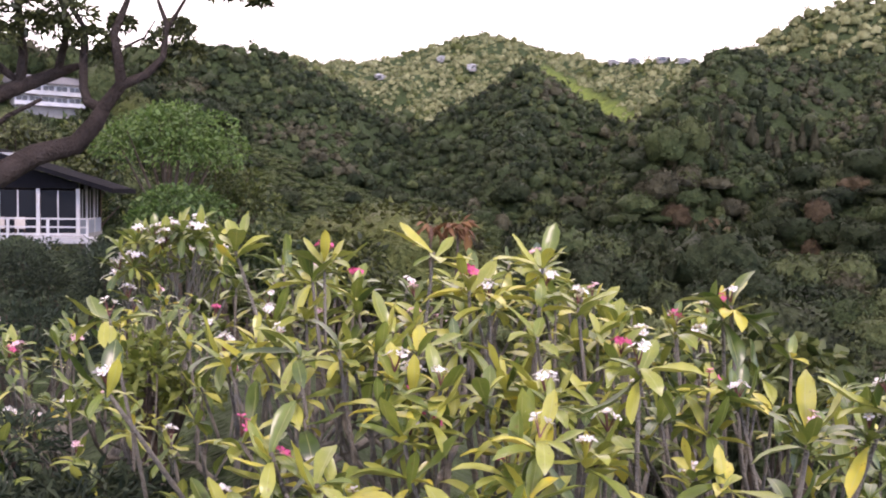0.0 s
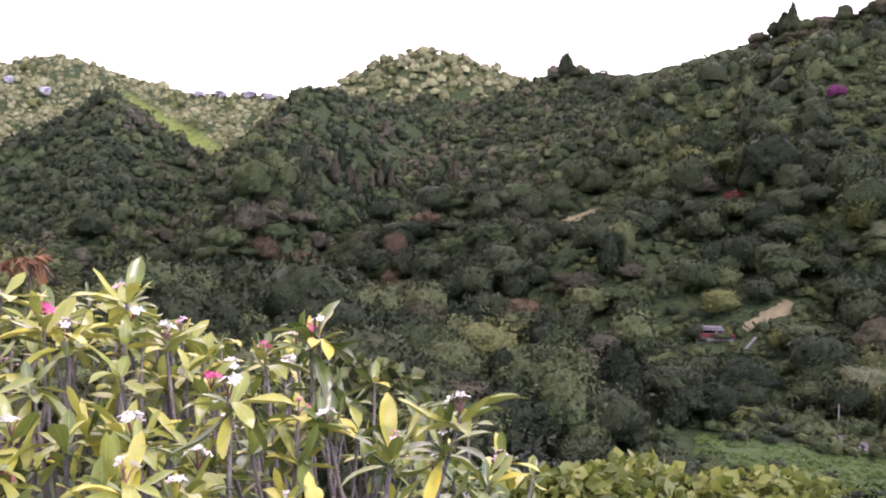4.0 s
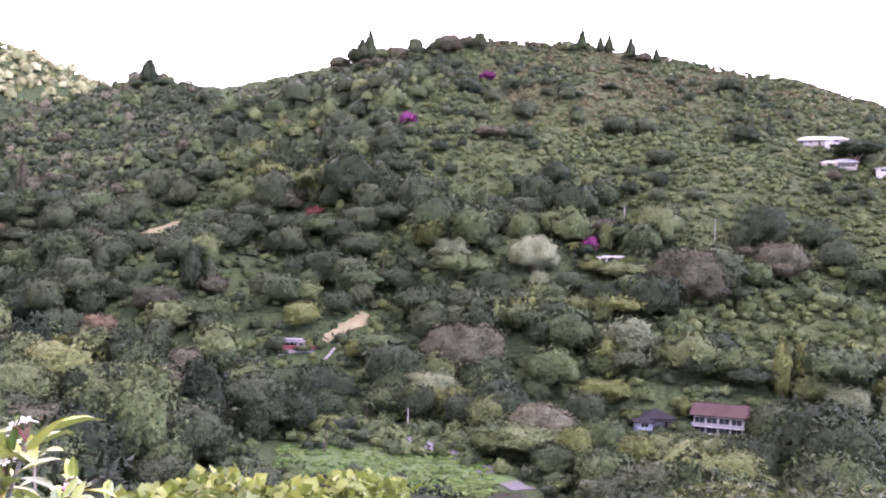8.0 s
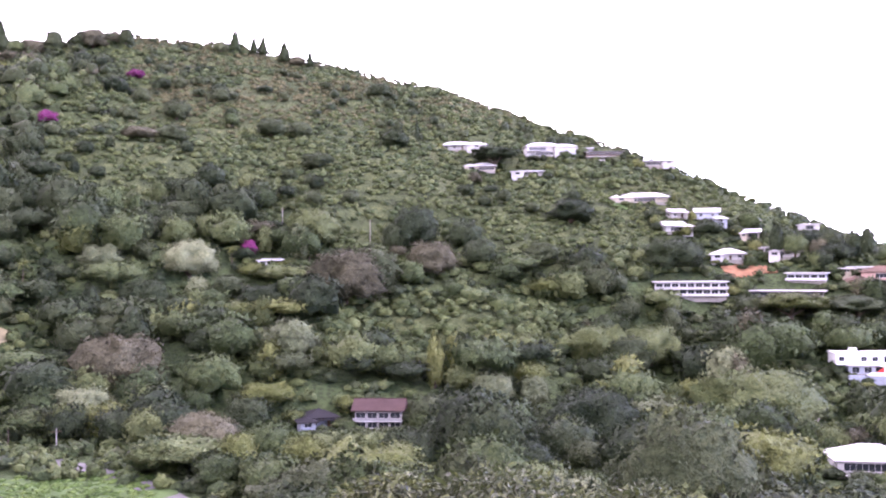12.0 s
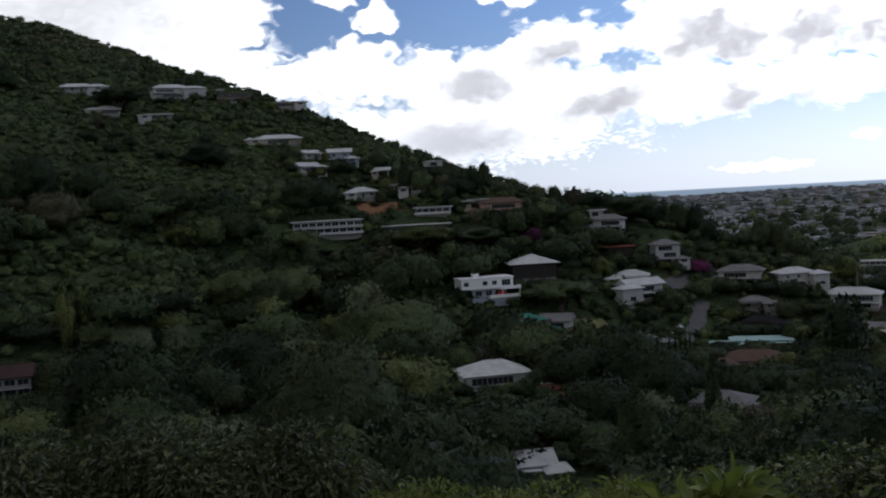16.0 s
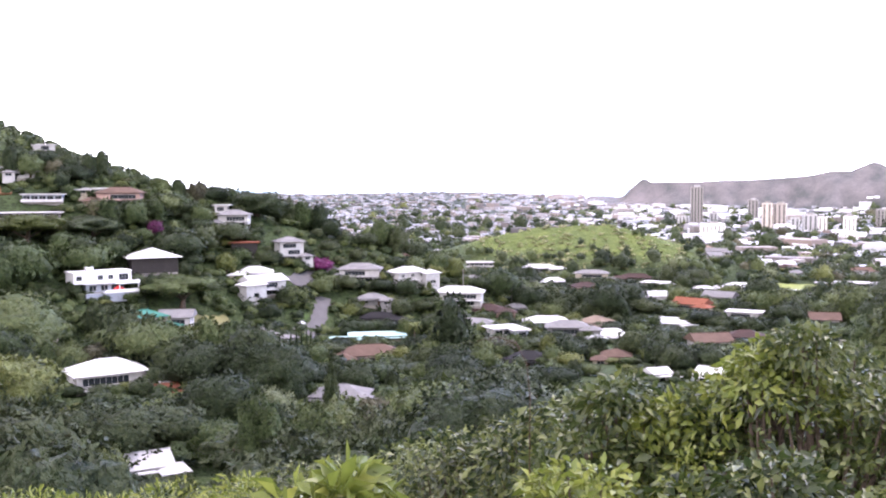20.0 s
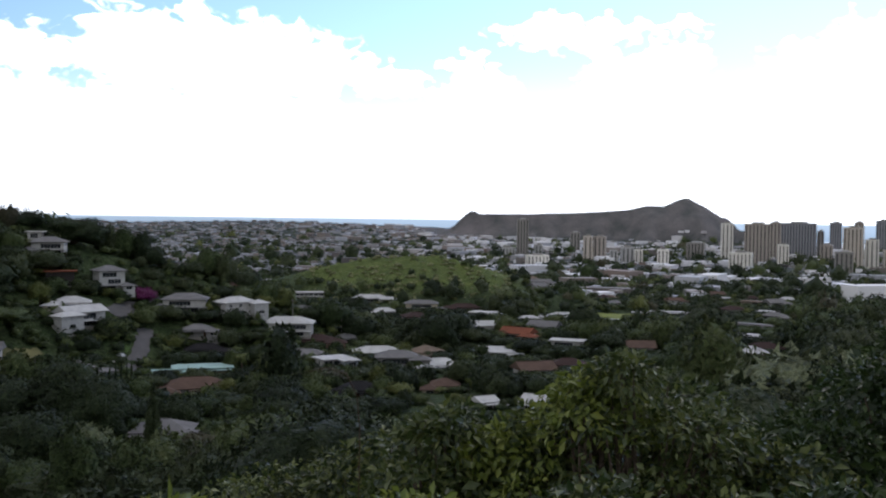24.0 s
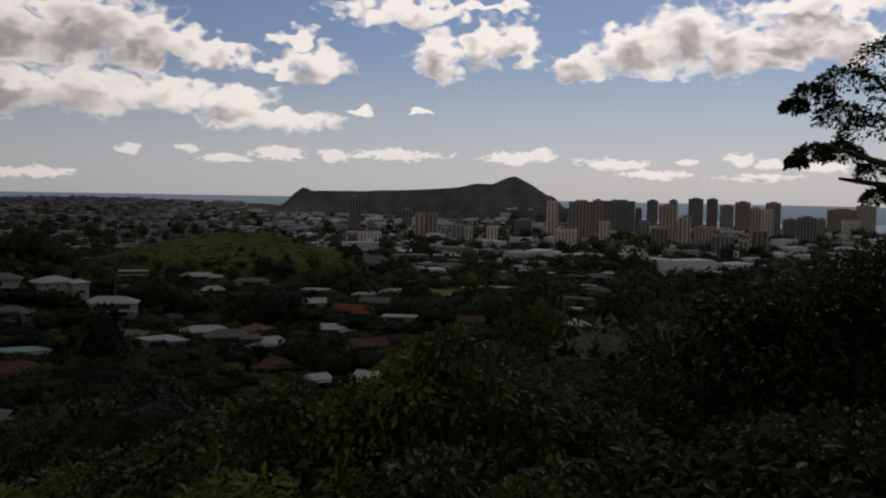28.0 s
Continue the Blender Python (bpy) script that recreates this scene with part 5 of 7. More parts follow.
    for x, w in ((9.64, 1880), 14), ((10.79, 1870), 16), ((12.44, 1830), 18), ((13.57, 1800), 15), ((1.59, 1773), 13), ((-3.84, 1817), 14), ((-0.23, 1853), 12):
        house(*x, w, 10, 2, "hip", "paint_white", "roof_white", 10, "far white house on the sunlit ridge", lift=2.0)
    house(39.19, 345, 6.0, 5, 1, "flat", "paint_grey", "roof_grey", 0, "small grey shed by the cutting", margin=-0.1)


# ---- the valley floor toward the city ----
def valley_houses():
    house(116.12, 704, 23.7, 9, 1, "hip", "paint_white", "roof_white", 0, "white-roofed bungalow")
    house(114.31, 687, 19.9, 9, 1, "hip", "paint_grey", "roof_brown", 0, "grey house with a brown roof")
    house(116.95, 646, 14.2, 8, 1, "hip", "paint_white", "roof_white", 20, "small white house")
    house(119.15, 668, 21.7, 9, 2, "hip", "paint_cream", "roof_grey", 0, "cream two-storey house with grey roof")
    house(121.67, 670, 19.4, 9, 1, "hip", "paint_grey", "roof_red", 0, "house with a dark red roof")
    house(122.49, 532, 16.0, 9, 2, "gable", "paint_white", "roof_white", 15, "white two-storey house with pale gables")
    house(124.87, 479, 14.4, 10, 2, "gable", "paint_cream", "roof_orange", -25, "tall house with an orange-brown roof")
    house(123.78, 426, 12.3, 9, 1, "flat", "paint_white", "roof_white", 0, "house with a white flat roof")
    house(116.57, 420, 19.0, 9, 1, "hip", "paint_white", "roof_white", 5, "low house with a bright white roof")
    house(117.73, 388, 15.7, 9, 2, "hip", "paint_grey", "roof_grey", 5, "grey two-storey house")
    house(120.25, 388, 14.8, 9, 1, "hip", "paint_grey", "roof_white", 20, "house with a long pale roof")
    house(113.98, 379, 11.4, 9, 2, "flat", "paint_white", "roof_white", 25, "white two-storey house with flat roof", band=True)
    house(114.81, 375, 5.6, 8, 2, "flat", "paint_blue_grey", "roof_white", 25, "pale blue house block")
    house(115.48, 318, 12.2, 9, 1, "hip", "paint_grey", "roof_dark", 0, "dark-roofed bungalow among trees")
    house(120.59, 328, 8.7, 8, 1, "hip", "paint_cream", "roof_brown", 0, "brown-roofed cottage")
    house(122.95, 289, 4.7, 6, 1, "gable", "paint_white", "roof_white", 30, "small white gable-roofed cottage")
    house(126.08, 291, 6.8, 8, 1, "gable", "paint_white", "roof_white", -20, "white cottage below a big shade tree")
    house(111.70, 215, 9.7, 10, 1, "hip", "paint_grey", "roof_dark", 10, "dark hip-roofed house in the trees")
    house(115.26, 222, 12.6, 11, 1, "hip", "paint_cream", "roof_tan", -6, "tan hip-roofed house with a chimney")
    house(127.83, 391, 12.7, 9, 1, "hip", "paint_grey", "roof_red", 0, "house with a dark red hip roof")
    house(127.75, 455, 14.2, 8, 2, "flat", "paint_white", "roof_white", -10, "white terraced house with stepped roofs")
    house(112.98, 439, 15.2, 9, 1, "hip", "paint_pink", "roof_red", 0, "house with a purplish red roof")
    house(114.81, 460, 9.6, 7, 1, "hip", "paint_white", "roof_grey", 0, "white cottage with grey roof")
    house(127.58, 662, 23.0, 10, 1, "hip", "paint_white", "roof_white", 0, "white hip-roofed house beside the playing field")
    house(133.85, 729, 36.3, 9, 1, "flat", "paint_cream", "roof_white", 0, "long low building with a white roof beside the field")
    house(131.00, 595, 13.1, 6, 1, "gable", "paint_white", "roof_white", 20, "small pale-roofed building")
    house(137.60, 548, 14.0, 8, 1, "flat", "paint_white", "roof_white", -10, "bright white flat roof")
    house(137.19, 393, 8.2, 7, 1, "hip", "paint_white", "roof_white", 0, "white bungalow below the near bushes")
    house(141.03, 598, 27.7, 9, 1, "flat", "paint_cream", "roof_white", -20, "long pale school roof")
    house(138.04, 647, 26.3, 8, 1, "flat", "paint_cream", "roof_grey", -20, "long grey school roof")
    house(138.91, 881, 45.9, 9, 1, "flat", "paint_cream", "roof_tan", -20, "wide low school building")
    house(128.86, 1044, 18.1, 8, 1, "gable", "paint_white", "roof_white", 0, "small white chapel-like house")
    house(123.32, 436, 11.6, 8, 1, "flat", "paint_grey", "roof_white", 0, "white-roofed house among dark trees")
    rng = random.Random(11)
    kinds = (("hip", "roof_grey"), ("hip", "roof_white"), ("gable", "roof_brown"), ("flat", "roof_white"), ("hip", "roof_red"), ("gable", "roof_grey"), ("hip", "roof_tan"))
    walls = ("paint_white", "paint_cream", "paint_grey", "paint_white", "paint_pink")
    words = {"roof_grey": "grey", "roof_white": "white", "roof_brown": "brown", "roof_red": "dark red", "roof_tan": "tan"}
    taken = [(b, d) for b, d, *_ in OPEN]
    made = 0
    while made < 62:
        b, d = rng.uniform(101, 140), math.sqrt(rng.uniform(330 ** 2, 1000 ** 2))
        z = ground_at(b, d).z
        if any(abs(b - tb) * 0.0175 * d < 17 and abs(d - td) < 28 for tb, td in taken) or (112 < b < 125 and 660 < d < 930):
            continue
        taken.append((b, d))
        roof, top = kinds[rng.randrange(len(kinds))]
        house(b, d, rng.uniform(10, 16), rng.uniform(8, 11), rng.choice((1, 1, 2)), roof, walls[rng.randrange(5)], top, rng.uniform(-35, 35),
              f"{words[top]}-roofed valley house half hidden by trees", margin=0.25)
        made += 1


# ---- trees that stand out ----
def marked_trees():
    tree(85.6, 319, 46.0, 27.0, "round", "forest_green", "huge dark spreading rain tree beside the parking lot")
    tree(87.33, 412, 31.1, 14.8, "flat", "forest_lime", "yellow-green flat-topped tree below the modern houses")
    tree(49.47, 325, 30.1, 22.6, "round", "forest_brown", "brown half-bare round tree")
    tree(62.02, 388, 31.5, 25.2, "round", "forest_brown", "greyish brown drooping tree")
    tree(67.09, 421, 26.8, 18.3, "round", "forest_brown", "grey-brown broad tree")
    tree(48.43, 408, 17.7, 13.7, "round", "forest_pale", "pale silver-green tree")
    tree(53.14, 411, 23.8, 17.9, "round", "forest_pale", "pale silver-green spreading tree")
    tree(53.60, 396, 11.5, 10.3, "round", "forest_pale", "pale green small tree")
    tree(57.38, 311, 19.8, 9.0, "round", "forest_lime", "light green tree above the road")
    tree(70.58, 318, 17.5, 13.3, "round", "forest_pale", "pale grey-green tree in bloom")
    tree(72.99, 322, 12.3, 11.6, "round", "forest_pale", "pale grey-green tree in bloom")
    tree(47.26, 306, 20.4, 13.8, "round", "forest_pale", "silver-green tree by the road")
    tree(67.21, 326, 10.4, 20.8, "tall", "forest_lime", "tall yellowish bamboo clump")
    tree(68.20, 330, 9.6, 21.1, "tall", "forest_lime", "tall yellowish bamboo clump")
    tree(63.21, 210, 29.2, 13.1, "round", "forest_lime", "wide feathery yellow-green tree")
    tree(53.89, 250, 18.8, 13.7, "round", "forest_brown", "greyish half-bare tree")
    tree(55.78, 230, 12.0, 10.7, "round", "forest_lime", "light yellow-green tree")
    tree(69.91, 434, 15.6, 15.6, "round", "forest_dark", "dark round mango-like tree")
    tree(66.10, 456, 25.1, 22.5, "round", "forest_dark", "dark round mango-like tree")
    tree(64.94, 450, 15.6, 15.6, "round", "forest_dark", "dark round mango-like tree")
    tree(69.09, 455, 15.8, 15.8, "round", "forest_dark", "dark round mango-like tree")
    tree(60.17, 446, 28.4, 21.2, "round", "forest_green", "full green round tree")
    tree(80.96, 453, 34.1, 18.4, "round", "forest_dark", "broad dark tree above the modern house")
    tree(70.82, 570, 30.4, 17.2, "flat", "forest_dark", "dark umbrella-shaped tree by the ridge houses")
    tree(76.39, 285, 29.7, 20.6, "round", "forest_dark", "large dark green tree")
    tree(72.45, 223, 18.1, 12.3, "round", "forest_dark", "large dark green tree")
    tree(76.76, 375, 23.9, 16.3, "round", "forest_green", "broad green tree")
    tree(79.64, 380, 28.6, 17.6, "round", "forest_green", "broad green tree")
    tree(50.83, 385, 23.4, 13.8, "round", "forest_dark", "dark green tree")
    tree(57.08, 382, 19.9, 14.4, "round", "forest_dark", "dark green tree")
    tree(52.45, 612, 14.9, 14.2, "round", "forest_dark", "dark round tree on the open hillside")
    tree(54.95, 639, 14.1, 10.4, "round", "forest_dark", "dark round tree on the open hillside")
    tree(49.19, 646, 16.5, 12.0, "round", "forest_dark", "dark round tree on the open hillside")
    tree(50.39, 564, 21.6, 8.5, "round", "forest_brown", "pinkish brown bare tree on the open hillside")
    tree(55.52, 600, 11.1, 9.0, "round", "forest_green", "round green tree on the open hillside")
    tree(50.24, 695, 12.9, 7.3, "round", "bougainvillea", "magenta flowering bush high on the hill")
    tree(45.67, 601, 12.5, 8.4, "round", "bougainvillea", "purple flowering bush on the hill")
    tree(56.45, 436, 9.1, 8.1, "round", "bougainvillea", "magenta bougainvillea bush")
    tree(40.35, 465, 10.2, 8.1, "round", "forest_red", "red-flowering tree in the woods")
    tree(109.33, 741, 25.8, 12.9, "round", "forest_brown", "pale brown bare-branched tree")
    tree(93.99, 428, 8.9, 7.4, "round", "bougainvillea", "magenta bougainvillea below a white house")
    tree(103.28, 443, 12.8, 7.2, "round", "bougainvillea", "magenta bougainvillea by the street")
    tree(105.49, 560, 8.4, 18.2, "spire", "forest_dark")
    tree(105.89, 560, 6.0, 15.0, "spire", "forest_dark")
    tree(104.33, 560, 6.0, 16.2, "spire", "forest_dark")
    tree(103.81, 209, 6.3, 16.3, "spire", "forest_dark", "tall dark columnar cypress beside a house")
    for x in (101.50, 335), (101.82, 336), (102.11, 338), (102.41, 340), (102.66, 344):
        tree(*x, 1.6, 8.5, "spire", "forest_dark", "slim columnar cypress in a row by the street")
    tree(97.24, 180, 13.0, 9.2, "round", "forest_green", "dense round green tree above a low roof")
    tree(91.29, 530, 11.1, 14.7, "tall", "forest_dark", "tall dark tree on the skyline")
    tree(99.6, 474, 30.0, 15.0, "round", "forest_dark", "dark round tree on the shoulder of the hill")
    tree(97.87, 412, 9.6, 9.6, "round", "forest_lime", "bright green round tree")
    tree(95.43, 378, 32.9, 14.5, "flat", "forest_green", "flat-topped rain tree before a cream house")
    tree(90.66, 420, 21.9, 13.4, "flat", "forest_dark", "dark flat-topped tree")
    tree(78.46, 371, 23.6, 16.1, "round", "forest_dark", "dark green tree")
    tree(76.12, 306, 26.6, 19.5, "round", "forest_dark", "large dark green tree")
    tree(106.61, 213, 9.9, 6.2, "round", "forest_brown", "brown leafless tree above a roof")
    tree(100.84, 239, 20.8, 16.6, "round", "forest_dark", "tall dark shade tree")
    tree(110.62, 206, 7.2, 5.5, "round", "forest_brown", "brown leafless tree above a roof")
    tree(115.30, 619, 21.5, 16.5, "round", "forest_dark", "dark round tree")
    tree(135.45, 534, 30.9, 19.2, "round", "forest_dark", "big dark dome-shaped tree beside the school")
    tree(105.00, 570, 8.0, 17.2, "spire", "forest_dark")
    for b, d, w, h in ((93.0, 384, 11, 8.5), (93.8, 383, 12, 9.0), (94.6, 385, 12, 9.5)):
        tree(b, d, w, h, "round", "forest_dark", "dark tree before the pyramid-roofed house", clear=False)
    # feathery brownish ironwoods in a stand, and rust-coloured crowns near them
    rng = random.Random(21)
    for k in range(22):
        b, e = rng.uniform(13.2, 24.5), rng.uniform(1.6, 3.6)
        p = sight(b, e, 200)
        d = math.hypot(p.x, p.y)
        tall = rng.uniform(15, 24)
        tree(b, d, tall * rng.uniform(0.42, 0.6), tall, "cone", rng.choice(("forest_brown", "forest_dark", "forest_brown")), "feathery brownish ironwood tree in a stand", clear=False)
    for b, e, w, h in ((15.4, -2.0, 18, 14), (13.5, -1.0, 15, 12), (21.0, -1.2, 11, 17), (20.8, -2.6, 10, 10), (22.8, 1.1, 16, 8), (31.5, -2.9, 20, 13), (28.6, -4.4, 18, 12), (27.2, -6.2, 16, 10)):
        p = sight(b, e - 0.6, 120)
        d = math.hypot(p.x, p.y)
        tree(b, d, w * d / 400, h * d / 400, "round", "forest_rust" if w < 19 else "forest_brown", "", clear=True)
    # skyline trees of the facing hill
    tree(43.31, 816, 20.8, 27.4, "cone", "forest_dark", "dark wind-swept pine on the hill crest", clear=False)
    tree(42.88, 824, 21.0, 22.0, "cone", "forest_dark", "dark wind-swept pine on the hill crest", clear=False)
    tree(42.45, 830, 19.2, 16.4, "round", "forest_dark", "dark bushy tree on the hill crest", clear=False)
    tree(41.54, 834, 16.4, 12.6, "round", "forest_brown", "brown bushy tree on the hill crest", clear=False)
    tree(30.86, 928, 27.0, 28.0, "tall", "forest_dark", "dark tall tree on the low crest", clear=False)
    tree(30.31, 930, 20.0, 10.5, "round", "forest_dark", "dark bushy tree on the low crest", clear=False)
    tree(31.68, 918, 22.0, 9.5, "round", "forest_dark", "dark bushy tree on the low crest", clear=False)
    tree(49.73, 786, 11.8, 15.5, "round", "forest_dark", "lone round tree on the hilltop", clear=False)
    tree(55.74, 775, 13.5, 19.8, "cone", "forest_green", "green conical tree on the hilltop", clear=False)
    tree(56.79, 775, 10.8, 15.3, "cone", "forest_dark", "dark conical tree on the hilltop", clear=False)
    tree(57.31, 779, 11.7, 17.1, "cone", "forest_dark", "dark conical tree on the hilltop", clear=False)
    tree(58.54, 767, 16.0, 18.7, "cone", "forest_dark", "dark conical tree on the hilltop", clear=False)
    tree(59.99, 762, 9.7, 13.2, "cone", "forest_dark", "small conical tree on the hilltop", clear=False)
    tree(54.93, 781, 13.6, 10.0, "round", "forest_pale", "pale bushy tree on the hilltop", clear=False)
    tree(59.31, 764, 15.0, 8.8, "round", "forest_brown", "brown bushy tree on the hilltop", clear=False)
    tree(47.98, 790, 21.1, 17.4, "round", "forest_brown", "brown bushy tree on the hilltop", clear=False)
    tree(47.41, 792, 15.6, 15.6, "round", "forest_dark", "dark bushy tree on the hilltop", clear=False)
    tree(45.99, 800, 16.7, 17.6, "round", "forest_dark", "dark tree on the hilltop", clear=False)
    tree(44.83, 796, 18.5, 13.8, "round", "forest_brown", "brown bushy tree on the hilltop", clear=False)
    tree(44.17, 798, 16.6, 12.9, "round", "forest_green", "green bushy tree on the hilltop", clear=False)
    tree(64.42, 578, 4.7, 14.7, "spire", "forest_dark", clear=False)
    tree(65.18, 579, 4.7, 14.8, "spire", "forest_dark", clear=False)
    tree(66.23, 600, 4.9, 16.0, "spire", "forest_dark", clear=False)
    # garden and street trees along the falling end of the ridge: bearing, height of the top over the eye (degrees), width
    for b, top, w, mat in ((86.6, 2.2, 9, "forest_dark"), (87.6, 1.8, 12, "forest_green"), (88.8, 1.4, 10, "forest_brown"), (89.7, 1.5, 9, "forest_dark"), (90.6, 1.9, 8, "forest_dark"), (91.2, 2.0, 7, "forest_dark"),
                           (92.2, 0.8, 11, "forest_green"), (93.2, 0.7, 10, "forest_dark"), (94.3, 0.5, 13, "forest_green"), (95.3, 0.4, 10, "forest_dark"), (96.3, 0.35, 12, "forest_brown"), (97.3, 0.1, 11, "forest_dark"),
                           (98.2, -0.1, 12, "forest_green"), (101.3, -0.6, 13, "forest_dark"), (102.3, -0.8, 12, "forest_green"), (103.2, -1.0, 12, "forest_dark"), (106.8, -1.9, 12, "forest_green"), (107.8, -2.2, 13, "forest_dark")):
        g = ground_at(b, 485)
        tree(b, 485, w, max(5.0, (EYE + 485 * math.tan(radians(top)) - g.z) * 1.06), "round", mat, f"{WORDS[mat]} tree along the falling end of the ridge", clear=False)
    # dark shrubs dotted over the open hillside
    tree(50.54, 632, 13.2, 11.0, "round", "forest_dark", "dark round shrub on the open hillside", clear=False)
    tree(51.68, 678, 11.8, 8.6, "round", "forest_dark", "dark round shrub on the open hillside", clear=False)
    tree(52.67, 670, 11.6, 9.3, "round", "forest_dark", "dark round shrub on the open hillside", clear=False)
    tree(54.82, 649, 15.0, 9.8, "round", "forest_dark", "dark round shrub on the open hillside", clear=False)
    tree(52.55, 615, 16.4, 12.8, "round", "forest_dark", "dark round shrub on the open hillside", clear=False)
    tree(53.67, 646, 9.0, 6.0, "round", "forest_dark", "dark round shrub on the open hillside", clear=False)
    tree(55.51, 612, 9.2, 7.8, "round", "forest_dark", "dark round shrub on the open hillside", clear=False)
    tree(49.90, 604, 11.9, 10.5, "round", "forest_dark", "dark round shrub on the open hillside", clear=False)
    tree(58.36, 707, 10.7, 5.7, "round", "forest_dark", "dark round shrub on the open hillside", clear=False)
    tree(59.17, 702, 12.2, 6.5, "round", "forest_dark", "dark round shrub on the open hillside", clear=False)
    tree(57.42, 657, 11.4, 5.3, "round", "forest_dark", "dark round shrub on the open hillside", clear=False)
    tree(60.93, 687, 11.1, 5.6, "round", "forest_dark", "dark round shrub on the open hillside", clear=False)
    tree(64.05, 685, 23.8, 11.9, "round", "forest_dark", "dark round shrub on the open hillside", clear=False)
    tree(59.41, 591, 13.7, 11.6, "round", "forest_dark", "dark round shrub on the open hillside", clear=False)
    tree(57.80, 582, 20.2, 13.5, "round", "forest_dark", "dark round shrub on the open hillside", clear=False)
    tree(52.25, 564, 19.6, 11.8, "round", "forest_dark", "dark round shrub on the open hillside", clear=False)
    tree(60.35, 530, 18.4, 10.4, "round", "forest_dark", "dark trees beside the ridge road")
    tree(64.98, 575, 16.7, 12.0, "round", "forest_dark", "dark trees beside the ridge road")
    tree(74.92, 609, 14.1, 10.6, "round", "forest_dark", "dark bushy tree by the ridge houses")
    tree(75.21, 494, 22.9, 14.3, "round", "forest_dark", "dark green tree on the slope")
    tree(73.55, 441, 17.9, 11.7, "round", "forest_dark", "dark green tree on the slope")
    for x, k in ((34.07, 296), 1), ((43.66, 285), 0), ((41.29, 229), 2), ((55.50, 426), 1), ((59.94, 429), 0), ((44.40, 408), 1), ((108.75, 372), 0), ((108.79, 364), 1), ((63.65, 577), 2), ((52.65, 790), 1), ((51.72, 788), 0):
        palm(*x, 6.5 + k, 3.2 + 0.4 * k, "forest_lime" if k else "forest_green")


# ---- tracks, roads, banks and small works ----
def grounds():
    strip("dirt_track", [(41.06, 347), (42.32, 358), (43.76, 369)], lambda t: 3 + 5 * t, "bare_soil", "bare tan earth track cut into the slope", "track")
    strip("dirt_slip", [(31.23, 494), (32.20, 511), (32.75, 520)], 12, "bare_soil", "bare earth scar on the wooded hill", "bank")
    strip("valley_road", [(44.30, 277), (46.26, 250), (48.88, 233), (52.86, 205)], 5.5, "asphalt", "narrow grey road along the valley floor", "road", sink=-0.1)
    strip("meadow", [(39.56, 222), (42.72, 224), (46.27, 219), (50.21, 204)], lambda t: 22, "lawn", "bright green overgrown clearing below the road", "meadow", sink=-0.4)
    strip("earth_bank", [(83.79, 463), (85.10, 468), (86.42, 473)], 11, "red_soil", "rust-coloured bare bank above the modern houses", "bank")
    strip("parking_lot", [(86.39, 342), (87.90, 351), (88.73, 349)], 9, "pale_lot", "pale bare parking lot under a large tree", "parking lot")
    strip("lot_bank", [(87.84, 353), (87.92, 363)], 7, "pale_lot", "pale earth bank behind the parking lot", "bank")
    strip("street", [(102.32, 370), (103.15, 397), (103.49, 418)], 6, "asphalt", "grey street climbing between the houses", "road", sink=-0.1)
    strip("upper_street", [(101.70, 422), (103.02, 442), (103.84, 451)], 7, "asphalt", "grey street bending past hillside gardens", "road")
    strip("garden_lawn", [(96.06, 369), (98.12, 377)], 10, "dry_grass", "dry yellow lawn in a garden", "lawn")
    strip("green_verge", [(101.68, 398), (102.49, 396)], 5, "lawn", "bright green verge beside the street", "lawn")
    strip("playing_field", [(130.35, 677), (132.11, 697), (133.70, 699)], 46, "field_grass", "sunlit green playing field", "field")
    strip("ridge_clearing", [(78.61, 516), (77.53, 533)], 12, "lawn", "light green garden on the hill", "lawn")
    for x, t, c in ((86.73, 345), 70, "car_white"), ((87.06, 345), 65, "car_silver"), ((87.90, 348), 40, "car_white"), ((87.49, 345), 55, "car_dark"), ((101.66, 375), 20, "car_white"), ((101.90, 385), 20, "car_white"), ((102.10, 391), 20, "car_silver"), ((44.94, 301), 90, "car_white"):
        car(*x, t, c)
    for x, h in ((63.46, 455), 11), ((69.53, 462), 10), ((114.48, 464), 12), ((111.64, 454), 12), ((46.09, 270), 7), ((58.39, 465), 9):
        pole(*x, h)
    # red hull-shaped wall and the white stair beside the cutting
    p = ground_at(39.50, 340)
    ob = thing("retaining_wall", pose(p.x, p.y, p.z, 0, 0, -41), "long red-topped retaining wall below the dirt track", "wall")
    part("footing", box_mesh(-6, 6, -0.4, 0.4, -1.5, 1.0), "concrete", ob)
    part("red_panel", box_mesh(-6.4, 6.4, -0.6, 0.6, 1.0, 2.3), "hull_red", ob)
    OPEN.append((39.50, 340, 8, -5.7, -0.1))
    a, b = ground_at(41.13, 334), ground_at(42.14, 349)
    way = b - a
    ob = thing("hillside_stair", Matrix.Translation(a), "white concrete stair running down the slope", "stair")
    for k in range(14):
        q = way * (k / 13)
        part("step", shared(("step",), lambda: box_mesh(-0.6, 0.6, -0.5, 0.5, 0, 0.4), "concrete"), "", ob, at=pose(q.x, q.y, q.z + 0.3, 0, 0, -42))
    OPEN.append((41.54, 340, 3, -5.6, -0.3))
    # red garden umbrella at the cubic house
    p = ground_at(91.51, 381)
    ob = thing("garden_umbrella", pose(p.x - 4, p.y - 3, p.z + 1.0), "folded-out red garden umbrella on a terrace", "umbrella")
    part("pole", taper(bmesh.new(), [(0, 0, 0), (0, 0, 3)], [0.05, 0.05], 6), "steel", ob)
    bm = bmesh.new()
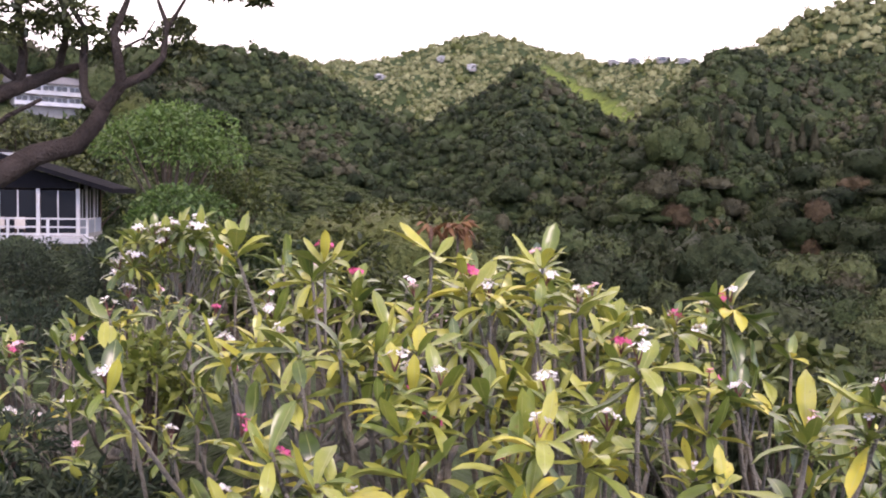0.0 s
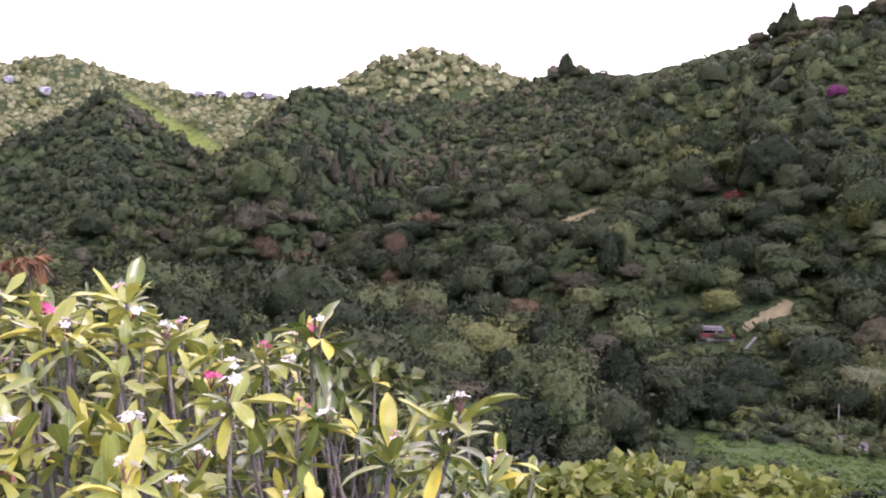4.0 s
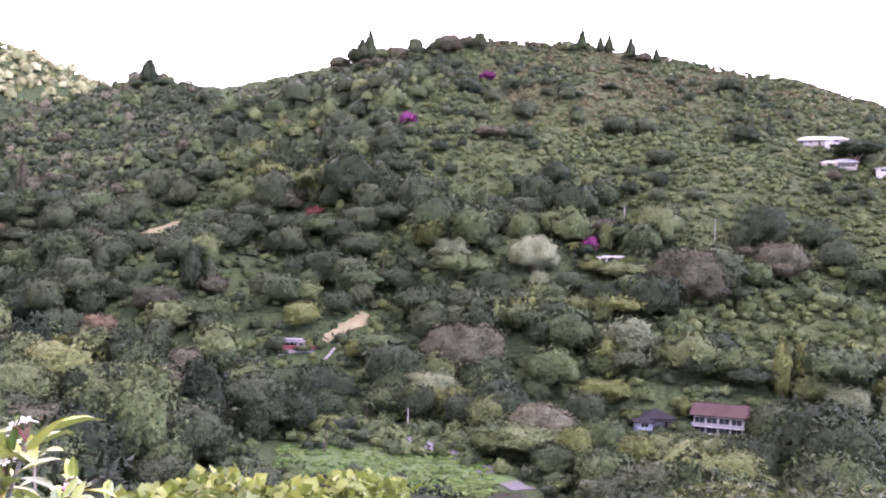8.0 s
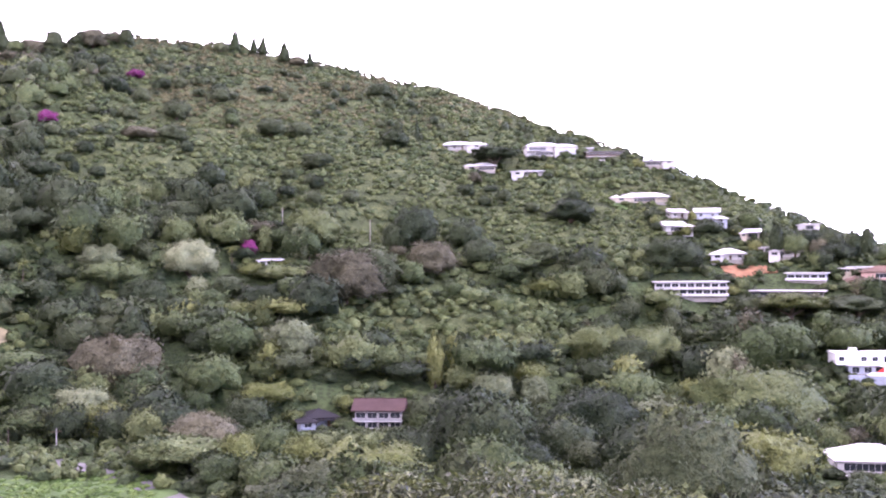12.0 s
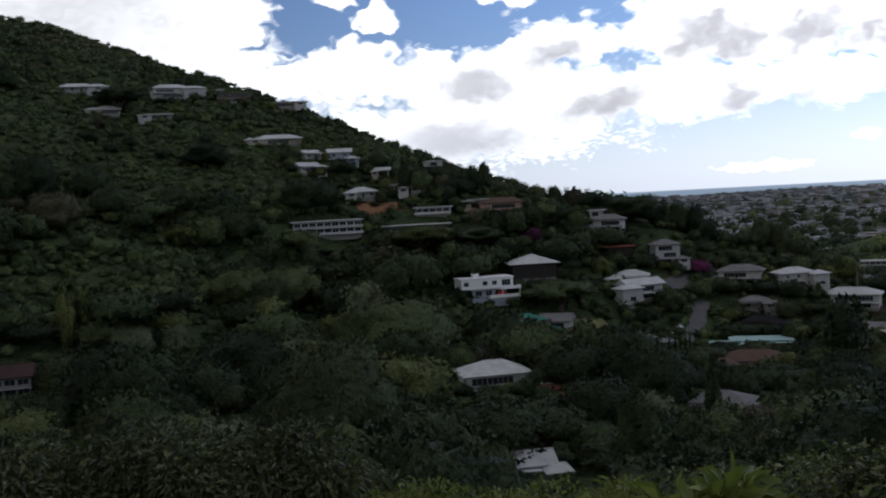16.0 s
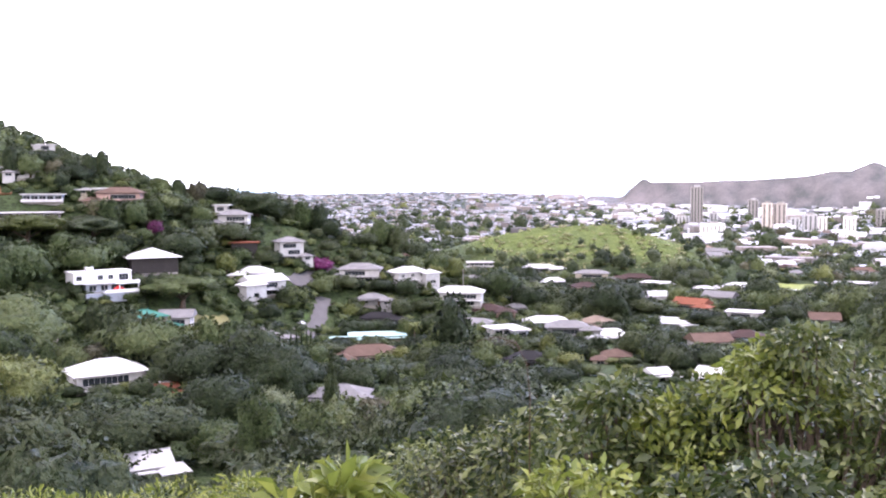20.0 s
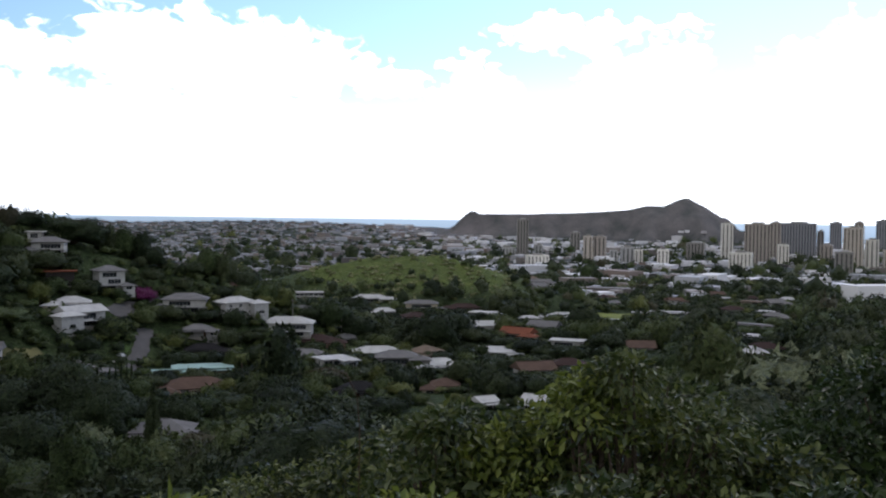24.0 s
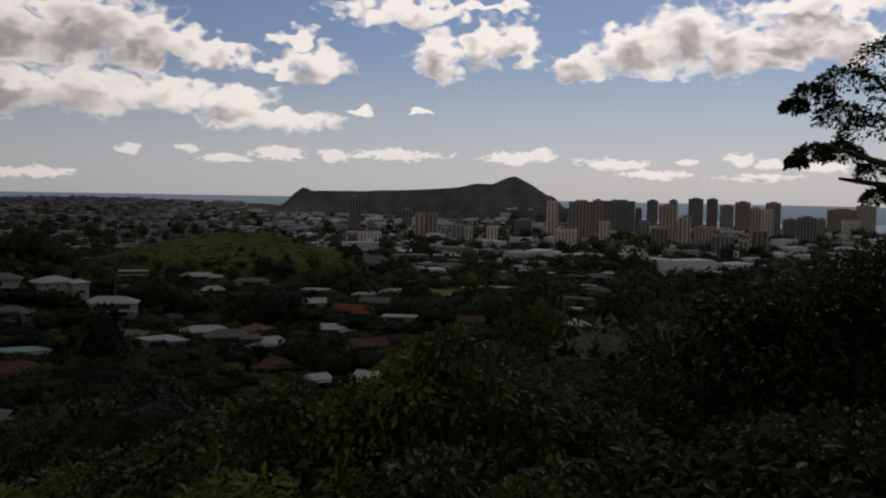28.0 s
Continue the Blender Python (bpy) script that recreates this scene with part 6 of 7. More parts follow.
    bmesh.ops.create_cone(bm, cap_ends=True, segments=10, radius1=2.2, radius2=0.1, depth=1.8, matrix=pose(0, 0, 2.6))
    part("canopy", bm, "red_canvas", ob)


# ---- the city plain ----
def city():
    rng = np.random.default_rng(5)
    n = 5200
    a = rng.uniform(92, 156, n)
    r = np.sqrt(rng.uniform(900 ** 2, 4800 ** 2, n))
    x, y = r * np.sin(np.radians(a)), r * np.cos(np.radians(a))
    z = height(x, y)
    ok = (z > 3) & ~((a > 119) & (a < 141) & (r > 4000)) & ~((a > 111) & (a < 126) & (r < 960))
    verts, faces, tints, count = [], [], [], 0
    cube = np.array([(sx, sy, sz) for sz in (0, 1) for sy in (-1, 1) for sx in (-1, 1)], float)
    quads = np.array([(4, 5, 7, 6), (0, 1, 5, 4), (2, 6, 7, 3), (0, 4, 6, 2), (1, 3, 7, 5)])
    for i in np.nonzero(ok)[0]:
        big = rng.uniform() < 0.12
        w, d, h = rng.uniform(6, 11), rng.uniform(5, 9), rng.uniform(3.5, 7)
        if big and a[i] > 112:
            w, d, h = rng.uniform(14, 34), rng.uniform(9, 18), rng.uniform(6, 16)
        t = rng.uniform(0, 3.14)
        c, s = math.cos(t), math.sin(t)
        v = cube * (w, d, h + 3)
        q = np.stack([v[:, 0] * c - v[:, 1] * s + x[i], v[:, 0] * s + v[:, 1] * c + y[i], v[:, 2] + z[i] - 3], -1)
        # past bearing 119 many roofs get a pale tint, painting sun glare
        verts.append(q), faces.append(quads + count), tints.append(np.full(8, rng.uniform(0.74, 0.86) if a[i] > 119 and rng.uniform() < 0.4 else rng.uniform(0, 1) if a[i] > 116 else rng.uniform(0, 0.66), np.float32))
        count += 8
    me = mesh_from("city_blocks", np.vstack(verts), np.vstack(faces), smooth=False)
    me.attributes.new("tint", "FLOAT", "POINT").data.foreach_set("value", np.concatenate(tints))
    me.materials.append(M["city_roofs"])
    tagged(new("city_blocks", me), "countless low houses and shops on the plain", "buildings", kind="stuff")


def towers():
    tower(134.93, 2505, 44, 24, 39, "concrete", -10)
    tower(136.60, 2368, 26, 20, 89, "tower_pale", 6)
    tower(138.24, 2254, 54, 24, 90, "tower_brown", 1)
    tower(139.20, 2623, 26, 21, 92, "tower_brown", -4)
    tower(140.41, 2725, 86, 24, 90, "tower_dark", -9)
    tower(139.62, 2209, 22, 17, 46, "tower_pale", 7)
    tower(141.54, 2765, 17, 14, 71, "concrete", 2)
    tower(142.31, 3300, 35, 24, 93, "tower_dark", -3)
    tower(143.21, 2150, 37, 24, 84, "tower_tan", -8)
    tower(143.47, 3300, 25, 20, 96, "tower_brown", 8)
    tower(144.13, 2175, 26, 21, 60, "tower_pale", 3)
    tower(144.72, 3300, 47, 24, 100, "tower_dark", -2)
    tower(145.62, 3300, 33, 24, 100, "concrete", -7)
    tower(145.25, 2201, 42, 24, 40, "tower_tan", 9)
    tower(146.41, 3300, 42, 24, 81, "tower_brown", 4)
    tower(147.27, 3300, 47, 24, 93, "tower_brown", -1)
    tower(147.97, 2623, 28, 23, 79, "tower_tan", -6)
    tower(148.58, 2849, 30, 24, 74, "tower_pale", 10)
    tower(148.89, 2864, 39, 24, 92, "tower_brown", 5)
    tower(146.24, 1689, 35, 24, 35, "tower_dark", 0)
    tower(148.25, 1864, 27, 22, 41, "concrete", -5)
    tower(147.41, 1845, 18, 14, 26, "tower_tan", -10)
    tower(149.81, 2685, 36, 24, 51, "concrete", 6)
    tower(150.67, 2368, 42, 24, 64, "tower_dark", 1)
    tower(152.44, 3300, 85, 24, 75, "tower_brown", -4)
    tower(153.65, 3300, 56, 24, 89, "tower_tan", -9)
    tower(152.94, 3067, 49, 24, 43, "tower_pale", 7)
    tower(142.75, 2018, 33, 24, 40, "concrete", 2)
    tower(141.86, 2263, 25, 20, 45, "tower_brown", -3)
    tower(137.38, 2033, 44, 24, 33, "tower_pale", -8)
    tower(151.40, 2765, 21, 17, 52, "tower_brown", 8)
    tower(125.03, 2409, 28, 23, 90, "concrete", 3)
    tower(128.84, 2133, 20, 16, 58, "tower_tan", -2)
    tower(129.53, 2142, 26, 21, 57, "tower_brown", -7)
    tower(131.08, 2125, 27, 22, 36, "paint_white", 9)
    tower(131.72, 2133, 17, 14, 31, "tower_pale", 4)
    tower(133.11, 1990, 22, 18, 36, "tower_pale", -1)
    tower(134.94, 2328, 37, 24, 44, "concrete", -6)
    tower(125.91, 1889, 42, 24, 25, "tower_pale", 10)
    tower(130.31, 2078, 16, 14, 31, "paint_white", 5)
    tower(128.09, 2806, 27, 22, 56, "concrete", 0)
    tower(124.17, 2398, 39, 24, 21, "paint_white", -5)
    tower(126.00, 2528, 18, 14, 26, "paint_white", -10)


def sea():
    bm = bmesh.new()
    bmesh.ops.create_circle(bm, cap_ends=True, segments=96, radius=4960)
    me = bpy.data.meshes.new("sea")
    bm.to_mesh(me), bm.free()
    me.materials.append(M["sea_water"])
    ob = new("sea", me)
    ob.location = (0, 0, 0.0)
    tagged(ob, "blue-grey sea beyond the city", "sea", kind="structure")


hill_houses()
marked_trees()
grounds()
valley_houses()
city()
towers()
sea()

# ---- the near slope: leafy bushes and trees ----
def at(bearing, up, distance):
    """The place on that bearing, that many degrees over or under the eye, at that distance along the ground."""
    return Vector((distance * math.sin(radians(bearing)), distance * math.cos(radians(bearing)), EYE + distance * math.tan(radians(up))))


def leaf_material(name, dark, mid, light, gloss=0.45, through=0.3):
    m = Mat(name)
    p = m.place()
    v = m.calc("ADD", m.calc("MULTIPLY", m.calc("FRACT", m.calc("ADD", m.attribute("tint"), m.random())), 0.7), m.calc("MULTIPLY", m.noise(p, 9.0, 3.0), 0.3))
    colour = m.ramp(v, (0.12, dark), (0.5, mid), (0.9, light))
    m.surface(colour, gloss, normal=m.bump(m.noise(p, 30.0), 0.2, 0.01), spec=0.35, through=through)


leaf_material("leaf_mid", (0.013, 0.026, 0.007), (0.044, 0.064, 0.016), (0.15, 0.17, 0.05))
leaf_material("leaf_fresh", (0.026, 0.058, 0.012), (0.066, 0.125, 0.026), (0.14, 0.215, 0.055))
leaf_material("leaf_rust", (0.10, 0.045, 0.022), (0.20, 0.10, 0.045), (0.30, 0.18, 0.07))
leaf_material("leaf_lime", (0.06, 0.085, 0.014), (0.12, 0.155, 0.026), (0.22, 0.24, 0.05))
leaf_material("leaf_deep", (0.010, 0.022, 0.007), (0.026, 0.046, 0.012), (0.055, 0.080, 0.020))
leaf_material("leaf_olive", (0.019, 0.027, 0.009), (0.048, 0.062, 0.019), (0.115, 0.13, 0.042))
leaf_material("leaf_feather", (0.016, 0.028, 0.016), (0.032, 0.050, 0.026), (0.06, 0.08, 0.042), 0.7)


def leaves_arrays(rng, centres, sizes, count, leaf, slim=0.42, droop=0.35):
    """Folded leaves spread over bulging clumps; returns places, corners and a tint for each leaf."""
    pick = rng.integers(len(centres), size=count)
    d = rng.normal(size=(count, 3))
    d /= np.linalg.norm(d, axis=1)[:, None]
    d[:, 2] = np.where(d[:, 2] < -0.35, -d[:, 2], d[:, 2])
    c = np.asarray(centres)[pick] + d * np.asarray(sizes)[pick] * rng.uniform(0.55, 1.1, count)[:, None] ** 0.6
    out = d + rng.normal(size=(count, 3)) * 0.55 + np.array([0, 0, -droop])
    out /= np.linalg.norm(out, axis=1)[:, None]
    side = np.cross(out, d + rng.normal(size=(count, 3)) * 0.4)
    side /= np.linalg.norm(side, axis=1)[:, None] + 1e-9
    up = np.cross(side, out)
    s = (leaf * np.exp(rng.normal(0, 0.25, count)))[:, None]
    base, tip = c, c + out * s - np.array([0, 0, 0.12]) * s
    mid = c + out * s * 0.5
    left, right = mid + side * s * slim * 0.5 + up * s * 0.10, mid - side * s * slim * 0.5 + up * s * 0.10
    verts = np.stack([base, left, tip, right], 1).reshape(-1, 3)
    k = np.arange(count)[:, None] * 4
    faces = np.concatenate([k + np.array([[0, 2, 1]]), k + np.array([[0, 3, 2]])])
    tint = np.repeat(np.clip(rng.normal(0.5, 0.22, count), 0, 0.99), 4).astype(np.float32)
    return verts, faces, tint


def leaf_mass(name, parent, arrays, material):
    verts, faces, tint = arrays
    me = mesh_from(name, verts, faces)
    me.attributes.new("tint", "FLOAT", "POINT").data.foreach_set("value", tint)
    me.materials.append(M[material])
    ob = new(name, me)
    ob.parent = parent
    return tagged(ob, kind="stuff")


def bush(bearing, top, distance, w, tall, leaf, count, material, label, slim=0.42, droop=0.35, clumps=9, seed=0, name="bush", stem=0.06, lump=1.0):
    """A leafy bush or small tree whose top is seen at that angle: stems from the ground and a crown of leaves."""
    rng = np.random.default_rng(int(bearing * 10) + seed + 700)
    label = label if len(label.split()) > 3 else label + " beside the house"
    head = at(bearing, top, distance)
    g = ground_at(bearing, distance)
    ob = thing(name, Matrix.Translation(g), label, "bush" if name == "bush" else "tree", "bushes on the near slope")
    rise = head.z - g.z
    centres, sizes = [], []
    for k in range(clumps):
        a, q = rng.uniform(0, 6.283), math.sqrt(rng.uniform(0.02, 1))
        r = w * rng.uniform(0.16, 0.26) * lump
        z = rise - r * 0.8 - (q ** 1.6) * tall * 0.7 * rng.uniform(0.4, 1.0)
        centres.append((q * w * 0.42 * math.cos(a), q * w * 0.42 * math.sin(a), max(z, 0.3)))
        sizes.append((r, r, r * 0.8))
    bm = bmesh.new()
    for c, s in zip(centres, sizes):
        q = 0.03 if name != "bush" else 0.12
        taper(bm, [(c[0] * q, c[1] * q, -0.3), (c[0] * (q if name != "bush" else 0.45), c[1] * (q if name != "bush" else 0.45), c[2] * 0.45), (c[0], c[1], c[2] + s[2] * 0.5)], [stem, stem * 0.6, stem * 0.15], 5)
    tagged(part("stem", bm, "bark", ob), kind="stuff")
    leaf_mass("leaves", ob, leaves_arrays(rng, centres, sizes, count, leaf, slim, droop), material)
    return ob


def near_slope():
    glossy = "glossy light green bush with rounded leaves on the slope"
    for b, top, d, w in ((30.0, -12.4, 13, 2.6), (33.5, -12.6, 13.5, 2.8), (36.8, -11.6, 14, 3.0), (40.5, -12.2, 15, 3.0), (44.0, -12.0, 16, 3.2), (48.5, -14.2, 14, 2.6), (54, -14.8, 14, 2.4)):
        bush(b, top, d, w, 2.2, 0.20, 1500, "leaf_lime", glossy, slim=0.7)
    willow = "dense green tree with drooping narrow leaves on the slope"
    for b, top, d, w in ((65.5, -11.4, 30, 6.0), (70.8, -11.1, 30, 6.2), (74.8, -12.2, 29, 5.0), (78.8, -12.2, 29, 5.5), (82.2, -13.9, 28, 4.5)):
        bush(b, top, d, w, 5.5, 0.24, 8000, "leaf_olive", willow, slim=0.34, droop=0.7, clumps=22)
    soft = "soft yellow-green feathery bush on the slope"
    for b, top, d, w in ((86.5, -16.4, 22, 4.5), (90.5, -16.7, 22, 4.5), (94.5, -16.2, 22, 4.6), (98.5, -16.6, 21, 4.2)):
        bush(b, top, d, w, 3.0, 0.16, 3200, "leaf_lime", soft, slim=0.3, droop=0.1, clumps=14)
    leafy = "leafy green bush in half shade on the slope"
    for b, top, d, w, mat in ((101.5, -15.2, 24, 5, "leaf_olive"), (104.5, -15.6, 20, 4, "leaf_mid"), (108.0, -14.6, 22, 5, "leaf_mid"), (111.5, -14.0, 18, 4.2, "leaf_mid"), (115.0, -13.0, 18, 4.0, "leaf_olive"),
                              (117.8, -12.2, 15, 3.2, "leaf_mid"), (121.0, -10.7, 13, 2.6, "leaf_mid"), (124.0, -11.6, 13, 2.6, "leaf_lime"), (126.6, -10.6, 13, 2.6, "leaf_mid"),
                              (129.3, -8.4, 12, 2.4, "leaf_lime"), (132.2, -7.0, 12, 2.6, "leaf_mid"), (134.8, -10.4, 13, 2.8, "leaf_mid"), (138.5, -10.6, 13, 2.8, "leaf_mid"), (119, -15.5, 9, 2.2, "leaf_lime"),
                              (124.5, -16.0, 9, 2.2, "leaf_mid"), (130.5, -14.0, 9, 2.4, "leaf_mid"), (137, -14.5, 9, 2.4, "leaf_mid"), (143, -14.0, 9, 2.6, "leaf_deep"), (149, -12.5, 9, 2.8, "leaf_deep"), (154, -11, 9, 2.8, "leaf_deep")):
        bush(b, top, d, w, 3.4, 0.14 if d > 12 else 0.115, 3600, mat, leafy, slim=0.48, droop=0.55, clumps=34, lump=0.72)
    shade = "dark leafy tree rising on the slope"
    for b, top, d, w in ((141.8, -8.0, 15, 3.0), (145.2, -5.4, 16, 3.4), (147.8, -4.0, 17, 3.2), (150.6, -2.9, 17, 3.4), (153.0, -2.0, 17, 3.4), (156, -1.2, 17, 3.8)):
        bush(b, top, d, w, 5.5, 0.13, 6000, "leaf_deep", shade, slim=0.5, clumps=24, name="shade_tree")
    # bright fern-like plant
    bush(104.0, -16.3, 8, 1.1, 0.8, 0.24, 500, "leaf_lime", "bright green fern-leaved shrub", slim=0.35, droop=0.5, clumps=6)
    # overhanging tree at the end of the view
    g = ground_at(161, 14)
    ob = thing("overhanging_tree", Matrix.Translation(g), "dark small-leaved tree overhanging the view of the city", "tree")
    start = at(160, -2, 14) - g
    bm = bmesh.new()
    limbs = ((155.5, 4.2, 14.2), (152.2, 1.2, 13.6), (153.5, 6.8, 14.0), (151.5, 3.0, 13.5), (157, 8.5, 14.5))
    taper(bm, [(0, 0, -0.4), (start.x * 0.5, start.y * 0.5, start.z * 0.5), start], [0.26, 0.2, 0.16], 8)
    centres, sizes = [], []
    for b, e, d in limbs:
        tip = at(b, e, d) - g
        taper(bm, [start, (start + tip) / 2 + Vector((0, 0, 0.25)), tip], [0.1, 0.06, 0.02], 6)
    part("trunk", bm, "bark", ob)
    rng = np.random.default_rng(12)
    for b, e, s in ((154.6, 7.4, 0.45), (152.4, 6.2, 0.36), (150.8, 5.6, 0.26), (149.8, 5.0, 0.17), (152.2, 4.4, 0.34), (150.9, 2.4, 0.24), (152.2, 2.4, 0.28), (153.8, 3.6, 0.42), (154.2, 1.4, 0.28), (156, 5.5, 0.6), (157, 8, 0.6), (154.4, 0.1, 0.22), (150.0, 2.0, 0.12)):
        centres.append(tuple(at(b, e, 13.8) - g)), sizes.append((s, s, s * 0.62))
    leaf_mass("leaves", ob, leaves_arrays(rng, centres, sizes, 9000, 0.06, 0.5, 0.3), "leaf_deep")
    # a dry hooked stalk against the roofs
    g = ground_at(115.5, 11)
    ob = thing("dry_stalk", Matrix.Translation(g), "thin pale dry hooked flower stalk", "plant")
    pts = [Vector((0, 0, 0))] + [at(b, e, 11) - g for b, e in ((115.6, -12.5), (115.4, -10.6), (114.8, -9.4), (113.6, -9.0), (112.4, -9.3))]
    part("stalk", taper(bmesh.new(), pts, [0.007, 0.006, 0.005, 0.005, 0.004, 0.003], 5), "timber_brown", ob)


# ---- frangipani in the foreground ----
def frangipani_leaf_material():
    m = Mat("frangipani_leaf")
    p = m.place()
    age = m.calc("FRACT", m.calc("ADD", m.attribute("tint"), m.random()))
    blot = m.noise(p, 14.0, 4.0, 0.6)
    v = m.calc("ADD", m.calc("MULTIPLY", age, 0.86), m.calc("MULTIPLY", m.calc("SUBTRACT", blot, 0.5), 0.35))
    colour = m.ramp(v, (0.05, (0.045, 0.080, 0.015)), (0.34, (0.15, 0.20, 0.036)), (0.60, (0.32, 0.335, 0.06)), (0.84, (0.48, 0.44, 0.065)), (0.96, (0.64, 0.42, 0.02)))
    rib = m.ramp(m.attribute("across"), (0.0, (1, 1, 1)), (0.10, (0, 0, 0)))
    colour = m.mix(m.calc("MULTIPLY", rib, 0.55), colour, (0.42, 0.42, 0.18))
    spot = m.ramp(m.noise(p, 40.0, 2.0), (0.66, (0, 0, 0)), (0.74, (1, 1, 1)))
    colour = m.mix(m.calc("MULTIPLY", spot, 0.5), colour, (0.16, 0.08, 0.03))
    m.surface(colour, 0.30, normal=m.bump(m.noise(p, 60.0), 0.2, 0.004), spec=0.6, through=0.22)


frangipani_leaf_material()
plain("frangipani_bark", (0.165, 0.150, 0.118), 0.85, scale=6.0, dirt=0.5, bump=0.6)
plain("stalk_red", (0.13, 0.045, 0.04), 0.6, scale=8)


def petal_material(name, edge, heart):
    m = Mat(name)
    m.surface(m.ramp(m.attribute("across"), (0.0, heart), (0.35, edge), (1.0, edge)), 0.5, spec=0.3, through=0.35)


petal_material("petal_white", (0.86, 0.82, 0.80), (0.75, 0.5, 0.10))
petal_material("petal_pink", (0.62, 0.10, 0.24), (0.6, 0.25, 0.10))
petal_material("petal_blush", (0.80, 0.52, 0.58), (0.7, 0.4, 0.12))


def leaf_shape(bend, fold, length=1.0, wide=0.29):
    """One blade, widest past the middle, its base at the origin and its length along x."""
    n = 6
    verts, across, faces = [], [], []
    for k in range(n + 1):
        t = k / n
        half = wide * 0.5 * math.sin(math.pi * min(1.0, 0.03 + t ** 1.6 * 0.965)) ** 0.75 + 0.004
        ang = bend * t
        x, z = t * math.cos(ang * 0.6), -t * math.sin(ang) * 0.6
        for s in (-1, 0, 1):
            verts.append((x * length, s * half, z * length + abs(s) * half * fold + 0.02 * math.sin(9 * t + s)))
            across.append(abs(s))
    for k in range(n):
        for s in range(2):
            i = k * 3 + s
            faces.append((i, i + 3, i + 4, i + 1))
    return np.array(verts), np.array(faces), np.array(across, np.float32)


LEAVES = [leaf_shape(b, f) for b, f in ((0.4, 0.3), (0.9, 0.4), (1.5, 0.25), (-0.5, 0.45), (0.7, 0.65))]


def flower_bm():
    """One five-petalled flower, its petals joined at the heart."""
    bm = bmesh.new()
    layer = bm.verts.layers.float.new("across")
    heart = bm.verts.new((0, 0, 0))
    heart[layer] = 0.0
    for q in range(5):
        c = q * 2 * math.pi / 5
        u, v = Vector((math.cos(c), math.sin(c), 0)), Vector((-math.sin(c), math.cos(c), 0))
        vs = [heart]
        for co, f in ((u * 0.020 + v * 0.013 + Vector((0, 0, 0.008)), 0.5), (u * 0.040 + v * 0.008 + Vector((0, 0, 0.012)), 1.0), (u * 0.036 - v * 0.012 + Vector((0, 0, 0.006)), 1.0), (u * 0.018 - v * 0.010 + Vector((0, 0, 0.003)), 0.5)):
            w = bm.verts.new(co)
            w[layer] = f
            vs.append(w)
        bm.faces.new(vs)
    return bm


def stalks_bm(heads):
    bm = bmesh.new()
    for head in heads:
        taper(bm, [(0, 0, -0.02), head * 0.6, head], [0.006, 0.004, 0.003], 4)
    return bm


def add_flowers(parent, place, seed, material, scale=1.0):
    """A loose head of flowers on reddish stalks."""
    rng = random.Random(seed % 4)
    heads = []
    for k in range(rng.randint(3, 6)):
        a, lean = rng.uniform(0, 6.283), rng.uniform(0.2, 0.95)
        heads.append((Vector((math.cos(a) * lean * 0.075, math.sin(a) * lean * 0.075, 0.05 + 0.05 * (1 - lean) + rng.uniform(0, 0.03))), a, lean))
    words = {"petal_white": "white", "petal_pink": "deep pink", "petal_blush": "pale pink"}
    m = Matrix.Translation(place) @ pose(0, 0, 0, (seed * 7) % 25 - 12, (seed * 11) % 25 - 12, seed * 77) @ Matrix.Scale(scale, 4)
    head = part("flower_head", shared(("flower_stalk", seed % 4), lambda: stalks_bm([h for h, _, _ in heads]), "stalk_red"), "", parent, "reddish flower stalks", at=m)
    for h, a, lean in heads:
        out = Vector((math.cos(a) * lean, math.sin(a) * lean, 0.9)).normalized()
        part("flower", shared(("flower", material), flower_bm, material), "", head, f"{words[material]} five-petalled flower",
             at=Matrix.Translation(h) @ out.to_track_quat("Z", "Y").to_matrix().to_4x4())


PROFILE = ((-26, -7.0), (-20, -6.4), (-15, -5.2), (-12, -4.2), (-7, -3.6), (-3, -4.2), (1, -3.8), (6, -3.4), (9, -5.2), (12, -6.2), (16, -5.6), (19, -8.0), (22, -9.6), (26, -11.4), (30, -14.6))


def canopy(bearing):
    for (a0, e0), (a1, e1) in zip(PROFILE, PROFILE[1:]):
        if bearing <= a1:
            return e0 + (e1 - e0) * (bearing - a0) / (a1 - a0)
    return -15.0


LEAF_PARTS = [0]


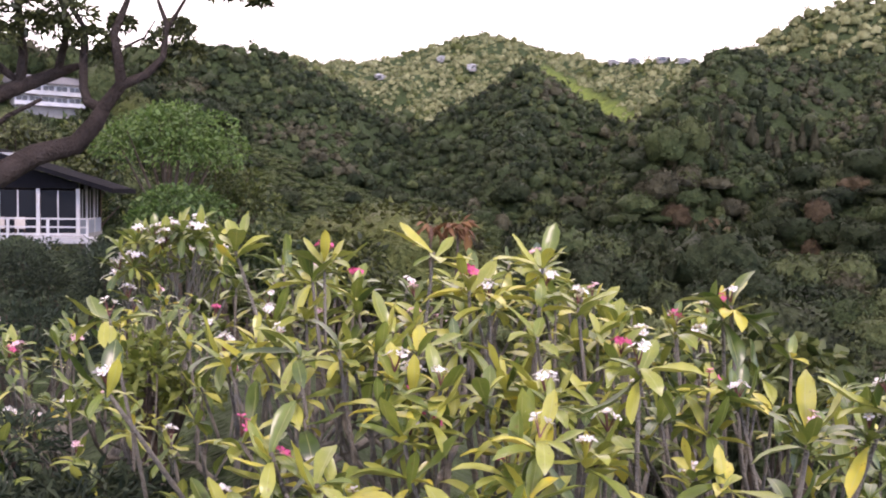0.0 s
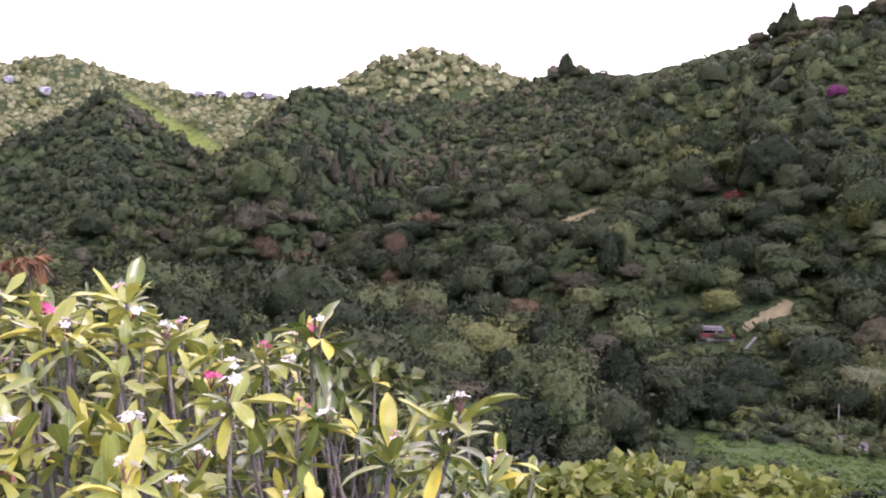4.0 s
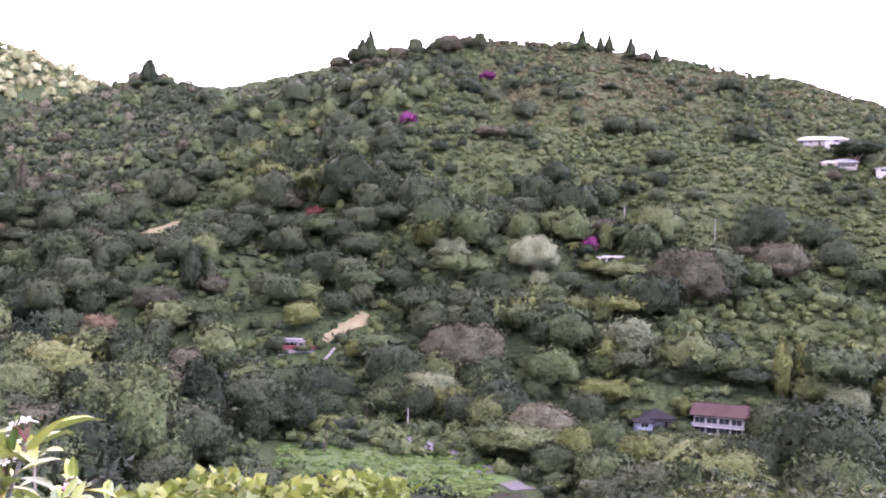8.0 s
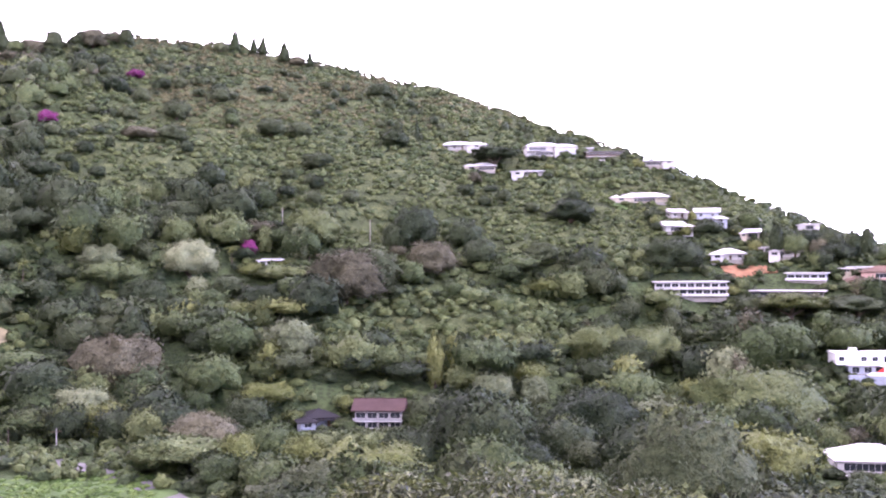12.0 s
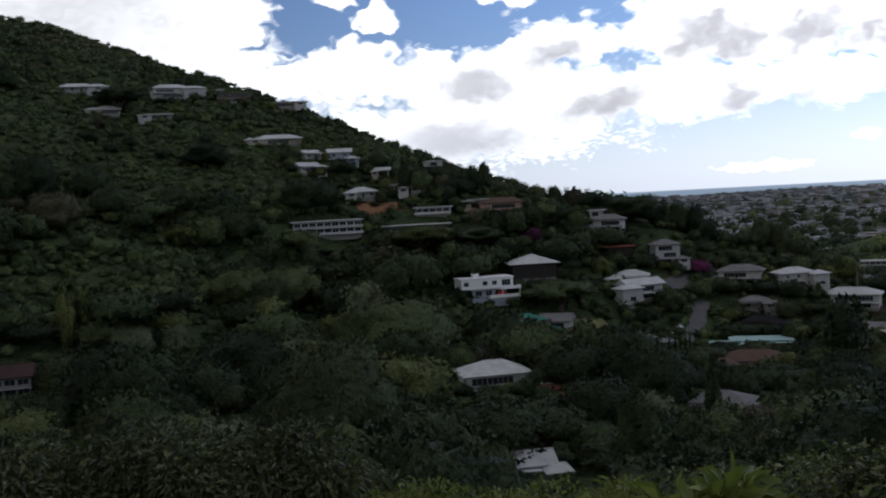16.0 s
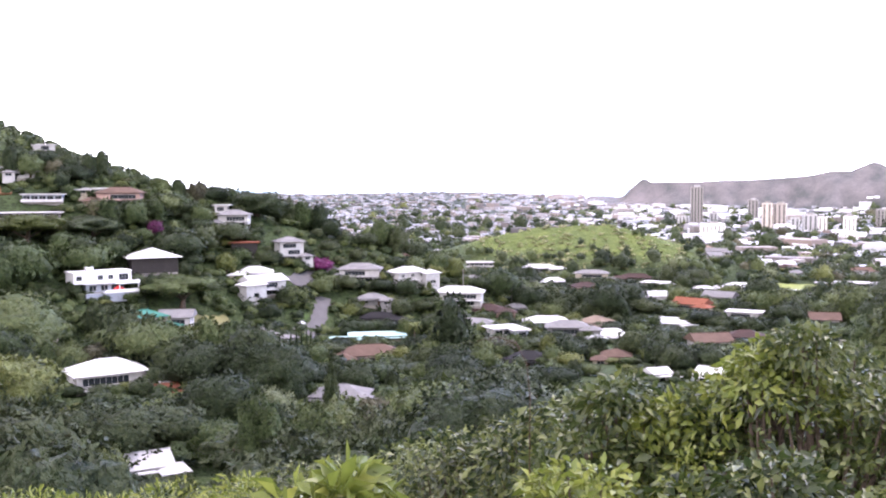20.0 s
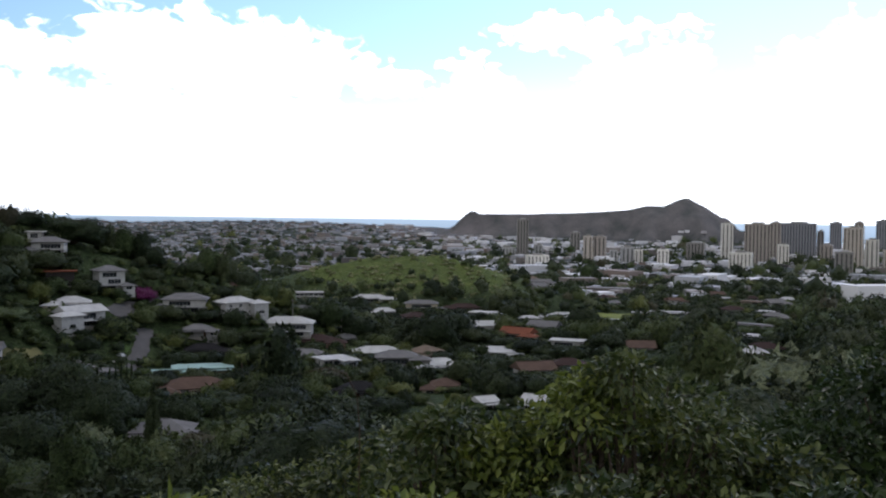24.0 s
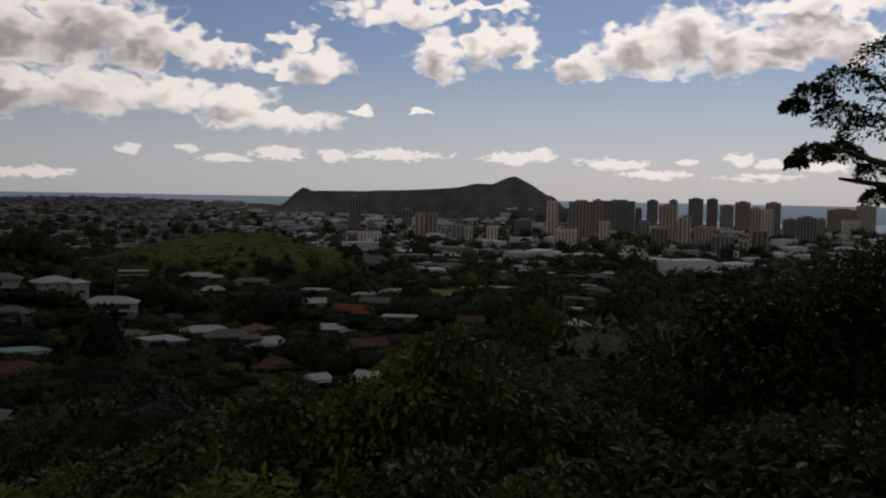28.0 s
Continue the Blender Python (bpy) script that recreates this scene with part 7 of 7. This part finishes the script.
def frangipani(bearing, distance, tips, rng, label, far=False):
    """A frangipani: forked grey limbs, whorls of long leaves at the tips, some with flower heads."""
    g = ground_at(bearing, distance)
    base = Vector((g.x, g.y, g.z))
    ob = thing("frangipani", Matrix.Translation(base), label, "shrub", "frangipani shrubs")
    tips = [(t - base, f, s) for t, f, s in tips]

    def fork(a, group, radius, depth):
        mean = sum((t for t, _, _ in group), Vector()) / len(group)
        if len(group) == 1:
            t = group[0][0]
            bend = (a + t) / 2 + Vector((rng.uniform(-0.05, 0.05), rng.uniform(-0.05, 0.05), -0.15))
            part("branch", taper(bmesh.new(), [a, bend, t], [radius, radius * 0.85, 0.009], 6), "frangipani_bark", ob, smooth=True)
            return
        share = 0.42 if depth else 0.30
        b = a.lerp(mean, share) + Vector((rng.uniform(-0.06, 0.06), rng.uniform(-0.06, 0.06), -0.20))
        bm = taper(bmesh.new(), [a, (a + b) / 2 + Vector((rng.uniform(-0.03, 0.03), rng.uniform(-0.03, 0.03), 0)), b], [radius, radius * 0.92, radius * 0.85], 7)
        part("limb" if depth < 2 else "branch", bm, "frangipani_bark", ob, smooth=True)
        axis = 0 if max(t.x for t, _, _ in group) - min(t.x for t, _, _ in group) > max(t.y for t, _, _ in group) - min(t.y for t, _, _ in group) else 1
        order = sorted(group, key=lambda q: q[0][axis])
        n = 3 if len(order) > 5 else 2
        for k in range(n):
            part_group = order[k * len(order) // n:(k + 1) * len(order) // n]
            if part_group:
                fork(b, part_group, max(0.011, radius * 0.74), depth + 1)

    order = sorted(tips, key=lambda q: math.atan2(q[0].y, q[0].x))
    n = max(2, len(order) // 13)
    for k in range(n):
        group = order[k * len(order) // n:(k + 1) * len(order) // n]
        fork(Vector((rng.uniform(-0.15, 0.15), rng.uniform(-0.15, 0.15), -0.2)), group, 0.036, 0)
    many_v, many_f, many_t, many_a, count = [], [], [], [], 0
    for i, (t, flower, size) in enumerate(tips):
        for k in range(rng.randint(7, 11)):
            v, f, acr = LEAVES[rng.randrange(5)]
            lift = rng.gauss(32, 22) - (55 if k > 7 else 0)
            length = size * rng.uniform(0.55, 1.15)
            m = pose(0, 0, 0, rng.uniform(-18, 18), -lift, k * 137.5 + i * 31) @ Matrix.Diagonal((length, length * rng.uniform(0.82, 1.12), length, 1))
            m = Matrix.Translation(t - Vector((0, 0, rng.uniform(0, 0.06)))) @ m
            if not far and LEAF_PARTS[0] < 300 and t.length > 0 and (t + base - Vector((0, 0, EYE))).length < 5.0:
                LEAF_PARTS[0] += 1
                key = ("leaf", id(v))
                if key not in SHARED:
                    me = mesh_from("leaf", v, f)
                    me.attributes.new("across", "FLOAT", "POINT").data.foreach_set("value", acr)
                    me.materials.append(M["frangipani_leaf"])
                    SHARED[key] = me
                part("leaf", SHARED[key], "", ob, at=m)
            else:
                q = v @ np.array(m.to_3x3()).T + np.array(m.translation)
                many_v.append(q), many_f.append(f + count), many_a.append(acr)
                many_t.append(np.full(len(v), min(0.999, max(0.0, rng.gauss(0.52, 0.17) if rng.random() > 0.07 else rng.uniform(0.85, 0.99))), np.float32))
                count += len(v)
        if flower:
            add_flowers(ob, t + Vector((0, 0, 0.03)), i * 3 + int(bearing * 5) % 17, flower, rng.uniform(0.55, 0.8) * (2.7 if far else 1.0))
    if many_v:
        me = mesh_from("leaves", np.vstack(many_v), np.vstack(many_f))
        me.attributes.new("tint", "FLOAT", "POINT").data.foreach_set("value", np.concatenate(many_t))
        me.attributes.new("across", "FLOAT", "POINT").data.foreach_set("value", np.concatenate(many_a))
        me.materials.append(M["frangipani_leaf"])
        mass = new("leaves", me)
        mass.parent = ob
        tagged(mass, kind="stuff")
    return ob


def frangipanis():
    rng = random.Random(8)
    plants = [(-20.0, 8.4), (-10.0, 6.2), (0.5, 5.2), (11.0, 5.0), (21.5, 5.2)]
    tips = {k: [] for k in range(len(plants))}

    def drop(b, r, up, flower=None, size=0.30):
        p = at(b, up, r)
        k = min(range(len(plants)), key=lambda q: (p - at(plants[q][0], -12, plants[q][1])).length + rng.uniform(0, 1.1))
        tips[k].append((p, flower, size))

    made = 0
    while made < 360:
        b = rng.uniform(-25, 29.5)
        r = rng.uniform(3.2, 7.4) if b > -13 else rng.uniform(5.2, 10.5)
        full = 6.6 if b > -13 else 9.0
        rise = full * math.tan(radians(canopy(b))) - 0.055 * max(0.0, full - r) ** 2 - max(0.0, r - full) * 0.12
        z = rise - abs(rng.gauss(0, 0.18)) - (rng.uniform(0, 0.6) if rng.random() < 0.22 else 0)
        up = math.degrees(math.atan2(z, r))
        flower = None
        q = rng.random()
        if q < 0.12:
            flower = "petal_white"
        elif q < 0.17:
            flower = "petal_blush"
        elif q < 0.22:
            flower = "petal_pink"
        drop(b, r, up, flower, 0.24 if b > -13 else 0.19)
        made += 1
    # tips that stand out over the rest
    for b, up, flower in ((-12.0, -2.6, None), (-6.9, -3.2, "petal_pink"), (-7.6, -4.2, None), (5.9, -3.4, None), (8.0, -5.6, "petal_white"), (16.6, -5.2, "petal_white"), (16.2, -5.6, "petal_pink"),
                          (1.6, -4.6, "petal_pink"), (2.8, -5.4, "petal_white"), (13.6, -6.8, "petal_pink"), (-9.6, -15.4, "petal_pink"), (-4.9, -17.6, "petal_white"), (25.0, -9.9, "petal_white"),
                          (24.0, -11.6, "petal_white"), (-12.6, -8.6, "petal_white"), (-18.9, -6.4, "petal_white"), (11.6, -9.0, "petal_white"), (-0.5, -2.6, None), (-19.0, -10.4, "petal_white"), (21.0, -12.0, "petal_blush")):
        drop(b, 5.2 if up > -9 else 4.0, up - 0.6, flower, 0.27)
    for k, (b, d) in enumerate(plants):
        frangipani(b, d, tips[k], rng, "grey-limbed frangipani shrub with yellowing leaves and pink and white flowers")
    # white-flowered one farther back
    far = []
    for _ in range(52):
        b = rng.uniform(-18.6, -12.6)
        r = rng.uniform(15, 17.5)
        up = -1.6 - abs(rng.gauss(0, 1.3)) - abs(b + 14.5) * 0.35
        far.append((at(b, up, r), "petal_white" if rng.random() < 0.6 else None, 0.40))
    frangipani(-15.5, 16.2, far, rng, "green frangipani shrub covered with white flower heads", far=True)


# ---- the garden house and the old tree ----
def garden_house():
    corner = at(-20.5, -2.35, 55)
    g = ground_at(-23, 57)
    ob = thing("garden_house", pose(corner.x, corner.y, corner.z, 0, 0, 20.5 - 11), "white glazed garden house with a dark gabled roof and deck", "house")
    W, D, H = 11.0, 7.0, 2.75
    # local x runs to the right along the front, the corner at the origin; the front looks toward -y
    part("floor", box_mesh(-W, 0, 0, D, -0.25, 0), "concrete", ob)
    part("back_wall", box_mesh(-W, 0, D - 0.15, D, 0, H), "timber_brown", ob)
    part("front_beam", box_mesh(-W, 0, 0.0, 0.16, H - 0.3, H), "garden_roof", ob)
    for k in range(6):
        x = -k * 2.0
        part("post", box_mesh(x - 0.09, x + 0.09, 0.0, 0.18, 0, H - 0.3), "trim_white", ob)
        if k < 5:
            pane = part("glazing", box_mesh(x - 1.88, x - 0.12, 0.07, 0.10, 0.1, H - 0.4), "shade_glass", ob)
            part("mullion", box_mesh(x - 1.04, x - 0.98, 0.03, 0.12, 0.1, H - 0.4), "trim_white", pane)
            part("sill_rail", box_mesh(x - 1.9, x - 0.1, 0.02, 0.14, 0.0, 0.1), "trim_white", pane)
    for k in range(3):
        y = 0.4 + k * 2.2
        part("side_post", box_mesh(-0.16, 0.0, y - 0.12, y + 0.12, 0, H), "trim_white", ob)
        win = part("side_window", box_mesh(-0.1, -0.06, y + 0.15, y + 1.95, 0.8, H - 0.3), "shade_glass", ob)
        part("side_panel", box_mesh(-0.14, -0.02, y + 0.12, y + 2.08, 0, 0.8), "paint_blue_grey", ob)
        part("window_frame", box_mesh(-0.12, -0.03, y + 1.0, y + 1.08, 0.8, H - 0.3), "trim_white", win)
    # gable with its ridge running back
    bm = bmesh.new()
    ridge, eave, over = H + 1.75, H + 0.05, 0.9
    for y0, y1 in ((-over, D + 0.6),):
        for xa, za, xb, zb in ((-W - over, eave - 0.25, -W / 2, ridge), (-W / 2, ridge, 1.9, eave - 0.55)):
            vs = [bm.verts.new(p) for p in ((xa, y0, za), (xb, y0, zb), (xb, y1, zb), (xa, y1, za), (xa, y0, za + 0.24), (xb, y0, zb + 0.24), (xb, y1, zb + 0.24), (xa, y1, za + 0.24))]
            for q in ((0, 1, 2, 3), (7, 6, 5, 4), (0, 4, 5, 1), (1, 5, 6, 2), (2, 6, 7, 3), (3, 7, 4, 0)):
                bm.faces.new([vs[i] for i in q])
    part("roof", bm, "garden_roof", ob, "dark shingled gable roof")
    bm = bmesh.new()
    vs = [bm.verts.new(p) for p in ((-W, 0.04, H), (0, 0.04, H), (-W / 2, 0.04, ridge - 0.05), (-W, 0.12, H), (0, 0.12, H), (-W / 2, 0.12, ridge - 0.05))]
    bm.faces.new(vs[:3]), bm.faces.new(vs[3:][::-1])
    part("gable_board", bm, "garden_roof", ob)
    part("skylight", box_mesh(-4.3, -2.4, 0.5, 3.2, H + 0.95, H + 1.55), "roof_white", ob, "white box on the roof")
    cap = bmesh.new()
    bmesh.ops.create_uvsphere(cap, u_segments=12, v_segments=8, radius=0.42, matrix=pose(-4.4, 0.3, H + 1.55))
    part("roof_vent", cap, "roof_white", ob, smooth=True)
    part("deck", box_mesh(-W, 1.0, -2.4, -0.004, -0.3, -0.05), "trim_white", ob)
    for k in range(7):
        x = 0.9 - k * 1.9
        part("deck_post", box_mesh(x - 0.06, x + 0.06, -2.38, -2.26, -0.05, 0.95), "trim_white", ob)
        part("deck_footing", box_mesh(x - 0.09, x + 0.09, -2.2, -2.02, -3.2, -0.3), "trim_white", ob)
    for z in (0.12, 0.5, 0.92):
        part("rail", box_mesh(-W, 0.96, -2.36, -2.28, z - 0.04, z + 0.04), "trim_white", ob)
    part("fascia_board", box_mesh(-W, 1.0, -2.44, -2.4, -0.32, -0.04), "paint_white", ob)
    part("end_rail", box_mesh(0.86, 0.94, -2.26, -0.2, 0.88, 0.96), "trim_white", ob)
    for x in (-2.6, -3.6):
        chair = thing("deck_chair", ob.matrix_basis @ pose(x, -1.2, -0.05, 0, 0, 15), "wooden deck chair with a tan back", "chair", "deck chairs")
        part("seat", box_mesh(-0.25, 0.25, -0.25, 0.25, 0.42, 0.47), "tower_tan", chair)
        part("backrest", box_mesh(-0.25, 0.25, 0.2, 0.26, 0.47, 1.0), "tower_tan", chair)
        for sx in (-0.22, 0.22):
            for sy in (-0.22, 0.22):
                part("leg", box_mesh(sx - 0.025, sx + 0.025, sy - 0.025, sy + 0.025, 0, 0.42), "timber_brown", chair)


def old_tree():
    g = ground_at(-33, 11)
    ob = thing("rain_tree", Matrix.Translation(g), "old dark-limbed rain tree with crooked branches and sparse leaves", "tree")

    def limb(radii, *points):
        bm = taper(bmesh.new(), [at(b, e, d) - g for b, e, d in points], radii, 9)
        part("limb", bm, "old_bark", ob, smooth=True)

    bm = taper(bmesh.new(), [Vector((0, 0, -0.4)), Vector((0.05, 0, 0.7)), at(-30, -3.6, 11.3) - g, at(-26.5, -0.5, 11.6) - g, at(-24.4, 0.87, 11.8) - g, at(-22.7, 1.98, 12) - g, at(-20.6, 2.6, 12) - g,
                             at(-19.6, 3.8, 12) - g, at(-19.1, 4.75, 12) - g], [0.34, 0.26, 0.19, 0.145, 0.135, 0.125, 0.115, 0.10, 0.08], 10)
    part("trunk", bm, "old_bark", ob, smooth=True)
    limb([0.07, 0.06, 0.05, 0.05, 0.04, 0.03, 0.015], (-19.2, 4.6, 12), (-20.0, 5.0, 12.1), (-20.2, 5.7, 12.1), (-20.2, 7.1, 12.2), (-20.1, 8.9, 12.3), (-20.7, 9.75, 12.3), (-21.3, 11.5, 12.4))
    limb([0.085, 0.075, 0.055, 0.05, 0.035, 0.015], (-19.2, 4.6, 12), (-18.2, 6.0, 11.9), (-18.4, 7.5, 11.9), (-18.6, 8.7, 12), (-17.9, 10.5, 12), (-17.3, 12, 12))
    limb([0.06, 0.05, 0.04, 0.035, 0.02, 0.01], (-18.3, 5.9, 11.9), (-16.9, 6.6, 11.9), (-16.0, 7.6, 11.9), (-15.8, 9.4, 12), (-16.3, 10.7, 12), (-16.8, 12, 12))
    limb([0.03, 0.02, 0.01], (-15.9, 8.9, 12), (-14.8, 10.8, 12), (-13.6, 11.4, 12))
    limb([0.02, 0.015, 0.008], (-18.1, 8.0, 12), (-17.0, 8.6, 12), (-16.4, 9.6, 12))
    limb([0.11, 0.10, 0.085, 0.07, 0.04], (-27.5, 2.6, 12.3), (-24.9, 4.9, 12.4), (-23.3, 5.65, 12.5), (-21.6, 6.4, 12.6), (-20.4, 6.9, 12.7))
    limb([0.12, 0.11], (-30, -3.0, 11.6), (-27.5, 2.6, 12.3))
    limb([0.065, 0.055, 0.045, 0.03], (-23.4, 5.7, 12.5), (-23.2, 7.2, 12.5), (-23.3, 8.4, 12.6), (-23.6, 11.5, 12.6))
    limb([0.05, 0.045, 0.03], (-21.5, 6.5, 12.6), (-21.0, 8.6, 12.6), (-21.4, 11.5, 12.6))
    limb([0.05, 0.05, 0.04], (-26, 7.5, 12.5), (-24.4, 6.6, 12.5), (-23.4, 5.8, 12.5))
    limb([0.035, 0.03, 0.02], (-26, 2.2, 12.4), (-24, 4.0, 12.3), (-22.3, 5.0, 12.2))
    rng = np.random.default_rng(31)
    centres, sizes = [], []
    for b, e, s in ((-24, 9.6, 0.4), (-22.4, 9.9, 0.4), (-20.8, 9.4, 0.3), (-19.6, 8.2, 0.24), (-18.2, 9.2, 0.14), (-24.5, 8.0, 0.25), (-15.6, 8.4, 0.26), (-14.7, 7.8, 0.2), (-15.2, 9.2, 0.16), (-23.3, 11.5, 0.5),
                    (-20, 11.5, 0.5), (-25.2, 10.4, 0.45), (-21.6, 8.6, 0.22), (-22.8, 8.8, 0.2), (-17, 11.6, 0.35), (-12.2, 11.2, 0.14), (-10.7, 10.9, 0.1), (-13.6, 11.2, 0.12), (-19.0, 7.6, 0.12), (-26, 9, 0.4), (-16.2, 6.9, 0.1)):
        centres.append(tuple(at(b, e, 12.2) - g)), sizes.append((s, s, s * 0.6))
    leaf_mass("leaves", ob, leaves_arrays(rng, centres, sizes, 8000, 0.075, 0.45, 0.2), "leaf_olive")


plain("old_bark", (0.05, 0.040, 0.034), 0.95, spec=0.05, scale=3.0, dirt=0.55, bump=1.0)


def garden():
    bush(-15.6, 5.7, 46, 6.2, 4.2, 0.20, 8000, "leaf_fresh", "large bright green tree behind the garden house", slim=0.5, clumps=20, name="garden_tree", stem=0.16)
    bush(-12.6, 2.6, 50, 5.0, 6.0, 0.22, 5000, "leaf_mid", "green tree behind the flower bushes", slim=0.5, clumps=12, name="garden_tree", stem=0.14)
    bush(-23.6, 4.4, 76, 10, 9, 0.4, 6000, "leaf_olive", "olive green tree on the slope above the garden house", slim=0.5, clumps=22, name="garden_tree", stem=0.2)
    bush(-20.2, 4.3, 82, 9, 9, 0.4, 6000, "leaf_mid", "green tree on the slope above the garden house", slim=0.5, clumps=22, name="garden_tree", stem=0.2)
    bush(-14.8, 0.8, 40, 4.6, 2.6, 0.20, 3200, "leaf_fresh", "fresh green garden bush", slim=0.5)
    bush(-11.6, -1.2, 36, 3.6, 2.6, 0.26, 1800, "leaf_mid", "green garden bush", slim=0.5)
    bush(-9.2, -1.6, 34, 3.4, 3.0, 0.26, 1600, "leaf_deep", "dark green garden bush", slim=0.5)
    bush(-6.0, -2.2, 30, 3.6, 3.0, 0.26, 1600, "leaf_olive", "olive green garden bush", slim=0.5)
    for b, top, d, w in ((-25, -2.0, 22, 3.2), (-22.6, -1.95, 22, 3.0), (-20.2, -2.0, 21, 2.8), (-18.4, -2.7, 20, 2.2), (-23.5, -5.0, 16, 2.6)):
        bush(b, top, d, w, 2.4, 0.12, 4000, "leaf_feather", "dark feathery grey-green shrub below the deck", slim=0.22, droop=0.1, clumps=12)
    for b, top, d, w in ((-24.5, -11.5, 6.6, 1.5), (-21.5, -13.5, 6.0, 1.3), (-25.5, -15, 5.4, 1.2)):
        bush(b, top, d, w, 1.2, 0.10, 2600, "leaf_feather", "dark feathery shrub among the frangipani", slim=0.2, droop=0.2)
    bush(-16.8, -7.4, 7.6, 0.9, 0.7, 0.09, 700, "leaf_lime", "small bright green shrub among the frangipani", slim=0.5)
    bush(18.4, -6.6, 7.6, 1.2, 1.0, 0.12, 800, "leaf_mid", "small green bush behind the frangipani", slim=0.6)
    # tuft of drooping rust-coloured young leaves
    g = ground_at(0, 8.5)
    ob = thing("rusty_sapling", Matrix.Translation(g), "sapling with drooping rust-coloured young leaves", "plant")
    bm, rng = bmesh.new(), np.random.default_rng(4)
    for b in (-0.7, 0.9):
        taper(bm, [Vector((0, 0, -0.2)), (at(b, -3.5, 8.5) - g), (at(b, -1.6, 8.5) - g)], [0.02, 0.014, 0.008], 5)
    part("stem", bm, "bark", ob)
    centres = [tuple(at(b, -1.7, 8.5) - g) for b in (-0.8, 0.2, 1.0)]
    leaf_mass("leaves", ob, leaves_arrays(rng, centres, [(0.07, 0.07, 0.05)] * 3, 46, 0.15, 0.3, 1.3), "leaf_rust")
    house(-22.2, 285, 17, 9, 2, "gable", "paint_white", "roof_grey", 15, "white house with a grey roof up the slope", lift=0.5, band=True)


near_slope()
frangipanis()
garden_house()
old_tree()
garden()

# ---- the woods ----
scatter()
for row in LONE:
    a, r, w, h, mat = row
    tree(a, r, w, h, ("round", "round", "flat", "tall")[int(a * 13) % 4], mat, clear=False)
